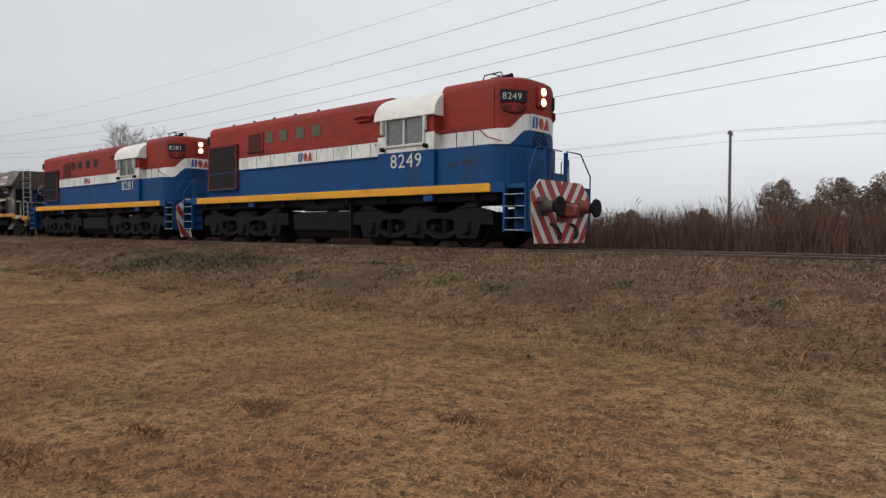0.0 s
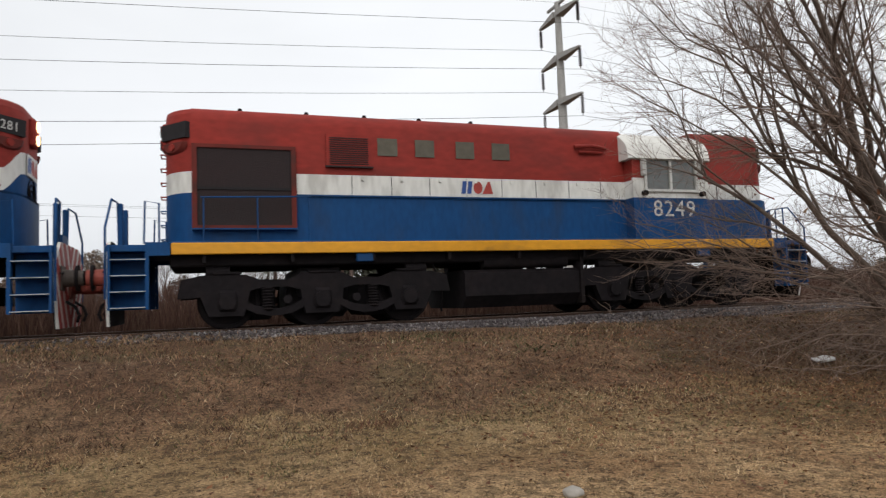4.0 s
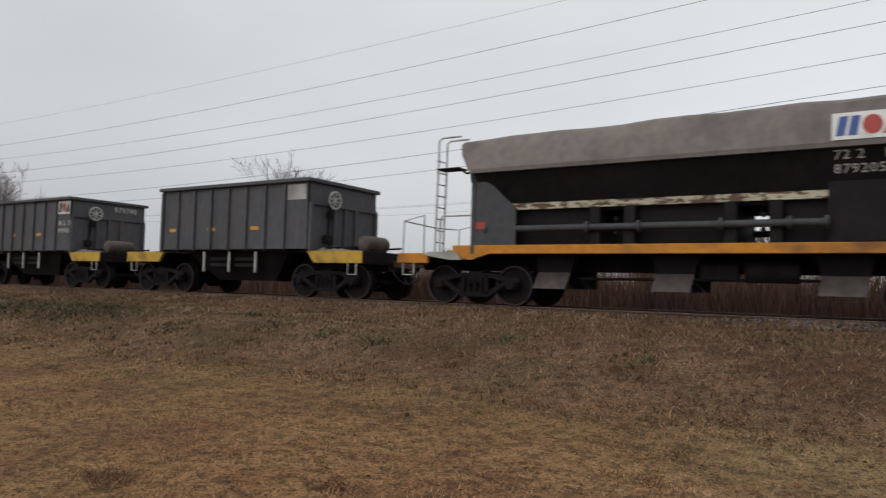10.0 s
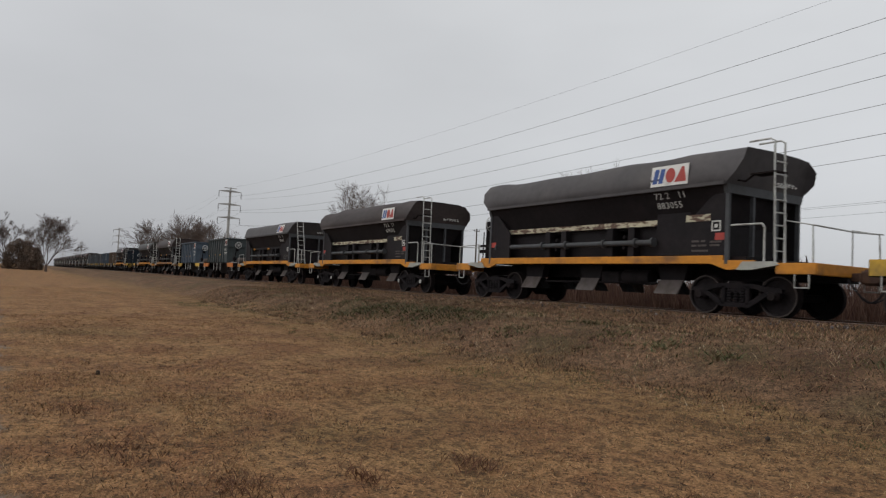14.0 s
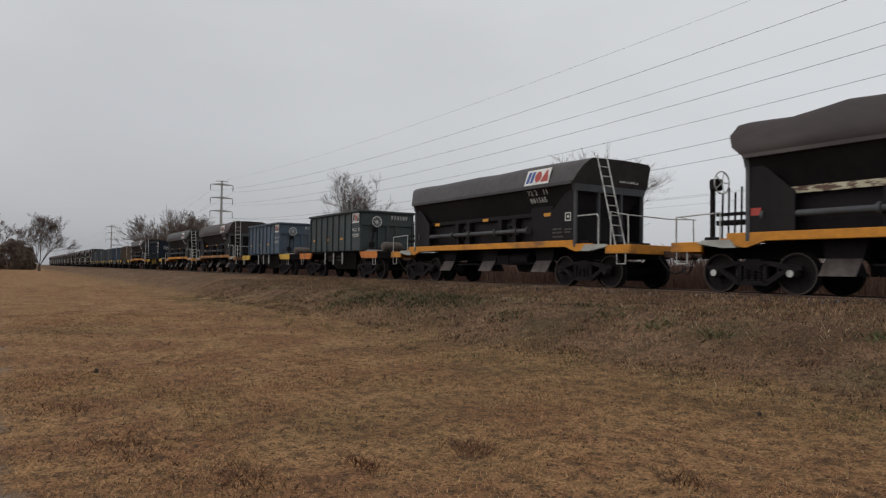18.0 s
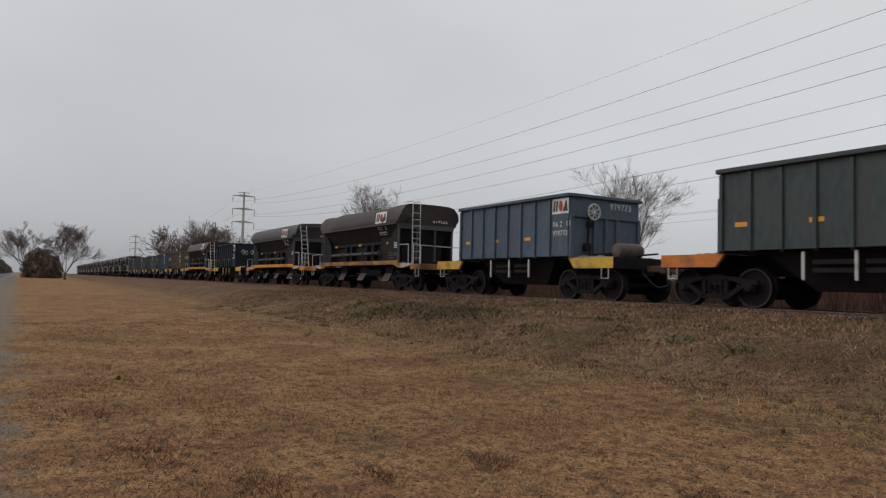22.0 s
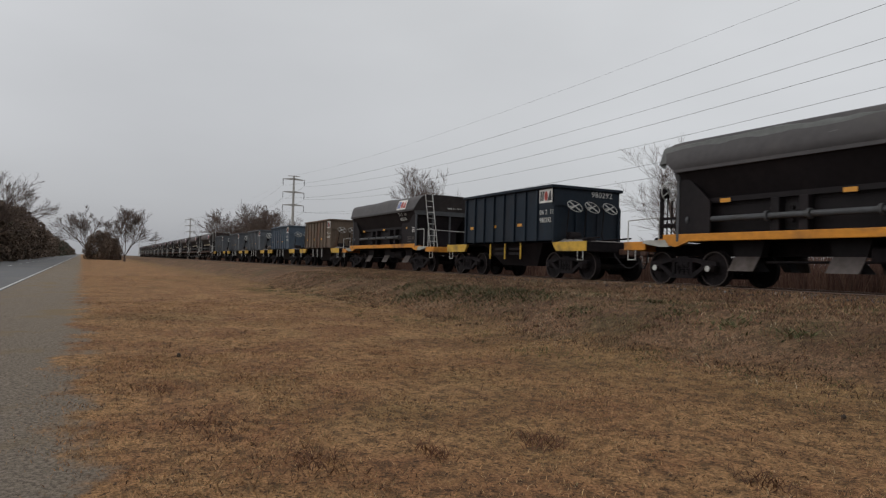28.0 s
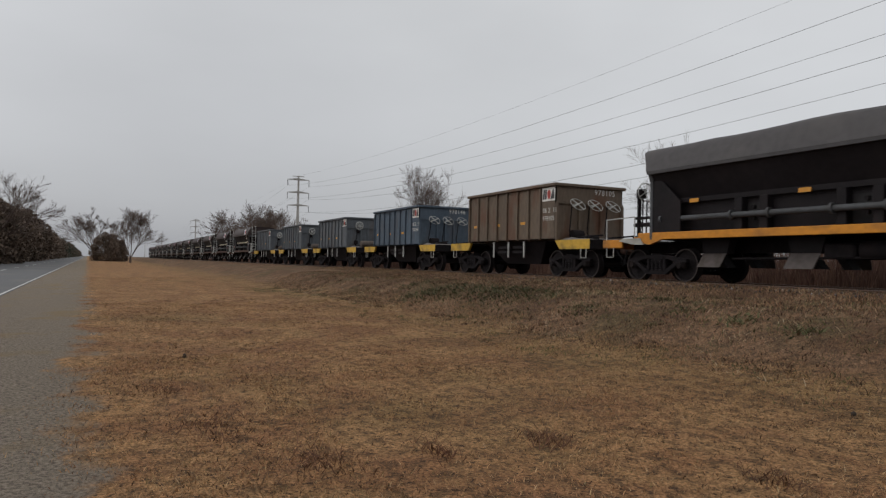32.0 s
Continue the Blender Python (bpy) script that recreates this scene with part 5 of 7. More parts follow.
    for k in range(5):
        a = 2 * math.pi * k / 5
        wh.tube([(G * 5.88, -0.30, 2.60), (G * 5.88, -0.30 + 0.28 * math.cos(a), 2.60 + 0.27 * math.sin(a))], 0.012)
    part("brake_wheel", wh, M_RAILPIPE, H, "pale spoked brake wheel")
    # emblem and numbers on the top panel's slope
    for s in (-1,):
        lean = blend(19.0, 6.0)
        pl = logo(H, 2.42, -1.485, 3.02, 1.10, 0.50, second=M_BLACKMARK if faded else None)
        pl.matrix_basis = pose(2.42, -1.518, 2.99, -lean, 0, 0)
    tilt_in = math.degrees(math.atan2(0.44, 0.82))
    for text, z, sp in (("72 2   11", 2.70, 1.0), (number, 2.48, 1.0)):
        yy = -1.02 - 0.44 * (z - 2.10) / 0.82 - 0.012
        ob = lettering(text, 0.17, M_LETTER, H, 2.44, yy, z, spread=1.05, name="wagon_number")
        ob.matrix_basis = pose(2.44, yy, z, 90 + tilt_in, 0, 0)
    return H


# ---- gondola wagon ----
def make_gondola(u, number, paint, label, end_wheels=1, show=True):
    G = thing("open_gondola_wagon", label, "gondola wagon", "gondola wagons", (u, TRACK_Y, RAIL_Z))
    S = lambda: Shape()
    BL, HW, Z0, Z1 = 2.97, 1.40, 1.20, 3.05
    for s in (-1, 1):
        y = lambda a, b: (min(s * a, s * b), max(s * a, s * b))
        part("side_wall", S().box(-BL, BL, *y(HW - 0.05, HW), Z0, Z1), paint, G, "ribbed steel side wall")
        for k in range(8):
            xx = -BL + 0.04 + k * (2 * BL - 0.08) * (6.9 / 8) / 7
            part("side_rib", S().along_x([(s * HW, Z0), (s * (HW + 0.07), Z0 + 0.05), (s * (HW + 0.07), Z1 - 0.1), (s * HW, Z1 - 0.05)], xx - 0.04, xx + 0.04), paint, G)
        part("top_rim", S().box(-BL - 0.08, BL + 0.08, *y(HW - 0.06, HW + 0.11), Z1 - 0.05, Z1 + 0.05, 0.015), paint, G)
        for xx in (-2.6, -0.9, 0.85):
            part("reflector", S().box(xx, xx + 0.30, *y(HW, HW + 0.008), 1.78, 1.88), M_AMBER, G)
        for xx in (-1.05, 0.0, 1.05):
            part("side_post", S().box(xx - 0.03, xx + 0.03, *y(HW - 0.06, HW - 0.01), 0.62, 1.22, 0.008), M_YELLOWSILL if paint is M_GON_NAVY else M_RAILPIPE, G)
        for x0, x1 in ((-0.98, -0.05), (0.05, 0.98)):
            for z in (0.78, 0.95):
                part("guard_bar", S().box(x0 + 0.05, x1 - 0.05, *y(HW - 0.20, HW - 0.16), z, z + 0.09), M_HOP, G)
        for e in (-1, 1):
            x0, x1 = (min(e * 2.95, e * 4.72), max(e * 2.95, e * 4.72))
            part("end_sill", S().along_y([(e * 2.9, Z0), (e * 3.15, 0.90), (e * 4.72, 0.90), (e * 4.72, Z0)][::e], *y(1.27, 1.36)), M_YELLOWSILL if paint is not M_GON_GREEN else M_ORANGERED, G, "yellow-painted end sill")
            st = S().tube([(e * 4.25, s * 1.33, 0.92), (e * 4.25, s * 1.33, 0.62), (e * 4.52, s * 1.33, 0.62), (e * 4.52, s * 1.33, 0.92)], 0.018)
            part("step_iron", st, M_RAILPIPE, G)
    part("floor", S().box(-BL, BL, -HW, HW, Z0, Z0 + 0.06), paint, G)
    chute = S().loft([[(a, b, z) for a, b in ((-xx, -yy), (xx, -yy), (xx, yy), (-xx, yy))] for xx, yy, z in ((1.15, 0.70, 0.40), (2.05, 1.12, 1.20))])
    part("hopper_bottom", chute, M_HOP, G, "dark sloping hopper bottom between the bogies")
    part("load", S().loft([[(x, y, z) for y, z in ((-1.34, 2.2), (1.34, 2.2), (0.7, 2.55), (-0.7, 2.55))] for x in (-2.9, 2.9)]), M_BALLAST, G, "load of grey crushed stone")
    part("centre_sill", S().box(-4.7, 4.7, -0.25, 0.25, 0.72, 1.2), M_GRIME, G)
    for e in (-1, 1):
        X = lambda a, b: (min(e * a, e * b), max(e * a, e * b))
        part("end_wall", S().box(*X(BL - 0.05, BL), -HW, HW, Z0, Z1), paint, G)
        part("top_rim", S().box(*X(BL - 0.05, BL + 0.10), -HW, HW, Z1 - 0.05, Z1 + 0.05, 0.015), paint, G)
        part("end_beam", S().box(*X(BL, BL + 0.07), -HW + 0.02, HW - 0.02, 2.42, 2.50), paint, G)
        for yy in (-1.36, -0.45, 0.0, 0.45, 1.36):
            part("end_post", S().box(*X(BL, BL + 0.08), yy - 0.05, yy + 0.05, Z0, 2.44), paint, G)
        part("deck", S().box(*X(BL, 4.66), -1.27, 1.27, Z0 - 0.06, Z0 - 0.01), M_BALLAST if e > 0 else M_GRIME, G, "end deck strewn with stone chips")
        part("headstock", S().box(*X(4.66, 4.74), -1.35, 1.35, 0.88, 1.2, 0.012), M_GRIME, G)
        coupler(G, e, 0.92, 4.72, 5.47)
        freight_bogie(G, e * 3.35, 1.78)
    # brake gear on the leading end
    tank = S().loft([[(4.40 + r * math.cos(a), y, 1.40 + r * math.sin(a)) for a in (2 * math.pi * i / 16 for i in range(16))] for y, r in ((-0.98, 0.08), (-0.93, 0.18), (-0.86, 0.21), (-0.10, 0.21), (-0.03, 0.18), (0.02, 0.08))])
    if end_wheels == 1:
        part("air_reservoir", tank, M_TANK, G, "dusty brown air tank on the end deck", smooth=True)
    for yy in (-0.75, -0.2) if end_wheels == 1 else ():
        part("tank_cradle", S().box(4.24, 4.56, yy - 0.03, yy + 0.03, 1.18, 1.32), M_GRIME, G)
    for e in (-1, 1):
        rng = random.Random(int(number[-3:]) + e)
        m, k, cells = 15, 11, []
        for i in range(m):
            for j in range(k):
                edge = 0.0 if i in (0, m - 1) or j in (0, k - 1) else 1.0
                cells.append((e * (2.97 + 1.05 * i / (m - 1)), -1.24 + 2.48 * j / (k - 1), 1.192 + edge * (0.02 + (0.13 if e > 0 else 0.07) * rng.random() * (1 - 0.6 * i / m))))
        heap = S().add(cells, [(i * k + j, (i + 1) * k + j, (i + 1) * k + j + 1, i * k + j + 1) for i in range(m - 1) for j in range(k - 1)])
        part("spilt_stone", heap, M_BALLAST, G, "spilt ballast chips on the end deck")
    part("brake_box", S().box(3.2, 3.9, -0.8, -0.3, 1.19, 1.34, 0.03), M_GRIME, G)
    part("brake_rod", S().tube([(3.15, -0.9, 1.3), (4.3, -0.5, 1.36)], 0.03), M_GRIME, G)
    part("brake_rod", S().tube([(3.3, 0.4, 1.3), (4.5, 0.6, 1.36)], 0.03), M_GRIME, G)
    ys = [-0.62] if end_wheels == 1 else [-0.72, 0.0, 0.75]
    for yy in ys:
        wh = S()
        r = 0.23 if end_wheels == 1 else 0.27
        x = BL + 0.2 if end_wheels == 1 else BL + 0.30
        cz = 2.58 if end_wheels == 1 else 2.40
        cant = 0.0 if end_wheels == 1 else 0.75
        rim_at = lambda a: (x - r * math.sin(a) * math.sin(cant), yy + r * math.cos(a), cz + r * math.sin(a) * math.cos(cant))
        wh.tube([rim_at(2 * math.pi * i / 16) for i in range(17)], 0.026 if end_wheels == 1 else 0.011)
        for k in range(8 if end_wheels == 1 else 4):
            wh.tube([(x, yy, cz), rim_at(2 * math.pi * k / (8 if end_wheels == 1 else 4) + 0.5)], 0.016 if end_wheels == 1 else 0.020)
        wh.cyl((BL, yy, cz), (x, yy, cz), 0.03)
        part("brake_wheel", wh, M_RAILPIPE, G, "pale spoked hand wheel")
        part("brake_column", S().tube([(BL + 0.12, yy - 0.1, cz), (BL + 0.12, yy - 0.15, 1.9), (BL + 0.2, yy - 0.25, 1.5), (BL + 0.3, yy - 0.2, 1.2)], 0.035 if end_wheels == 1 else 0.02), M_GRIME, G)
        if end_wheels == 1:
            part("brake_gearbox", S().box(BL + 0.02, BL + 0.16, yy - 0.16, yy + 0.04, 2.12, 2.30, 0.03), M_GRIME, G)
            part("brake_valve", S().box(BL + 0.02, BL + 0.22, yy - 0.30, yy - 0.08, 1.42, 1.66, 0.04), M_GRIME, G)
    if end_wheels > 1:
        part("end_tank", S().cyl((BL + 0.25, -0.9, 1.38), (BL + 0.25, -0.5, 1.38), 0.17, n=12), M_GRIME, G, smooth=True)
    if number == "979805":
        part("blank_panel", S().box(2.20, 2.86, -HW - 0.008, -HW - 0.002, 2.55, 2.95), M_PLATE, G, "worn blank grey-white panel")
    else:
        logo(G, 2.20, -HW - 0.004, 2.52, 0.74, 0.45, second=M_BLACKMARK)
    if show:
        lettering("06 2  11", 0.17, M_LETTER, G, 2.24, -HW - 0.008, 2.13, spread=0.95, name="wagon_number")
        lettering(number, 0.17, M_LETTER, G, 2.24, -HW - 0.008, 1.86, spread=0.88, name="wagon_number")
        ob = lettering(number, 0.20, M_LETTER, G, 0, 0, 0, name="end_number")
        ob.matrix_basis = pose(BL + 0.012, 0.18, 2.72, 90, 0, 90) if end_wheels == 1 else pose(BL + 0.012, 0.18, 2.78, 90, 0, 90)
    return G


def gondola_paint(name, colour, dirt, amount=0.5):
    return mat(name, colour, 0.65, spec=0.25, vary=0.2, grain=7, blotch=0.6, bump=0.08, dirt=dirt, dirt_amount=amount, dirt_scale=1.3, stretch=(1.3, 1.3, 0.5))


M_GON_GREY = gondola_paint("grey_wagon_paint", (0.072, 0.071, 0.077), (0.080, 0.068, 0.062))
M_GON_SLATE = gondola_paint("slate_wagon_paint", (0.082, 0.090, 0.100), (0.09, 0.072, 0.062))
M_GON_GREEN = gondola_paint("green_grey_wagon_paint", (0.043, 0.052, 0.053), (0.055, 0.049, 0.045))
M_GON_BLUE = gondola_paint("faded_blue_wagon_paint", (0.060, 0.080, 0.105), (0.080, 0.074, 0.076))
M_GON_NAVY = gondola_paint("navy_wagon_paint", (0.0065, 0.0125, 0.021), (0.018, 0.018, 0.020))
M_GON_BROWN = gondola_paint("rusty_brown_wagon_paint", (0.105, 0.078, 0.057), (0.10, 0.042, 0.024), 0.8)
M_YELLOWSILL = mat("dull_yellow_paint", (0.45, 0.27, 0.03), 0.6, vary=0.18, grain=9, bump=0.06, dirt=(0.10, 0.07, 0.03), dirt_amount=0.7, dirt_scale=2.0, dirt_edges=(0.5, 0.68))
M_BALLAST = mat("crushed_stone", (0.16, 0.145, 0.135), 0.95, vary=0.5, grain=18, bump=1.0)

TRAIN = []
TRAIN.append(make_loco("8249", -21.06, False))
TRAIN.append(make_loco("8281", -37.66, True))
DUSTY = "dark ballast hopper wagon with a dust-grey flared top and orange sill"
SOOTY = "sooty black ballast hopper wagon with an orange sill and white emblem"
TRAIN.append(make_hopper(-52.85, "877472", M_HOPTOP, DUSTY, tarp=0.05, full=0.1))
TRAIN.append(make_hopper(-67.05, "879205", M_HOPTOP, DUSTY, tarp=0.06, tilt=True, full=0.2))
TRAIN.append(make_gondola(-79.33, "979805", M_GON_GREY, "dark grey open gondola wagon with a blank white panel", show=False))
TRAIN.append(make_gondola(-90.27, "979740", M_GON_GREY, "grey open gondola wagon with yellow end sills"))
TRAIN.append(make_hopper(-102.48, "883055", M_HOPDARK, SOOTY, tarp=0.05, rear_brake=True))
TRAIN.append(make_hopper(-117.3, "879502", M_HOPBROWN, SOOTY, tarp=0.09, rear_brake=True))
TRAIN.append(make_hopper(-131.6, "881565", M_HOPDARK, "sooty black ballast hopper wagon with amber reflectors and a slanting ladder", strip=False, ladder_out=True, full=0.0, crest=3.62, tarp=0.02))
TRAIN.append(make_gondola(-144.1, "978189", M_GON_GREEN, "green-grey open gondola wagon with orange end sills"))
TRAIN.append(make_gondola(-155.2, "979773", M_GON_BLUE, "faded blue open gondola wagon with yellow end sills"))
TRAIN.append(make_hopper(-167.85, "879223", M_HOPBROWN, "dark brown hopper wagon with a rust-stained sill and faded emblem", tarp=0.08, rear_brake=True, strip=False, sill=M_SILLDULL, faded=True))
TRAIN.append(make_hopper(-182.0, "877223", M_HOPDARK, "dark hopper wagon under a rumpled grey tarpaulin", strip=False, ladder_out=True, cover=True, faded=True))
TRAIN.append(make_gondola(-194.9, "980292", M_GON_NAVY, "navy blue open gondola wagon with three hand wheels", end_wheels=3))
TRAIN.append(make_hopper(-207.5, "883764", M_HOPDARK, "dark hopper wagon with a grey top and pale emblem", strip=False, ladder_out=True, tarp=0.04, full=0.0, crest=3.64))
TRAIN.append(make_gondola(-219.35, "978105", M_GON_BROWN, "rusty brown open gondola wagon with three hand wheels", end_wheels=3))
TRAIN.append(make_gondola(-230.4, "978146", M_GON_BLUE, "faded blue open gondola wagon with three hand wheels", end_wheels=3))
TRAIN.append(make_gondola(-241.4, "979118", M_GON_SLATE, "grey open gondola wagon with one hand wheel", show=False))
TRAIN.append(make_gondola(-252.4, "979027", M_GON_SLATE, "slate grey open gondola wagon with one hand wheel", show=False))
TRAIN.append(make_gondola(-263.4, "979211", M_GON_SLATE, "slate grey open gondola wagon with yellow sills", show=False))
at_u = -275.8
FAR_HOPPER = make_hopper(at_u, "880417", M_HOPBROWN, "dark brown hopper wagon with a grimy sill", tarp=0.05, rear_brake=True, sill=M_RUST)
for k in range(14):
    TRAIN.append(copy_thing(FAR_HOPPER, pose(at_u, TRACK_Y, RAIL_Z)) if k else FAR_HOPPER)
    at_u -= 14.2


# ---- road ----
M_ASPHALT = mat("worn_asphalt", (0.085, 0.085, 0.088), 0.85, vary=0.18, grain=14, blotch=0.25, bump=0.2, dirt=(0.13, 0.12, 0.11), dirt_amount=0.5, dirt_scale=0.4, stretch=(0.3, 1, 1))
M_ROADPAINT = mat("worn_road_paint", (0.55, 0.55, 0.53), 0.7, vary=0.15, bump=0.0, dirt=(0.2, 0.2, 0.2), dirt_amount=0.5, dirt_scale=3)


def road_edge(x):
    return -2.5 + 0.0233 * x


def strip(x0, x1, off0, off1, z0, z1):
    pts = [(x0, road_edge(x0) + off0), (x1, road_edge(x1) + off0), (x1, road_edge(x1) + off1), (x0, road_edge(x0) + off1)]
    return Shape().loft([[(x, y, z) for x, y in pts] for z in (z0, z1)])


def make_road():
    road = tagged(new("road"), "two-lane grey asphalt road with worn white lines", "road", kind="structure")
    part("carriageway", strip(-1600, 300, 0.10, -7.4, -0.30, -0.035), M_ASPHALT, road)
    part("edge_line", strip(-1600, 300, 0.03, -0.03, -0.1, -0.031), M_ROADPAINT, road)
    part("edge_line", strip(-1600, 300, -7.0, -7.12, -0.1, -0.031), M_ROADPAINT, road)
    for k in range(60):
        x = 10 - k * 12.0
        part("centre_dash", strip(x - 4.0, x, -3.46, -3.58, -0.1, -0.031), M_ROADPAINT, road)


make_road()


# ---- power line ----
def make_pylon(x, detail=True):
    P = thing("power_pylon", "tall grey concrete pylon with three cross-arms and hanging insulators", "pylon", "power pylons", (x, 38.0, 0.0))
    base = ground_z(x, 38.0) - 0.3
    part("pole", Shape().cyl((0, 0, base), (0, 0, 20.2), 0.42, 0.19, n=14), M_CONC, P, smooth=True)
    part("crown_bar", Shape().box(-0.08, 0.08, -1.3, 1.3, 20.0, 20.14), M_CONC, P)
    for z in (13.5, 16.4, 19.3):
        a = Shape()
        for s in (-1, 1):
            a.loft([[(q * w, s * y, zz) for q, zz in ((-1, z0), (1, z0), (1, z1), (-1, z1))] for y, w, z0, z1 in ((0.15, 0.30, z - 0.10, z + 0.32), (2.45, 0.10, z - 0.05, z + 0.06))])
        part("cross_arm", a, M_CONC, P)
        for s in (-1, 1):
            i = Shape().cyl((0, s * 2.4, z), (0, s * 2.4, z - 1.4), 0.025, n=6)
            for k in range(9):
                zz = z - 0.18 - k * 0.125
                i.cyl((0, s * 2.4, zz), (0, s * 2.4, zz - 0.05), 0.13, 0.07, n=10)
            part("insulator", i, M_INSUL, P)
    return P


PYLONS = [-850, -585, -352, -152.2, 22.9, 198.0]
for px in PYLONS:
    make_pylon(px)


def sagging(a, b, sag, n=24):
    return [(a[0] + (b[0] - a[0]) * k / n, a[1] + (b[1] - a[1]) * k / n, a[2] + (b[2] - a[2]) * k / n - sag * 4 * (k / n) * (1 - k / n)) for k in range(n + 1)]


def make_wires():
    for z in (13.5, 16.4, 19.3):
        for s in (-1, 1):
            pts = []
            for a, b in zip(PYLONS, PYLONS[1:]):
                pts += sagging((a, 38 + s * 2.4, z - 1.42), (b, 38 + s * 2.4, z - 1.42), 3.4 * ((b - a) / 175) ** 2 if b < 100 else 3.4)[1 if pts else 0:]
            w = Shape().tube(pts, 0.013, 4)
            ob = part("power_conductor", w, M_WIRE, None)
            tagged(ob, "thin dark power conductor sagging between pylons", "power line", "power conductors")
    pts = []
    for a, b in zip(PYLONS, PYLONS[1:]):
        pts += sagging((a, 38, 20.2), (b, 38, 20.2), 2.4)[1 if pts else 0:]
    w = Shape().tube(pts, 0.008, 4)
    tagged(part("earth_wire", w, M_WIRE, None), "very thin earth wire along the pylon tops", "power line")


make_wires()


def make_small_line():
    xs = [-206, -143, -80.5, -18.1, 44.5, 107]
    for x in xs:
        z0 = ground_z(x, 55) - 0.3
        P = thing("wooden_utility_pole", "slim dark wooden utility pole with a short cross-piece", "utility pole", "utility poles", (x, 55, 0))
        part("pole", Shape().cyl((0, 0, z0), (0, 0, 9.35), 0.15, 0.10, n=10), M_POLE, P, smooth=True)
        part("cross_piece", Shape().box(-0.05, 0.05, -0.5, 0.5, 9.0, 9.1), M_POLE, P)
        for y in (-0.45, 0.45):
            part("insulator", Shape().cyl((0, y, 9.1), (0, y, 9.28), 0.05, 0.03, n=8), M_INSUL, P)
    for y, z in ((-0.45, 9.28), (0.45, 9.28), (0.0, 8.5)):
        pts = []
        for a, b in zip(xs, xs[1:]):
            pts += sagging((a, 55 + y, z), (b, 55 + y, z), 0.5, 10)[1 if pts else 0:]
        w = Shape().tube(pts, 0.009, 4)
        tagged(part("service_wire", w, M_WIRE, None), "thin service wire between wooden poles", "power line", "service wires")


make_small_line()


# ---- plants ----
def leafy(name, ramp, rough=0.8, spec=0.2):
    """Colours that change from blade to blade."""
    m = bpy.data.materials.new(name)
    m.use_nodes = True
    nt = m.node_tree
    b = nt.nodes["Principled BSDF"]
    b.inputs["Roughness"].default_value = rough
    b.inputs["Specular IOR Level"].default_value = spec
    g = nt.nodes.new("ShaderNodeNewGeometry")
    r = nt.nodes.new("ShaderNodeValToRGB")
    r.color_ramp.interpolation = "LINEAR"
    els = r.color_ramp.elements
    els[0].position, els[0].color = ramp[0][0], (*ramp[0][1], 1)
    els[1].position, els[1].color = ramp[-1][0], (*ramp[-1][1], 1)
    for p, c in ramp[1:-1]:
        e = els.new(p)
        e.color = (*c, 1)
    nt.links.new(g.outputs["Random Per Island"], r.inputs[0])
    big = nt.nodes.new("ShaderNodeTexNoise")
    big.inputs["Scale"].default_value = 0.8
    nt.links.new(g.outputs["Position"], big.inputs["Vector"])
    mr = nt.nodes.new("ShaderNodeMapRange")
    for i, v in enumerate((0.3, 0.7, 0.70, 1.28)):
        mr.inputs[i + 1].default_value = v
    nt.links.new(big.outputs[0], mr.inputs[0])
    mx = nt.nodes.new("ShaderNodeMix")
    mx.data_type = "RGBA"
    mx.blend_type = "MULTIPLY"
    mx.inputs[0].default_value = 1.0
    nt.links.new(r.outputs[0], mx.inputs[6])
    nt.links.new(mr.outputs[0], mx.inputs[7])
    nt.links.new(mx.outputs[2], b.inputs["Base Color"])
    return m


M_LAWN = leafy("dry_lawn_blades", [(0.0, (0.45, 0.26, 0.125)), (0.32, (0.31, 0.168, 0.08)), (0.55, (0.18, 0.088, 0.045)), (0.62, (0.055, 0.03, 0.018)), (0.74, (0.055, 0.03, 0.018)), (0.8, (0.50, 0.33, 0.17)), (0.94, (0.18, 0.115, 0.05)), (1.0, (0.12, 0.10, 0.04))])
M_BANKSIDE = leafy("dull_greenish_blades", [(0.0, (0.42, 0.255, 0.13)), (0.32, (0.30, 0.172, 0.086)), (0.55, (0.19, 0.10, 0.054)), (0.64, (0.055, 0.03, 0.019)), (0.73, (0.055, 0.03, 0.019)), (0.8, (0.42, 0.29, 0.16)), (0.92, (0.15, 0.115, 0.05)), (1.0, (0.10, 0.09, 0.036))])
M_STRAW = leafy("pale_straw_blades", [(0.0, (0.53, 0.38, 0.22)), (0.35, (0.41, 0.285, 0.15)), (0.58, (0.24, 0.145, 0.075)), (0.68, (0.08, 0.045, 0.026)), (0.8, (0.50, 0.37, 0.22)), (0.93, (0.20, 0.16, 0.07)), (1.0, (0.13, 0.125, 0.045))])
M_WEEDS = leafy("dead_bank_weeds", [(0.0, (0.35, 0.220, 0.128)), (0.22, (0.21, 0.110, 0.064)), (0.42, (0.052, 0.026, 0.017)), (0.60, (0.052, 0.026, 0.017)), (0.76, (0.32, 0.205, 0.118)), (0.88, (0.10, 0.084, 0.036)), (1.0, (0.062, 0.065, 0.025))])
M_GREENLEAF = leafy("green_weed_leaves", [(0.0, (0.080, 0.082, 0.036)), (0.4, (0.036, 0.040, 0.019)), (0.7, (0.10, 0.095, 0.046)), (1.0, (0.16, 0.11, 0.065))], 0.8, 0.15)
M_REED = leafy("dry_reed", [(0.0, (0.135, 0.078, 0.054)), (0.4, (0.092, 0.047, 0.034)), (0.8, (0.055, 0.027, 0.021)), (1.0, (0.18, 0.11, 0.078))])
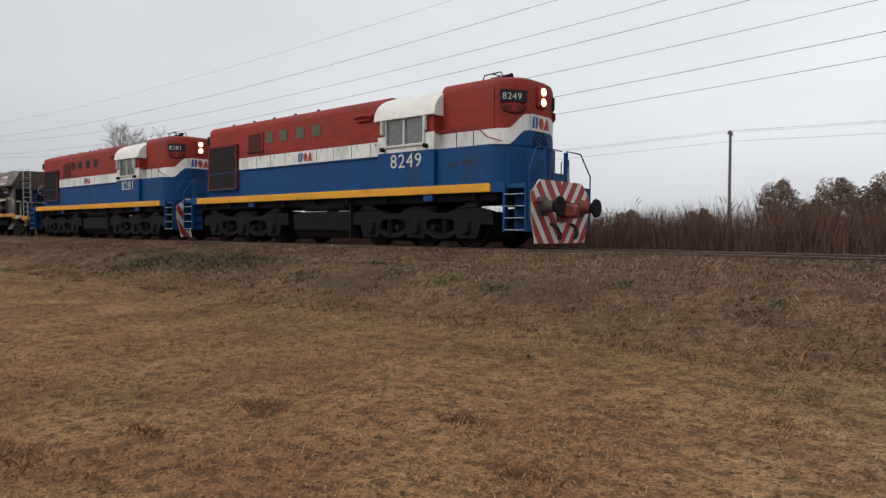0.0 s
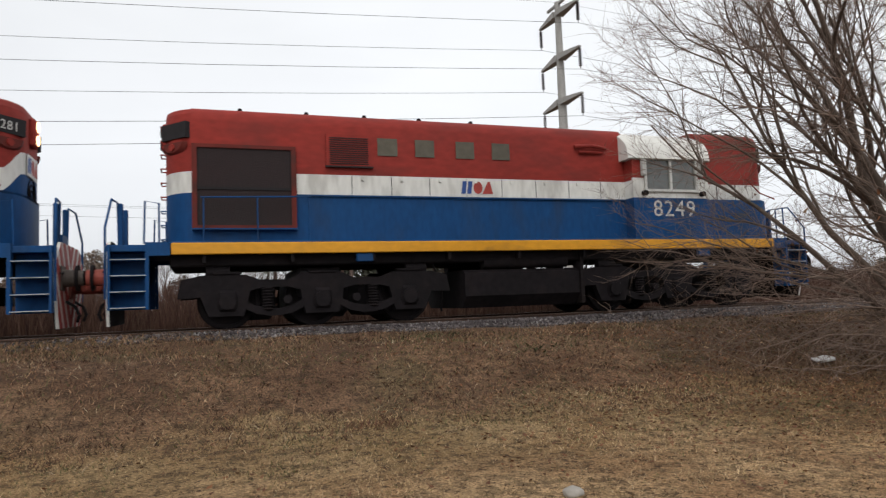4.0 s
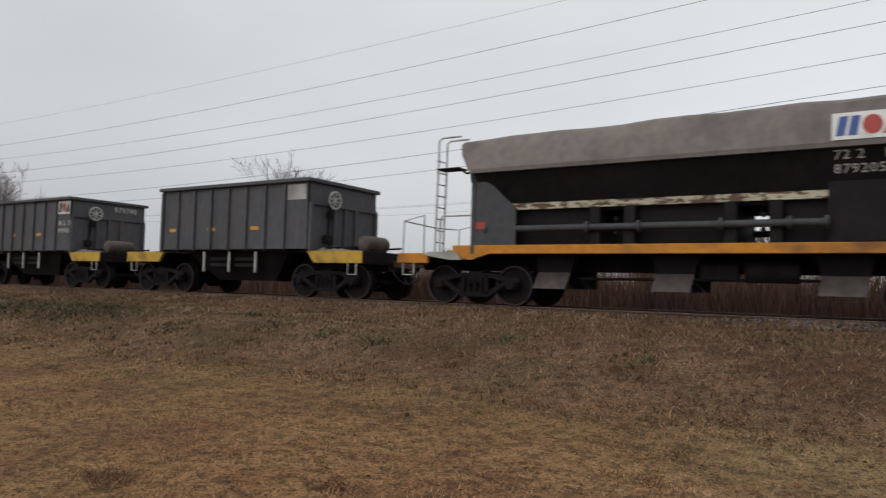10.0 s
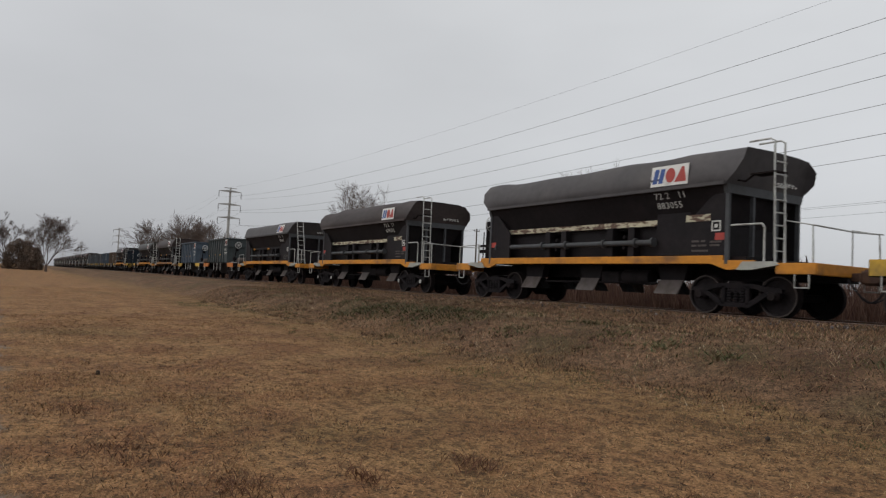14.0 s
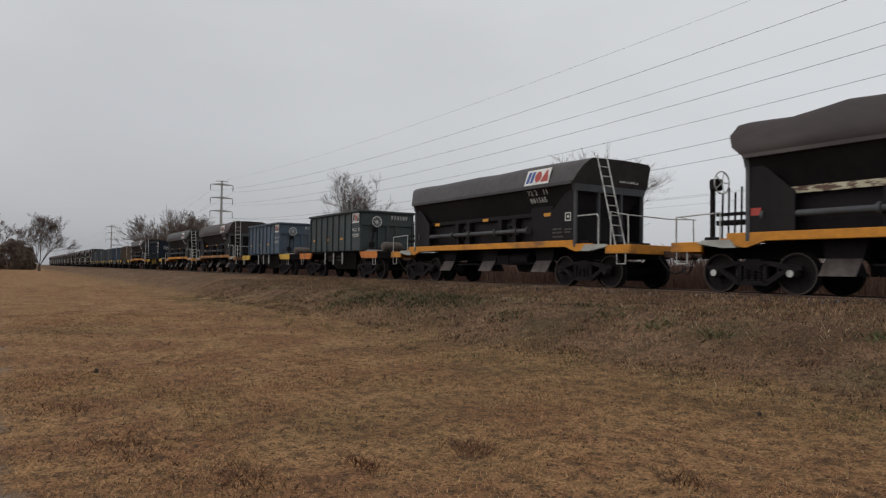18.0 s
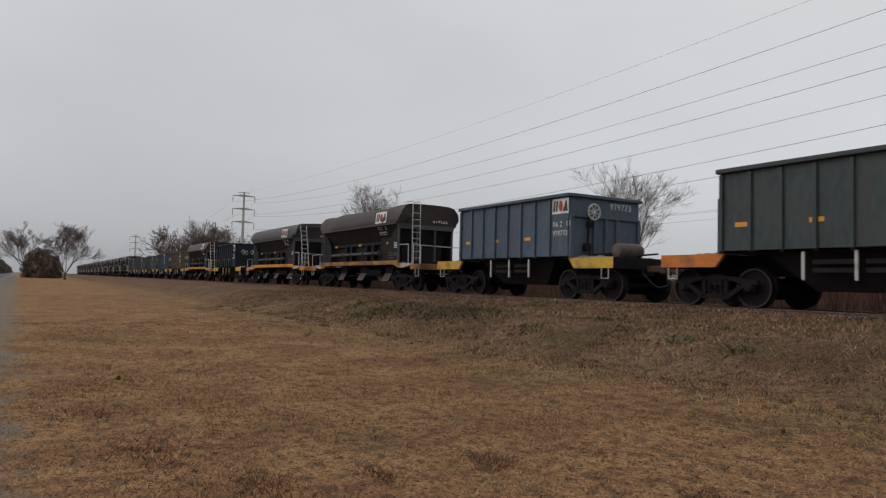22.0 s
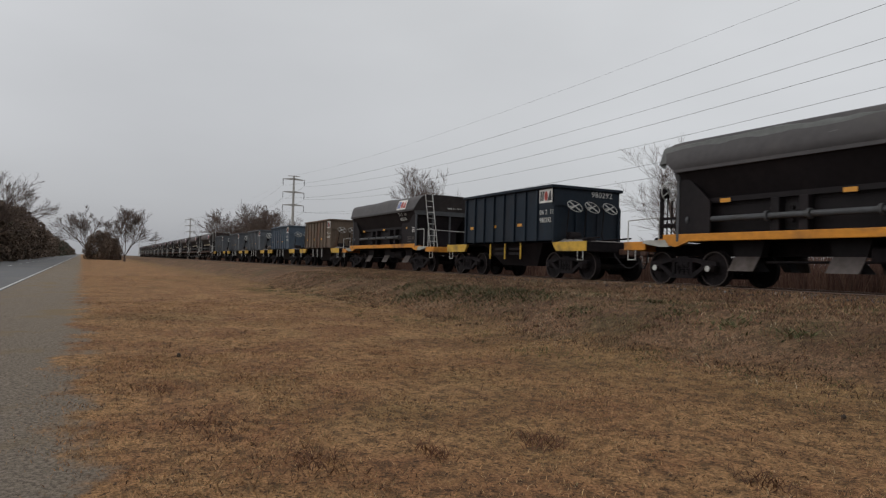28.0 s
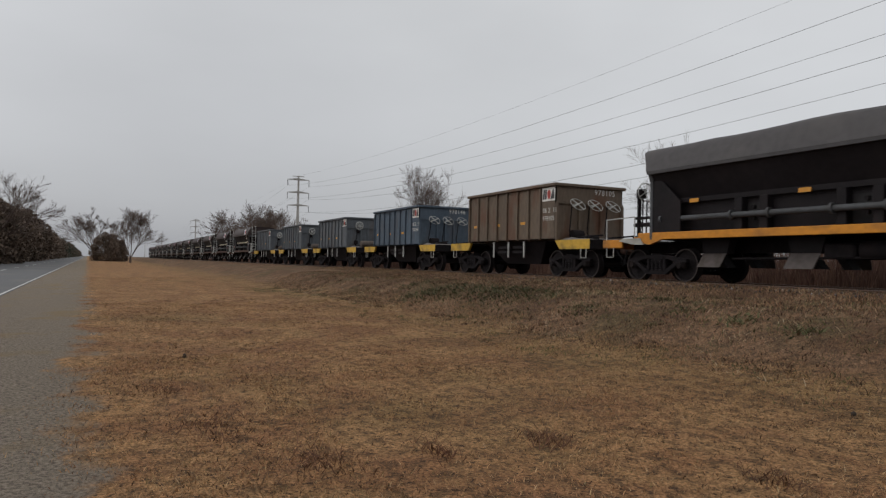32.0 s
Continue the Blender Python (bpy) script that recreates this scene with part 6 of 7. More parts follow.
M_DEADLEAF = leafy("fallen_leaves", [(0.0, (0.20, 0.085, 0.04)), (0.5, (0.10, 0.045, 0.026)), (0.85, (0.16, 0.075, 0.04)), (1.0, (0.36, 0.24, 0.14))])
M_STONES = leafy("ballast_stones", [(0.0, (0.032, 0.026, 0.027)), (0.5, (0.068, 0.057, 0.057)), (0.88, (0.125, 0.108, 0.105)), (1.0, (0.27, 0.25, 0.24))], 0.9)
M_DARKLEAF = leafy("dark_evergreen_leaves", [(0.0, (0.046, 0.050, 0.036)), (0.5, (0.062, 0.066, 0.048)), (1.0, (0.085, 0.086, 0.066))])
M_HAZELEAF = leafy("dull_brown_foliage", [(0.0, (0.06, 0.045, 0.034)), (0.5, (0.11, 0.08, 0.06)), (1.0, (0.17, 0.125, 0.095))])
M_TWIGHAZE = leafy("brown_twig_thicket", [(0.0, (0.09, 0.066, 0.05)), (0.5, (0.14, 0.10, 0.078)), (1.0, (0.20, 0.15, 0.115))])
M_BARK = mat("grey_brown_bark", (0.115, 0.085, 0.066), 0.9, vary=0.3, grain=14, bump=0.4, stretch=(1, 1, 0.4))
M_TWIG = mat("pale_twig", (0.175, 0.122, 0.094), 0.85, vary=0.25, grain=4, bump=0.0)
M_FARBARK = mat("distant_bark", (0.105, 0.074, 0.061), 0.9, vary=0.2, grain=2, bump=0.0)


def mesh_arrays(name, v, tri, material):
    me = bpy.data.meshes.new(name)
    v, tri = np.asarray(v, np.float32), np.asarray(tri, np.int32)
    k = tri.shape[1]
    me.vertices.add(len(v))
    me.vertices.foreach_set("co", v.ravel())
    me.loops.add(tri.size)
    me.loops.foreach_set("vertex_index", tri.ravel())
    me.polygons.add(len(tri))
    me.polygons.foreach_set("loop_start", np.arange(0, tri.size, k, dtype=np.int32))
    me.update(calc_edges=True)
    me.materials.append(material)
    return me


def blades(rs, pos, height, width, lean):
    """One bent pointed blade (two triangles) for each base point."""
    n = len(pos)
    a = rs.uniform(0, 2 * np.pi, n)
    side = np.stack([np.cos(a), np.sin(a), np.zeros(n)], 1) * (width / 2)[:, None]
    b = rs.uniform(0, 2 * np.pi, n)
    out = np.stack([np.cos(b), np.sin(b), np.zeros(n)], 1) * (height * lean)[:, None]
    up = np.zeros((n, 3))
    up[:, 2] = height
    mid = pos + up * 0.55 + out * 0.35
    v = np.stack([pos - side, pos + side, mid + side * 0.7, mid - side * 0.7, pos + up + out], 1).reshape(-1, 3)
    i = np.arange(n)[:, None] * 5
    tri = np.concatenate([i + [0, 1, 2], i + [0, 2, 3], i + [3, 2, 4]], 1).reshape(-1, 3)
    return v, tri


GX, GY = np.arange(-50.0, 26.01, 0.25), np.arange(-3.0, 14.01, 0.25)
GZ = np.array([[ground_z(x, y) for y in GY] for x in GX])


def ground_at(xs, ys):
    """Ground heights for many points: read off a grid near the line, worked out one by one beyond."""
    xs, ys = np.asarray(xs, float), np.asarray(ys, float)
    near = (xs > GX[0]) & (xs < GX[-1] - 0.3) & (ys > GY[0]) & (ys < GY[-1] - 0.3)
    i = np.clip(((xs - GX[0]) / 0.25).astype(int), 0, len(GX) - 2)
    j = np.clip(((ys - GY[0]) / 0.25).astype(int), 0, len(GY) - 2)
    u, w = (xs - GX[i]) / 0.25, (ys - GY[j]) / 0.25
    z = GZ[i, j] * (1 - u) * (1 - w) + GZ[i + 1, j] * u * (1 - w) + GZ[i, j + 1] * (1 - u) * w + GZ[i + 1, j + 1] * u * w
    far = np.flatnonzero(~near)
    z[far] = [ground_z(xs[k], ys[k]) for k in far]
    return z


def scatter_blades(name, label, category, rs, xs, ys, heights, widths, lean, material, sink=0.01):
    z = ground_at(xs, ys) - sink
    v, tri = blades(rs, np.stack([xs, ys, z], 1), heights, widths, lean)
    tagged(new(name, mesh_arrays(name, v, tri, material)), label, category, kind="stuff")


def verge(x):
    return -0.1 + 0.0235 * x


def make_grass():
    rs = np.random.RandomState(4)
    # short dry lawn, thinner with distance
    xs, ys = [], []
    for x0, x1, y0, y1, n in ((-9, 9, 1.2, 7.2, 260000), (-20, -9, -0.6, 7.5, 90000), (-9, -2, -0.7, 1.4, 50000), (9, 17, 3.0, 7.5, 20000), (-45, -20, -1.2, 8.0, 36000)):
        x, y = rs.uniform(x0, x1, n), rs.uniform(y0, y1, n)
        keep = np.array([noise.noise((a * 0.8, b * 0.8, 1.0)) + 0.6 * noise.noise((a * 3.1, b * 3.1, 7.0)) for a, b in zip(x, y)]) > rs.uniform(-0.75, 0.55, n)
        keep &= y > verge(x) + 0.25 * rs.normal(size=n)
        xs.append(x[keep])
        ys.append(y[keep])
    x, y = np.concatenate(xs), np.concatenate(ys)
    n = len(x)
    dry = (x + rs.normal(0, 1.6, n) > -0.6) & (x + rs.normal(0, 1.0, n) < 6.5)
    by_bank = ~dry & (y + rs.normal(0, 0.9, n) > 4.6)
    for name, label, pick, m in (("lawn_grass", "short dry brown lawn grass", ~dry & ~by_bank, M_LAWN), ("bankside_grass", "duller greenish-brown grass below the bank", by_bank, M_BANKSIDE), ("straw_grass", "short pale straw-coloured lawn grass", dry, M_STRAW)):
        k = int(pick.sum())
        scatter_blades(name, label, "grass", rs, x[pick], y[pick], rs.uniform(0.008, 0.030, k) * (1 + 1.2 * rs.rand(k) ** 5), rs.uniform(0.0035, 0.0075, k) * (1 + np.abs(x[pick]) / 20), 0.9, m)
    # taller dead weeds on the bank
    n = 170000
    x, y = rs.uniform(-34, 17, n), 6.3 + rs.beta(1.3, 1.2, n) * 7.0
    keep = np.array([noise.noise((a * 0.6, b * 0.9, 11.0)) + 0.5 * noise.noise((a * 2.7, b * 2.7, 5.0)) for a, b in zip(x, y)]) > rs.uniform(-0.8, 0.5, n)
    keep &= (y < 11.4) | (x < 0.5 + rs.normal(size=n))
    keep &= y < np.where(x < 1.0, 13.4, 12.1)
    x, y = x[keep], y[keep]
    n = len(x)
    scatter_blades("bank_weeds", "dead brown weeds and grass on the railway bank", "weeds", rs, x, y, rs.uniform(0.02, 0.075, n) * (1 + 1.2 * rs.rand(n) ** 5), rs.uniform(0.005, 0.012, n), 0.9, M_WEEDS)
    # thicker weeds right up to the near rail
    n = 46000
    x, y = rs.uniform(-40, 3.5, n), rs.uniform(11.3, 13.5, n)
    keep = np.array([noise.noise((a * 0.9, b * 0.9, 15.0)) for a, b in zip(x, y)]) > rs.uniform(-0.9, 0.45, n)
    keep &= x < 1.0 + rs.normal(0, 1.2, n)
    x, y = x[keep], y[keep]
    n = len(x)
    scatter_blades("crest_weeds", "dead weeds along the crest beside the rail", "weeds", rs, x, y, rs.uniform(0.03, 0.10, n), rs.uniform(0.006, 0.014, n), 0.8, M_WEEDS)
    # weeds along the far side of the track and through its stones
    n = 9000
    x, y = rs.uniform(-40, 45, n), rs.uniform(16.6, 19.0, n)
    scatter_blades("trackside_grass", "straggly dry grass beside the far rail", "grass", rs, x, y, rs.uniform(0.08, 0.35, n), rs.uniform(0.008, 0.02, n), 0.5, M_REED)


make_grass()


def make_clumps():
    """Darker tussocks in the lawn and on the bank, and bleached stalks on the bank."""
    rs = np.random.RandomState(31)
    for name, label, m, n, per, box, spread, h, w in (
            ("lawn_tussocks", "small dark brown tussocks in the lawn", "M_TUSSOCK", 3400, 12, (-22, 10, 0.4, 7.0), 0.035, (0.01, 0.035), (0.005, 0.010)),
            ("bank_tussocks", "dark reddish tussocks on the bank", "M_TUSSOCK", 2600, 16, (-30, 14, 6.2, 12.6), 0.05, (0.02, 0.07), (0.006, 0.013)),
            ("bank_green", "patchy green grass on the bank", "M_GREENBLADE", 1100, 40, (-30, 14, 5.2, 11.2), 0.16, (0.02, 0.06), (0.005, 0.011)),
            ("bleached_stalks", "bleached dead stalks lying on the bank", "M_BLEACHED", 2600, 5, (-26, 10, 6.0, 12.4), 0.13, (0.03, 0.09), (0.004, 0.008))):
        cx, cy = rs.uniform(box[0], box[1], n), rs.uniform(box[2], box[3], n)
        keep = np.array([noise.noise((a * 0.5, b * 0.5, 21.0 + per)) for a, b in zip(cx, cy)]) > rs.uniform(-0.5, 0.5, n)
        keep &= cy > verge(cx) + 0.3
        cx, cy = np.repeat(cx[keep], per), np.repeat(cy[keep], per)
        k = len(cx)
        s = spread * np.repeat(rs.uniform(0.5, 1.7, int(keep.sum())), per)
        scatter_blades(name, label, "grass", rs, cx + rs.normal(0, 1.4, k) * s, cy + rs.normal(0, 0.9, k) * s, rs.uniform(h[0], h[1], k), rs.uniform(w[0], w[1], k) * (1 + np.abs(cx) / 25), 1.6 if name == "bleached_stalks" else 0.8, CLUMP[m])


CLUMP = {"M_TUSSOCK": leafy("dark_tussock", [(0.0, (0.07, 0.036, 0.022)), (0.6, (0.045, 0.024, 0.016)), (1.0, (0.13, 0.07, 0.04))]),
         "M_GREENBLADE": leafy("dull_green_blades", [(0.0, (0.10, 0.10, 0.04)), (0.6, (0.065, 0.07, 0.028)), (1.0, (0.15, 0.125, 0.06))]),
         "M_BLEACHED": leafy("bleached_stalk", [(0.0, (0.40, 0.31, 0.20)), (0.6, (0.30, 0.21, 0.13)), (1.0, (0.48, 0.40, 0.28))])}
make_clumps()


def make_reeds():
    rs = np.random.RandomState(9)
    n = 90000
    x = rs.uniform(-75, 75, n)
    y = 18.6 + rs.beta(1.1, 1.6, n) * 9
    lump = np.array([noise.noise((a * 0.25, b * 0.3, 2.0)) for a, b in zip(x, y)])
    h = (1.78 + 0.5 * lump + rs.normal(0, 0.17, n)) * np.clip((y - 17.2) / 2.6, 0.4, 1.0)
    keep = h > 0.3
    x, y, h = x[keep], y[keep], h[keep]
    n = len(x)
    scatter_blades("reed_bed", "tall dry brown reeds behind the railway", "reeds", rs, x, y, h, rs.uniform(0.014, 0.036, n), rs.uniform(0.1, 0.4, n), M_REED)
    # feathery heads that stand above the rest
    n = 110
    x, y = rs.uniform(-60, 60, n), rs.uniform(19.0, 24.0, n)
    vs, ts, k = [], [], 0
    for a, b in zip(x, y):
        z = ground_z(a, b)
        top = rs.uniform(1.7, 2.35)
        p = np.array([[a, b, z]])
        v, t = blades(rs, np.repeat(p, 3, 0), np.full(3, top), np.full(3, 0.02), 0.12)
        vs.append(v)
        ts.append(t + k)
        k += len(v)
        m = rs.randint(5, 10)
        q = np.stack([a + rs.normal(0, 0.10, m), b + rs.normal(0, 0.10, m), z + top * rs.uniform(0.75, 0.97, m)], 1)
        v, t = blades(rs, q, rs.uniform(0.12, 0.3, m), rs.uniform(0.02, 0.05, m), 1.0)
        vs.append(v)
        ts.append(t + k)
        k += len(v)
    tagged(new("reed_heads", mesh_arrays("reed_heads", np.concatenate(vs), np.concatenate(ts), M_REED)), "feathery dry seed heads above the reeds", "reeds", kind="stuff")
    # low scrub of the field beyond, out to the distance
    n = 16000
    x, y = rs.uniform(-260, 200, n), 27 + 90 * rs.rand(n) ** 1.6
    scatter_blades("field_scrub", "rough brown scrub in the field behind the line", "scrub", rs, x, y, rs.uniform(0.5, 1.5, n), rs.uniform(0.10, 0.30, n), 0.5, M_REED)


make_reeds()


def make_stones():
    rs = np.random.RandomState(3)
    n = 46000
    x = rs.uniform(-22, 24, n)
    y = np.where(rs.rand(n) < 0.8, rs.uniform(11.7, 13.55, n), rs.uniform(13.2, 16.6, n))
    keep = (y > 13.3) | (x > 1.5 + rs.normal(0, 1.6, n)) | (rs.rand(n) < 0.06)
    x, y = x[keep], y[keep]
    n = len(x)
    z = np.array([ground_z(a, b) for a, b in zip(x, y)])
    s = rs.uniform(0.014, 0.042, n)
    base = np.array([[1, 0, 0], [-1, 0, 0], [0, 1, 0], [0, -1, 0], [0, 0, 1], [0, 0, -1]], float)
    v = base[None] * rs.uniform(0.6, 1.2, (n, 6, 1)) + rs.normal(0, 0.15, (n, 6, 3))
    v = v * s[:, None, None] + np.stack([x, y, z + s * 0.35], 1)[:, None]
    f = np.array([[0, 2, 4], [2, 1, 4], [1, 3, 4], [3, 0, 4], [2, 0, 5], [1, 2, 5], [3, 1, 5], [0, 3, 5]])
    tri = (np.arange(n)[:, None, None] * 6 + f[None]).reshape(-1, 3)
    tagged(new("ballast_stones", mesh_arrays("ballast_stones", v.reshape(-1, 3), tri, M_STONES)), "loose grey ballast stones along the track", "stones", kind="stuff")


make_stones()


def tube_mesh(name, segs, k, material):
    """Tapered tubes from rows of start, end and two radii."""
    a = np.array([s[0] for s in segs])
    b = np.array([s[1] for s in segs])
    r = np.array([(s[2], s[3]) for s in segs])
    d = b - a
    d /= np.linalg.norm(d, axis=1)[:, None] + 1e-9
    ref = np.where(np.abs(d[:, 2:3]) > 0.9, [[1.0, 0, 0]], [[0, 0, 1.0]])
    u = np.cross(d, ref)
    u /= np.linalg.norm(u, axis=1)[:, None] + 1e-9
    w = np.cross(d, u)
    ang = 2 * np.pi * np.arange(k) / k
    ring = u[:, None] * np.cos(ang)[None, :, None] + w[:, None] * np.sin(ang)[None, :, None]
    v = np.concatenate([a[:, None] + ring * r[:, 0, None, None], b[:, None] + ring * r[:, 1, None, None]], 1)
    i = np.arange(k)
    q = np.stack([i, (i + 1) % k, (i + 1) % k + k, i + k], 1)
    quads = (np.arange(len(segs))[:, None, None] * 2 * k + q[None]).reshape(-1, 4)
    return mesh_arrays(name, v.reshape(-1, 3), quads, material)


def grow(rng, p, d, length, r, level, out, droop=0.0, wander=0.18, kids=(5, 7), shrink=(0.45, 0.7), spread=(0.5, 1.0), steps_n=5, up=0.15):
    """Grows a limb and, on it, its side shoots down to the given level."""
    p, d = Vector(p), Vector(d).normalized()
    n = steps_n
    pts = [p.copy()]
    for k in range(n):
        d = (d + Vector((rng.gauss(0, wander), rng.gauss(0, wander), rng.gauss(0, wander) + up * 0.3 - droop * (k + 1) / n))).normalized()
        q = p + d * (length / n)
        r0, r1 = r * (1 - 0.8 * k / n), r * (1 - 0.8 * (k + 1) / n)
        out.append((tuple(p), tuple(q), r0, r1, level))
        p = q
        pts.append(p.copy())
    if level > 0:
        for _ in range(rng.randint(*kids)):
            u = rng.uniform(0.25, 0.98)
            i = min(n - 1, int(u * n))
            base = pts[i].lerp(pts[i + 1], u * n - i)
            along = (pts[i + 1] - pts[i]).normalized()
            side = along.cross(Vector((rng.gauss(0, 1), rng.gauss(0, 1), rng.gauss(0, 1)))).normalized()
            nd = along * math.cos(a := rng.uniform(*spread)) + side * math.sin(a)
            grow(rng, base, nd, length * rng.uniform(*shrink) * (1.15 - 0.5 * u), max(0.0027, r * 0.5 * (1 - 0.6 * u)), level - 1, out, droop, wander, kids, shrink, spread, max(3, steps_n - 1), up)


def near_bare_tree():
    rng = random.Random(21)
    bx, by = 10.75, 5.9
    bz = ground_z(bx, by) - 0.1
    T = thing("bare_shrubby_tree", "leafless many-stemmed tree with drooping grey-brown twigs beside the track", "tree", at=(bx, by, bz))
    stems = [((0.25, 0.05, 0), (0.22, 0.10, 1.0), 6.6, 0.20), ((-0.05, 0.10, 0), (-0.38, 0.18, 1.0), 6.4, 0.17), ((-0.20, 0.0, 0), (-0.85, 0.10, 0.80), 6.2, 0.14),
             ((0.10, 0.30, 0), (-0.10, 0.75, 1.0), 5.8, 0.13), ((0.45, 0.0, 0), (0.75, 0.10, 0.95), 5.8, 0.14), ((-0.25, 0.15, 0.1), (-1.0, 0.35, 0.55), 5.8, 0.10),
             ((0.0, -0.25, 0), (-0.50, -0.35, 1.0), 5.2, 0.11), ((0.35, -0.20, 0), (0.35, -0.40, 1.0), 5.6, 0.11), ((0.5, 0.2, 0), (1.0, 0.45, 0.75), 5.4, 0.11),
             ((-0.15, 0.25, 0.2), (-0.65, 0.60, 0.90), 5.8, 0.10), ((0.4, 0.3, 0), (0.55, 0.70, 1.0), 5.8, 0.11), ((-0.2, 0.05, 0.3), (-1.0, -0.05, 0.85), 5.6, 0.09),
             ((-0.1, 0.1, 0.5), (-0.62, 0.25, 1.0), 6.2, 0.09), ((0.5, 0.0, 0.3), (1.1, 0.0, 0.6), 4.8, 0.09)]
    for k, (o, d, ln, r) in enumerate(stems):
        segs = []
        grow(rng, o, d, ln, r * 0.66, 3, segs, droop=0.0, wander=0.13, kids=(9, 11), shrink=(0.34, 0.60), spread=(0.35, 0.85), steps_n=8, up=0.11)
        thick = [s for s in segs if s[4] >= 2]
        thin = [s for s in segs if s[4] < 2]
        st = part("stem", tube_mesh("stem", thick, 6, M_BARK), M_BARK, T, "grey-brown bare stem")
        part("twig_spray", tube_mesh("twig_spray", thin, 3, M_TWIG), M_TWIG, st, "fine bare twigs")
    butt = []
    for o, d, r in (((0.1, 0.1), (0.10, 0.10), 0.34), ((-0.12, 0.05), (-0.30, 0.05), 0.24), ((0.35, 0.1), (0.30, 0.05), 0.26)):
        butt += [((o[0], o[1], -0.1), (o[0] + d[0] * 0.5, o[1] + d[1] * 0.5, 0.5), r, r * 0.75, 4), ((o[0] + d[0] * 0.5, o[1] + d[1] * 0.5, 0.5), (o[0] + d[0], o[1] + d[1], 1.1), r * 0.75, r * 0.5, 4)]
    part("trunk_base", tube_mesh("trunk_base", butt, 9, M_BARK), M_BARK, T, "thick gnarled base of the trunk")
    # the low drooping skirt of thin branches
    for k in range(76):
        segs = []
        a = math.radians(rng.uniform(100, 250)) if k < 28 else math.radians(rng.uniform(128, 200)) if k < 64 else math.radians(rng.uniform(-60, 90))
        out = 0.25 if k < 30 else rng.uniform(0.2, 1.6)
        o = (out * math.cos(a), out * math.sin(a), rng.uniform(0.3, 1.5))
        d = (math.cos(a), math.sin(a), rng.uniform(0.05, 0.65))
        grow(rng, o, d, rng.uniform(1.8, 4.4), 0.011, 2, segs, droop=0.15, wander=0.33, kids=(5, 8), shrink=(0.28, 0.6), spread=(0.4, 1.3), steps_n=7, up=0.0)
        st = part("low_branch", tube_mesh("low_branch", segs, 4, M_TWIG), M_TWIG, T, "thin drooping bare branch")
    # short hanging sprays round the foot
    for k in range(44):
        segs = []
        a = math.radians(rng.uniform(90, 330))
        o = (rng.uniform(0.1, 0.7) * math.cos(a), rng.uniform(0.1, 0.7) * math.sin(a), rng.uniform(0.7, 2.0))
        grow(rng, o, (math.cos(a), math.sin(a), rng.uniform(-0.3, 0.4)), rng.uniform(0.9, 2.0), 0.014, 2, segs, droop=0.38, wander=0.16, kids=(5, 8), shrink=(0.3, 0.6), spread=(0.3, 0.9), steps_n=6, up=0.0)
        part("hanging_spray", tube_mesh("hanging_spray", segs, 3, M_TWIG), M_TWIG, T, "short hanging bare twigs")
    # a few dead leaves that still hang
    rs = np.random.RandomState(2)
    n = 420
    q = np.stack([rs.normal(-0.3, 1.3, n), rs.normal(0.2, 1.2, n), rs.normal(2.4, 0.9, n).clip(0.6, 6)], 1)
    v, t = blades(rs, q, rs.uniform(-0.07, 0.07, n), rs.uniform(0.025, 0.05, n), 0.8)
    part("dead_leaves", mesh_arrays("dead_leaves", v, t, M_DEADLEAF), M_DEADLEAF, T, "curled brown dead leaves")["kind"] = "stuff"
    # litter under it
    n = 9000
    x, y = bx - 2.6 + rs.normal(0, 3.2, n), by + 1.2 + rs.normal(0, 1.7, n)
    scatter_blades("leaf_litter", "fallen brown leaves under the bare tree", "leaf litter", rs, x, y, rs.uniform(0.008, 0.025, n), rs.uniform(0.02, 0.045, n), 2.0, M_DEADLEAF, 0.0)


near_bare_tree()


def bare_tree(label, x, y, height, wide, seed, thin=1.0, lean=(0, 0), levels=3, kids=(5, 7), trunk=0.0, name="bare_tree"):
    rng = random.Random(seed)
    z = ground_z(x, y) - 0.1
    T = thing(name, label, "tree", "bare trees", (x, y, z))
    trunk = height * (trunk or rng.uniform(0.16, 0.28))
    segs = [((0, 0, 0), (lean[0] * trunk, lean[1] * trunk, trunk), height * 0.028 * thin, height * 0.022 * thin, 4)]
    top = segs[0][1]
    boughs = []
    n = rng.randint(6, 8)
    for k in range(n):
        a = 2 * math.pi * k / n + rng.uniform(-0.3, 0.3)
        e = rng.uniform(0.25, 0.75) * wide / height * 1.6
        grow(rng, top, (math.cos(a) * e + lean[0], math.sin(a) * e + lean[1], 1.0), (height - trunk) * rng.uniform(0.75, 1.0), height * 0.010 * thin, levels, boughs,
             wander=0.13, kids=kids, shrink=(0.42, 0.70), spread=(0.35, 0.75), steps_n=4, up=0.22)
    fine = max(0.008, 0.00012 * math.hypot(x, y))
    boughs = [(p, q, max(r0, fine), max(r1, fine * 0.8), lv) for p, q, r0, r1, lv in boughs]
    part("trunk", tube_mesh("trunk", segs, 7, M_FARBARK), M_FARBARK, T)
    part("crown", tube_mesh("crown", boughs, 3, M_FARBARK), M_FARBARK, T, "bare crown of fine branches")
    return T


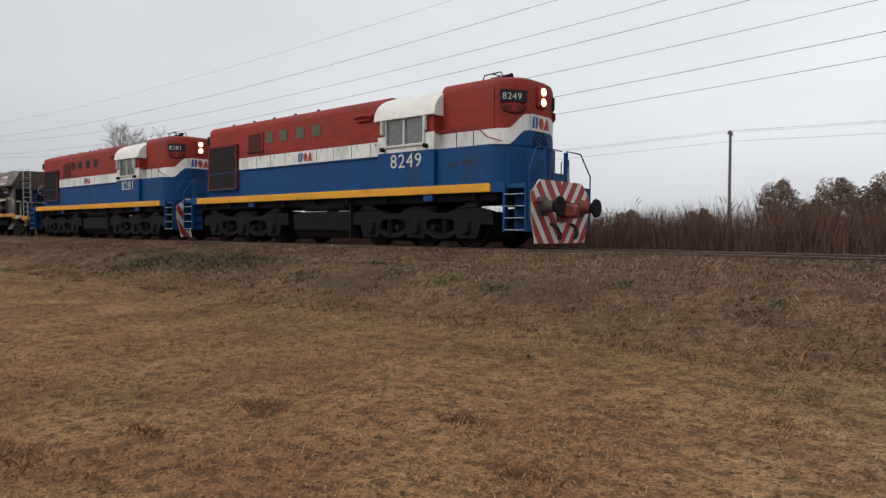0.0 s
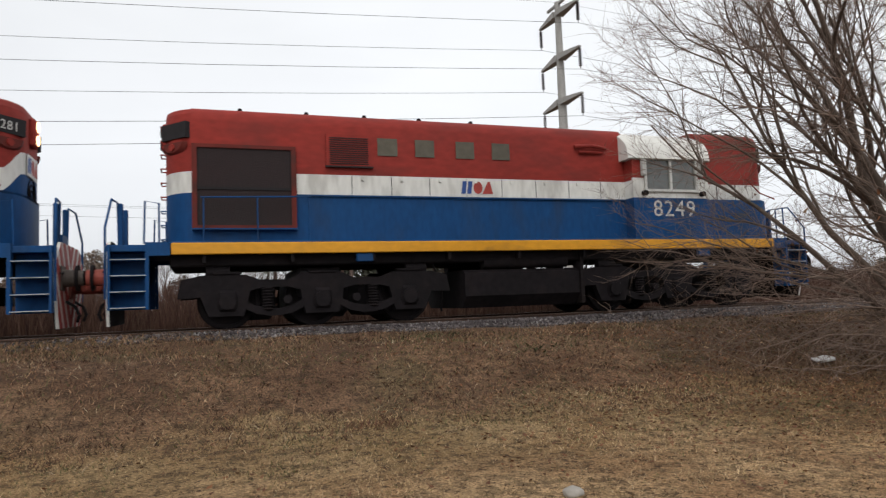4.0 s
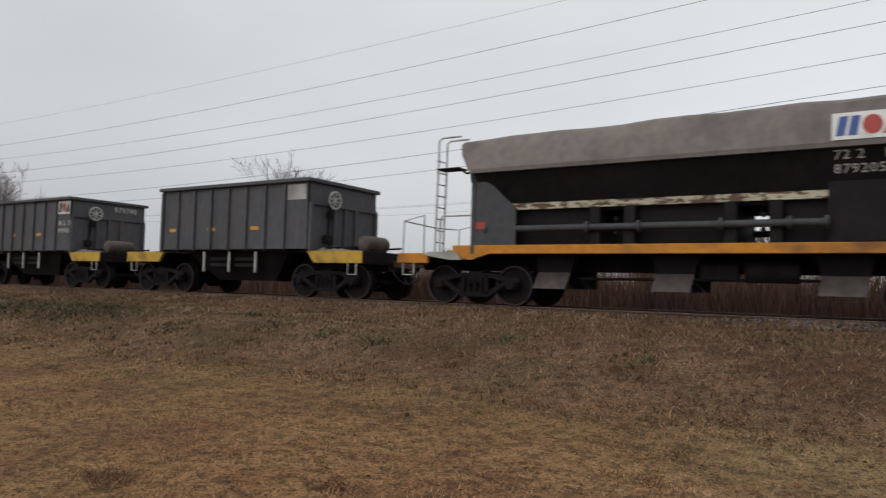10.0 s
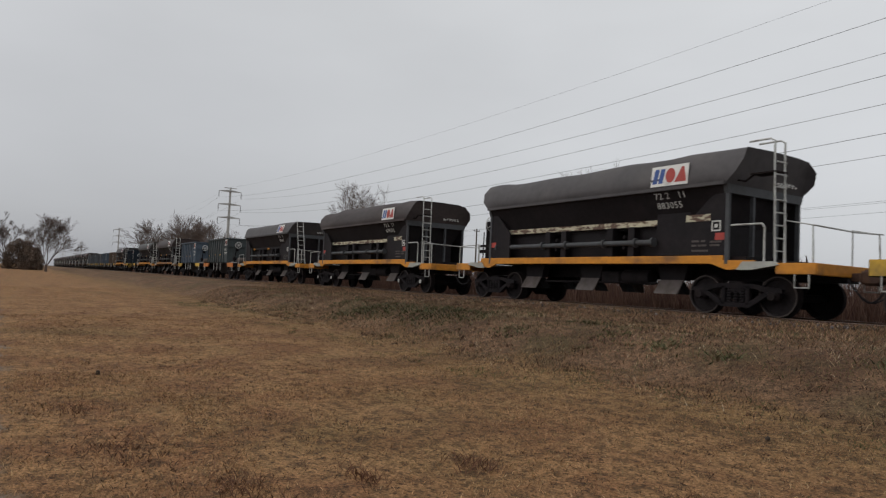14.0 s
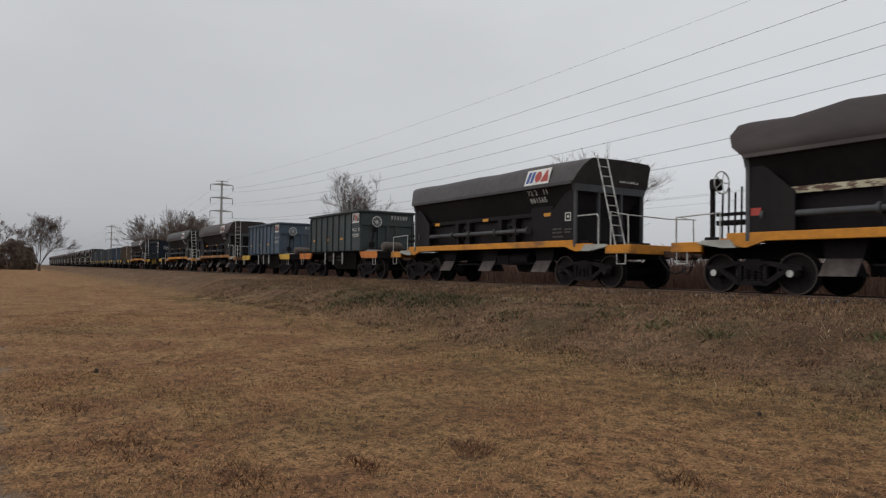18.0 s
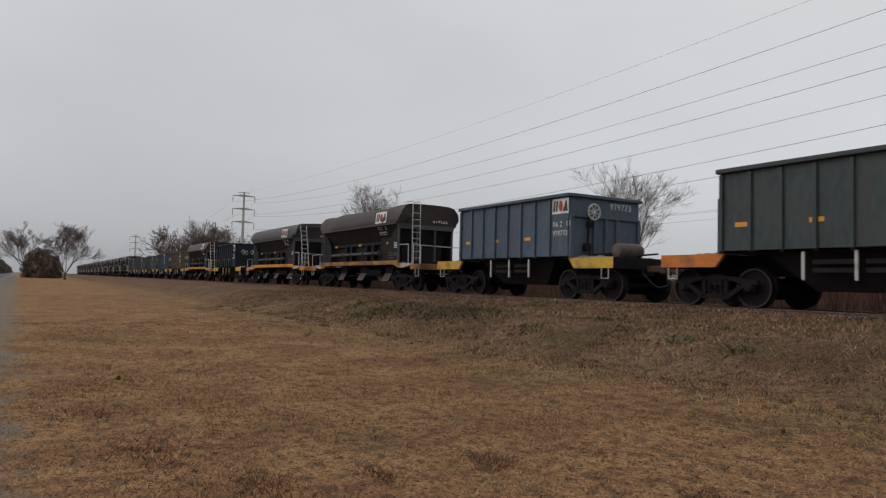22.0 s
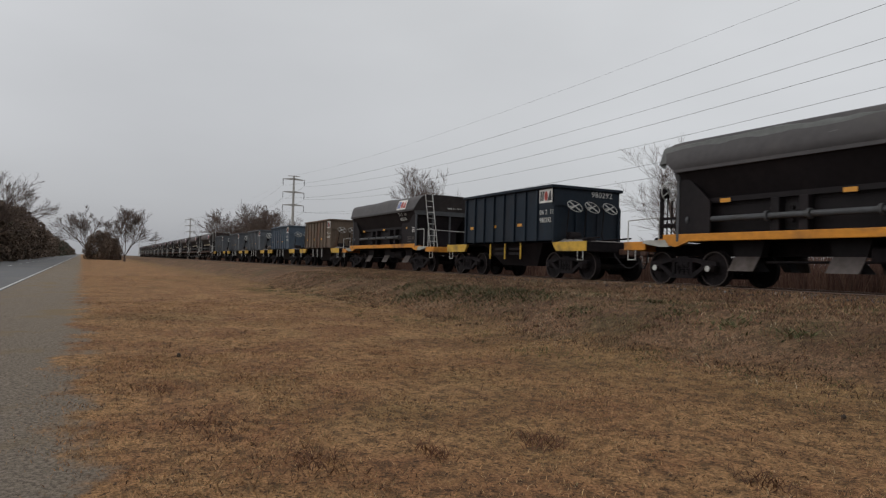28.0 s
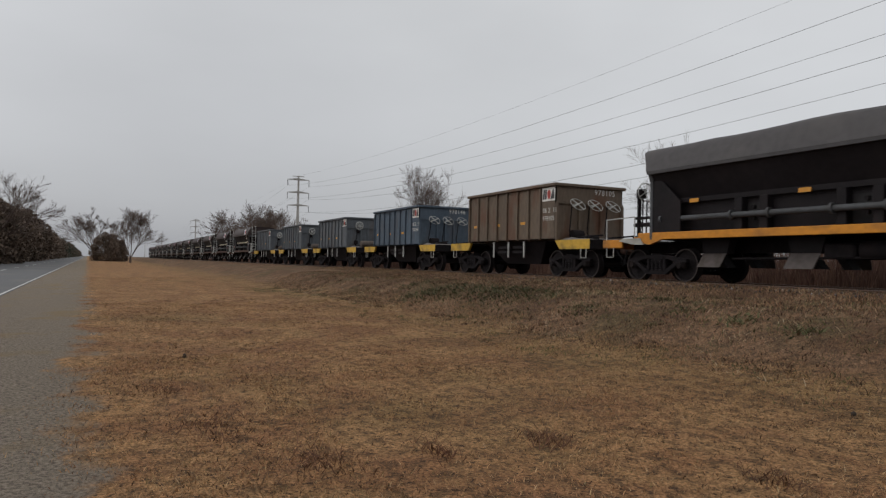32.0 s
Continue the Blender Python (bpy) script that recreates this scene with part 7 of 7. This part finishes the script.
def leaf_cloud(rs, blobs, n, size, feather=1.08):
    """Small leaf clumps spread over a set of ellipsoids, leaving gaps."""
    w = np.array([b[3] * b[4] for b in blobs], float)
    pick = rs.choice(len(blobs), n, p=w / w.sum())
    c = np.array([b[:3] for b in blobs])[pick]
    r = np.array([(b[3], b[3], b[4]) for b in blobs])[pick]
    d = rs.normal(size=(n, 3))
    d /= np.linalg.norm(d, axis=1)[:, None]
    p = c + d * r * (rs.uniform(0.55, feather, n) ** 0.6)[:, None]
    a, b = rs.normal(size=(n, 3)), rs.normal(size=(n, 3))
    a *= (size * rs.uniform(0.5, 1.3, n) / np.linalg.norm(a, axis=1))[:, None]
    b *= (size * rs.uniform(0.5, 1.3, n) / np.linalg.norm(b, axis=1))[:, None]
    v = np.stack([p - a, p + b, p + a, p - b * 0.6], 1).reshape(-1, 3)
    q = np.arange(n * 4).reshape(-1, 4)
    return v, q


def leafy_tree(label, x, y, height, wide, seed, material, low=0.15, n=2600, size=0.35, name="evergreen_tree", peaked=False, feather=1.08):
    rng, rs = random.Random(seed), np.random.RandomState(seed)
    z = ground_z(x, y) - 0.1
    T = thing(name, label, "tree", "leafy trees", (x, y, z))
    segs = [((0, 0, 0), (0, 0, height * 0.55), height * 0.03, height * 0.018, 4)]
    blobs = []
    m = 46
    for k in range(m):
        u = ((k * 7 % m) + 0.5) / m
        rad = wide / 2 * ((1 - u * 0.85) if peaked else (1 - u ** 2.2) ** 0.5 * (0.86 + 0.14 * math.sin(min(1.0, u * 3) * 1.57)))
        zz = height * (low + (0.91 - low) * u)
        a = 2.4 * k + rng.uniform(-0.4, 0.4)
        off = rad * rng.uniform(0.45, 0.78)
        size_b = min(rad, height * 0.3) * rng.uniform(0.26, 0.40) + wide * 0.03
        b = (off * math.cos(a), off * math.sin(a), min(zz, height - size_b), size_b, size_b * rng.uniform(0.8, 1.1))
        blobs.append(b)
        segs.append(((0, 0, zz * 0.6), b[:3], height * 0.009, height * 0.004, 3))
    blobs.append((0, 0, height * 0.45, wide * 0.34, height * 0.38))
    part("trunk", tube_mesh("trunk", segs, 6, M_FARBARK), M_FARBARK, T)
    v, q = leaf_cloud(rs, blobs, n, size, feather)
    part("crown", mesh_arrays("crown", v, q, material), material, T, "uneven crown of small leaf clumps")
    return T


def palm(label, x, y, height, seed, frond=1.9, skirt=True):
    rng = random.Random(seed)
    z = ground_z(x, y) - 0.1
    T = thing("palm_tree", label, "palm tree", "palm trees", (x, y, z))
    part("trunk", Shape().cyl((0, 0, 0), (0, 0, height), 0.28, 0.18, n=9), M_FARBARK, T, smooth=True)
    for k in range(30):
        a, e = rng.uniform(0, 6.28), rng.uniform(-0.9, 1.3)
        s = Shape()
        d = Vector((math.cos(a), math.sin(a), 0))
        side = Vector((-d.y, d.x, 0))
        pts = []
        for i in range(6):
            u = i / 5
            pts.append(Vector((0, 0, height)) + d * frond * u * math.cos(e * 0.8) + Vector((0, 0, frond * (math.sin(e) * u - 0.55 * u * u))))
        for i in range(5):
            w = 0.30 * frond * math.sin(math.pi * (i + 0.7) / 6)
            for sg in (-1, 1):
                for j in range(3):
                    q = pts[i].lerp(pts[i + 1], j / 3)
                    s.add([q, pts[i].lerp(pts[i + 1], (j + 0.75) / 3), q + side * sg * w + (pts[i + 1] - pts[i]) * 0.7 - Vector((0, 0, 0.25 * w))], [(0, 1, 2)])
        part("frond", s, M_DARKLEAF, T)
    return T


def make_background():
    leafy_tree("broad dark evergreen tree behind the field", 27.4, 80, 13.9, 17.5, 5, M_DARKLEAF, low=0.04, n=34000, size=0.20, feather=1.15)
    leafy_tree("dark bushy evergreen beside the big tree", 20.4, 84, 10.4, 8.6, 6, M_DARKLEAF, low=0.05, n=7000, size=0.26)
    leafy_tree("dark upright evergreen near the palms", 13.4, 80, 12.0, 6.4, 7, M_DARKLEAF, low=0.05, n=8000, size=0.26, peaked=True)
    palm("tall fan palm standing against the sky", 17.8, 80, 13.3, 1, 1.7)
    palm("short spreading palm in front of an evergreen", 9.2, 82, 6.6, 2, 2.4)
    leafy_tree("rounded twiggy tree beyond the field", -37.5, 140, 12.3, 9.0, 8, M_TWIGHAZE, low=0.25, n=7000, size=0.2, name="twiggy_tree", feather=1.35)
    leafy_tree("rounded twiggy tree beyond the field", -27.5, 140, 12.0, 11, 31, M_TWIGHAZE, low=0.2, n=8000, size=0.2, name="twiggy_tree", feather=1.4)
    leafy_tree("broad twiggy tree beyond the field", -18.0, 140, 13.0, 14, 32, M_TWIGHAZE, low=0.1, n=11000, size=0.2, name="twiggy_tree", feather=1.35)
    leafy_tree("dull brown scrub trees in the distance", -14.0, 146, 9.5, 9.0, 33, M_HAZELEAF, low=0.05, n=1800, size=0.5, name="scrub_tree")
    leafy_tree("dull brown scrub trees in the distance", -22.0, 146, 9.0, 10.0, 34, M_HAZELEAF, low=0.05, n=1800, size=0.5, name="scrub_tree")
    bare_tree("bare tree beyond the field", -5.6, 140, 11.2, 8, 35, 1.3)
    bare_tree("bare tree beyond the field", 10.2, 140, 11.2, 8, 36, 1.3)
    for k, (az, d, h, w) in enumerate(((-9.0, 150, 12.0, 9), (-12.6, 160, 9.0, 9), (-1.0, 190, 10.0, 12), (2.5, 200, 10.5, 12), (24.8, 200, 12.5, 12), (26.3, 205, 10, 12), (28.5, 200, 11, 14), (31.3, 200, 11.5, 12), (34, 210, 10.5, 14), (37, 200, 11, 13),
                                        (41, 200, 11.0, 14), (-20.5, 210, 8.5, 14), (-26, 220, 8.5, 14), (-31, 230, 9.0, 14), (47, 200, 10.0, 14), (53, 200, 10, 14))):
        a = math.radians(az)
        leafy_tree("low dark trees on the horizon", d * math.sin(a), d * math.cos(a), h * (0.80 if az > 20 else 1.0), w, 60 + k, M_DARKLEAF if k % 2 and az > 20 else M_HAZELEAF, low=0.03, n=2600, size=0.34, name="distant_tree")
    bare_tree("slim bare tree behind the railway", -43.7, 45, 10.0, 1.6, 41, 0.9, levels=3, kids=(6, 8), trunk=0.14)
    bare_tree("slim bare tree behind the railway", -101.0, 45, 13.4, 2.0, 42, 1.0, kids=(6, 8), trunk=0.14)
    for k, (x, y, h, w) in enumerate(((-271, 42, 17.5, 15), (-232, 44, 15.5, 14), (-212, 42, 16.2, 14), (-250, 50, 14.5, 15), (-196, 46, 13.5, 12), (-300, 46, 14, 14))):
        bare_tree("tall bare tree beside the line in the distance", x, y, h, w, 50 + k, 1.5)
    for k in range(9):
        leafy_tree("dull brown thicket behind the railway", -190 - k * 15, 50 + (k % 3) * 4, 8.5 + (k % 2) * 2.5, 12.0, 80 + k, M_HAZELEAF, low=0.05, n=1100, size=0.55, name="scrub_tree")
    for k, (x, y, h, w) in enumerate(((-216, 45, 16.5, 12), (-230, 47, 15.0, 13), (-246, 46, 14.0, 12), (-268, 44, 16.0, 11))):
        leafy_tree("tall brown twiggy tree behind the railway", x, y, h, w, 170 + k, M_TWIGHAZE, low=0.3, n=9000, size=0.13, name="twiggy_tree", feather=1.45)
    # along the lawn far down the line
    bare_tree("small bare tree with a short trunk on the lawn", -150, 4.0, 8.4, 4.6, 43, 1.2, kids=(7, 9), trunk=0.12)
    for k, (dy, h, w) in enumerate(((-0.4, 7.2, 8.6), (1.8, 5.6, 6.4))):
        leafy_tree("dense twiggy brown shrub at the lawn's end", -182 - 2 * k, dy, h, w, 44 + 50 * k, M_TWIGHAZE, low=0.02, n=15000, size=0.14, name="dense_shrub", feather=1.3)
    bare_tree("leaning bare tree behind a dense shrub", -186, -2.2, 11.4, 12, 45, 1.3, lean=(-0.05, -0.35), kids=(6, 7))
    # trees beyond the road
    rng = random.Random(5)
    x = -74.0
    k = 0
    while x > -1300:
        leafy_tree("dark roadside tree with a dense crown", x, road_edge(x) - 9.5 - rng.uniform(0, 3), rng.uniform(8.8, 11.2), rng.uniform(10, 13), 100 + k, M_HAZELEAF if k % 5 else M_DARKLEAF, low=0.02, n=6500 if x > -150 else 3200 if x > -260 else 1200, size=0.3 if x > -150 else 0.42, name="roadside_tree")
        x -= rng.uniform(7.5, 10.5) * (1 if x > -260 else 1.6 if x > -620 else 3.0)
        k += 1
    bare_tree("flat-topped bare tree leaning over the road", -106, road_edge(-106) - 10.6, 11.0, 12, 46, 1.4, lean=(0.0, 0.75), kids=(6, 8))
    for k in range(4):
        xx = -130 - k * 14
        tagged(part("roadside_post", Shape().box(xx - 0.15, xx + 0.15, road_edge(xx) - 8.3, road_edge(xx) - 8.1, -0.1, 0.75, 0.03), M_WHITE, None), "short white-painted roadside post", "post", "roadside posts")


make_background()


# ---- small things on the ground ----
def make_weeds():
    rs = np.random.RandomState(12)
    spots = [(-14.5, 8.35, 1.3, 260), (-15.9, 7.9, 0.9, 150), (-13.2, 8.5, 0.9, 170), (-16.9, 7.6, 0.7, 90), (-12.3, 8.7, 0.5, 60), (-10.3, 8.1, 0.45, 70), (-9.35, 9.2, 0.40, 50), (-6.65, 8.05, 0.26, 55), (-5.55, 7.9, 0.22, 40),
             (-8.0, 8.4, 0.30, 40), (-3.6, 8.3, 0.22, 28), (-1.85, 7.9, 0.2, 30), (5.2, 8.4, 0.28, 40), (-11.2, 9.4, 0.4, 50), (4.2, 10.2, 0.5, 80), (-18.6, 8.2, 0.6, 60)]
    for x, y, r, n in spots:
        n = int(n * (4.0 if r > 0.55 else 1.6))
        px, py = x + rs.normal(0, r * 0.7, n), y + rs.normal(0, r * 0.42, n)
        z = np.array([ground_z(a, b) for a, b in zip(px, py)])
        v, t = blades(rs, np.stack([px - x, py - y, z], 1), rs.uniform(0.02, 0.085, n), rs.uniform(0.015, 0.04, n), 1.4)
        ob = new("weed_clump", mesh_arrays("weed_clump", v, t, M_GREENLEAF))
        ob.location = (x, y, 0)
        tagged(ob, "low clump of green broad-leaved weeds on the bank", "weeds", "weed clumps", kind="stuff")
    for x, y, r, h, n in ((-1.4, 2.1, 0.13, 0.12, 40), (-2.2, 1.7, 0.10, 0.11, 36), (-0.4, 2.4, 0.12, 0.11, 36), (-3.8, 2.75, 0.16, 0.16, 42), (-5.1, 0.66, 0.28, 0.10, 60), (-3.87, 1.14, 0.22, 0.12, 54), (-3.8, 1.9, 0.13, 0.15, 34), (-6.6, 0.45, 0.22, 0.09, 44), (-2.5, 3.5, 0.14, 0.13, 32), (-1.6, 2.9, 0.12, 0.12, 26), (-0.9, 4.9, 0.2, 0.10, 36), (1.2, 4.4, 0.14, 0.10, 26), (2.4, 6.6, 0.2, 0.15, 40)):
        n = n * 3
        px, py = x + rs.normal(0, r * 0.8, n), y + rs.normal(0, r * 0.5, n)
        z = np.array([ground_z(a, b) for a, b in zip(px, py)])
        v, t = blades(rs, np.stack([px - x, py - y, z], 1), rs.uniform(0.2, 0.62, n) * h, rs.uniform(0.005, 0.010, n), 1.2)
        ob = new("dry_tuft", mesh_arrays("dry_tuft", v, t, M_TUFT))
        ob.location = (x, y, 0)
        tagged(ob, "dark dry tuft standing above the short lawn", "grass tuft", "dry tufts", kind="stuff")


M_TUFT = leafy("dark_dry_stalks", [(0.0, (0.13, 0.06, 0.033)), (0.7, (0.08, 0.038, 0.022)), (1.0, (0.19, 0.10, 0.056))])
make_weeds()


def lump(name, label, category, x, y, sx, sy, sz, material, seed, up=0.0):
    bm = bmesh.new()
    bmesh.ops.create_icosphere(bm, subdivisions=3, radius=1.0)
    for v in bm.verts:
        n = noise.noise(v.co * 1.6 + Vector((seed, 0, 0)))
        v.co = Vector((v.co.x * sx, v.co.y * sy, v.co.z * sz)) * (1 + 0.18 * n)
    me = bpy.data.meshes.new(name)
    bm.to_mesh(me)
    bm.free()
    me.shade_smooth()
    me.materials.append(material)
    ob = new(name, me)
    ob.location = (x, y, ground_z(x, y) + sz * 0.45 + up)
    return tagged(ob, label, category)


M_PALESTONE = mat("pale_stone", (0.30, 0.275, 0.24), 0.85, vary=0.15, grain=12, bump=0.3)
M_CLOD = mat("dark_clod", (0.035, 0.025, 0.018), 0.95, vary=0.3, grain=20, bump=0.5)
M_LITTER = mat("white_plastic", (0.6, 0.6, 0.6), 0.5, vary=0.1, bump=0.2)
lump("flat_stone", "pale flat rounded stone lying in the lawn", "stone", 3.10, 4.02, 0.07, 0.06, 0.04, M_PALESTONE, 1)
lump("dark_clod", "small dark clod of earth on the lawn", "clod", -8.8, 0.81, 0.03, 0.025, 0.04, M_CLOD, 2)
lump("plastic_scrap", "crumpled white plastic scrap under the bare tree", "litter", 8.9, 7.25, 0.20, 0.10, 0.045, M_LITTER, 3, 0.02)
lump("lawn_clod", "small dark clod of earth on the lawn", "clod", -3.4, 5.6, 0.02, 0.02, 0.022, M_CLOD, 4)


# ---- movement ----
def motions():
    for v in TRAIN:
        u = v.location.x
        walk(v, [(t, pose(u + d, TRACK_Y, RAIL_Z)) for t, d in ROLLED])
    ts, ds = [t for t, d in ROLLED], [d for t, d in ROLLED]
    fine = [(k / 10, float(np.interp(k / 10, ts, ds))) for k in range(321)]
    for v in TRAIN[:20]:
        for w in [c for c in v.children if c.name.startswith("wheelset")]:
            x, r = w.location.x, w.location.z
            walk(w, [(t, pose(x, 0, r, 0, math.degrees(d / r), 0)) for t, d in fine])


motions()
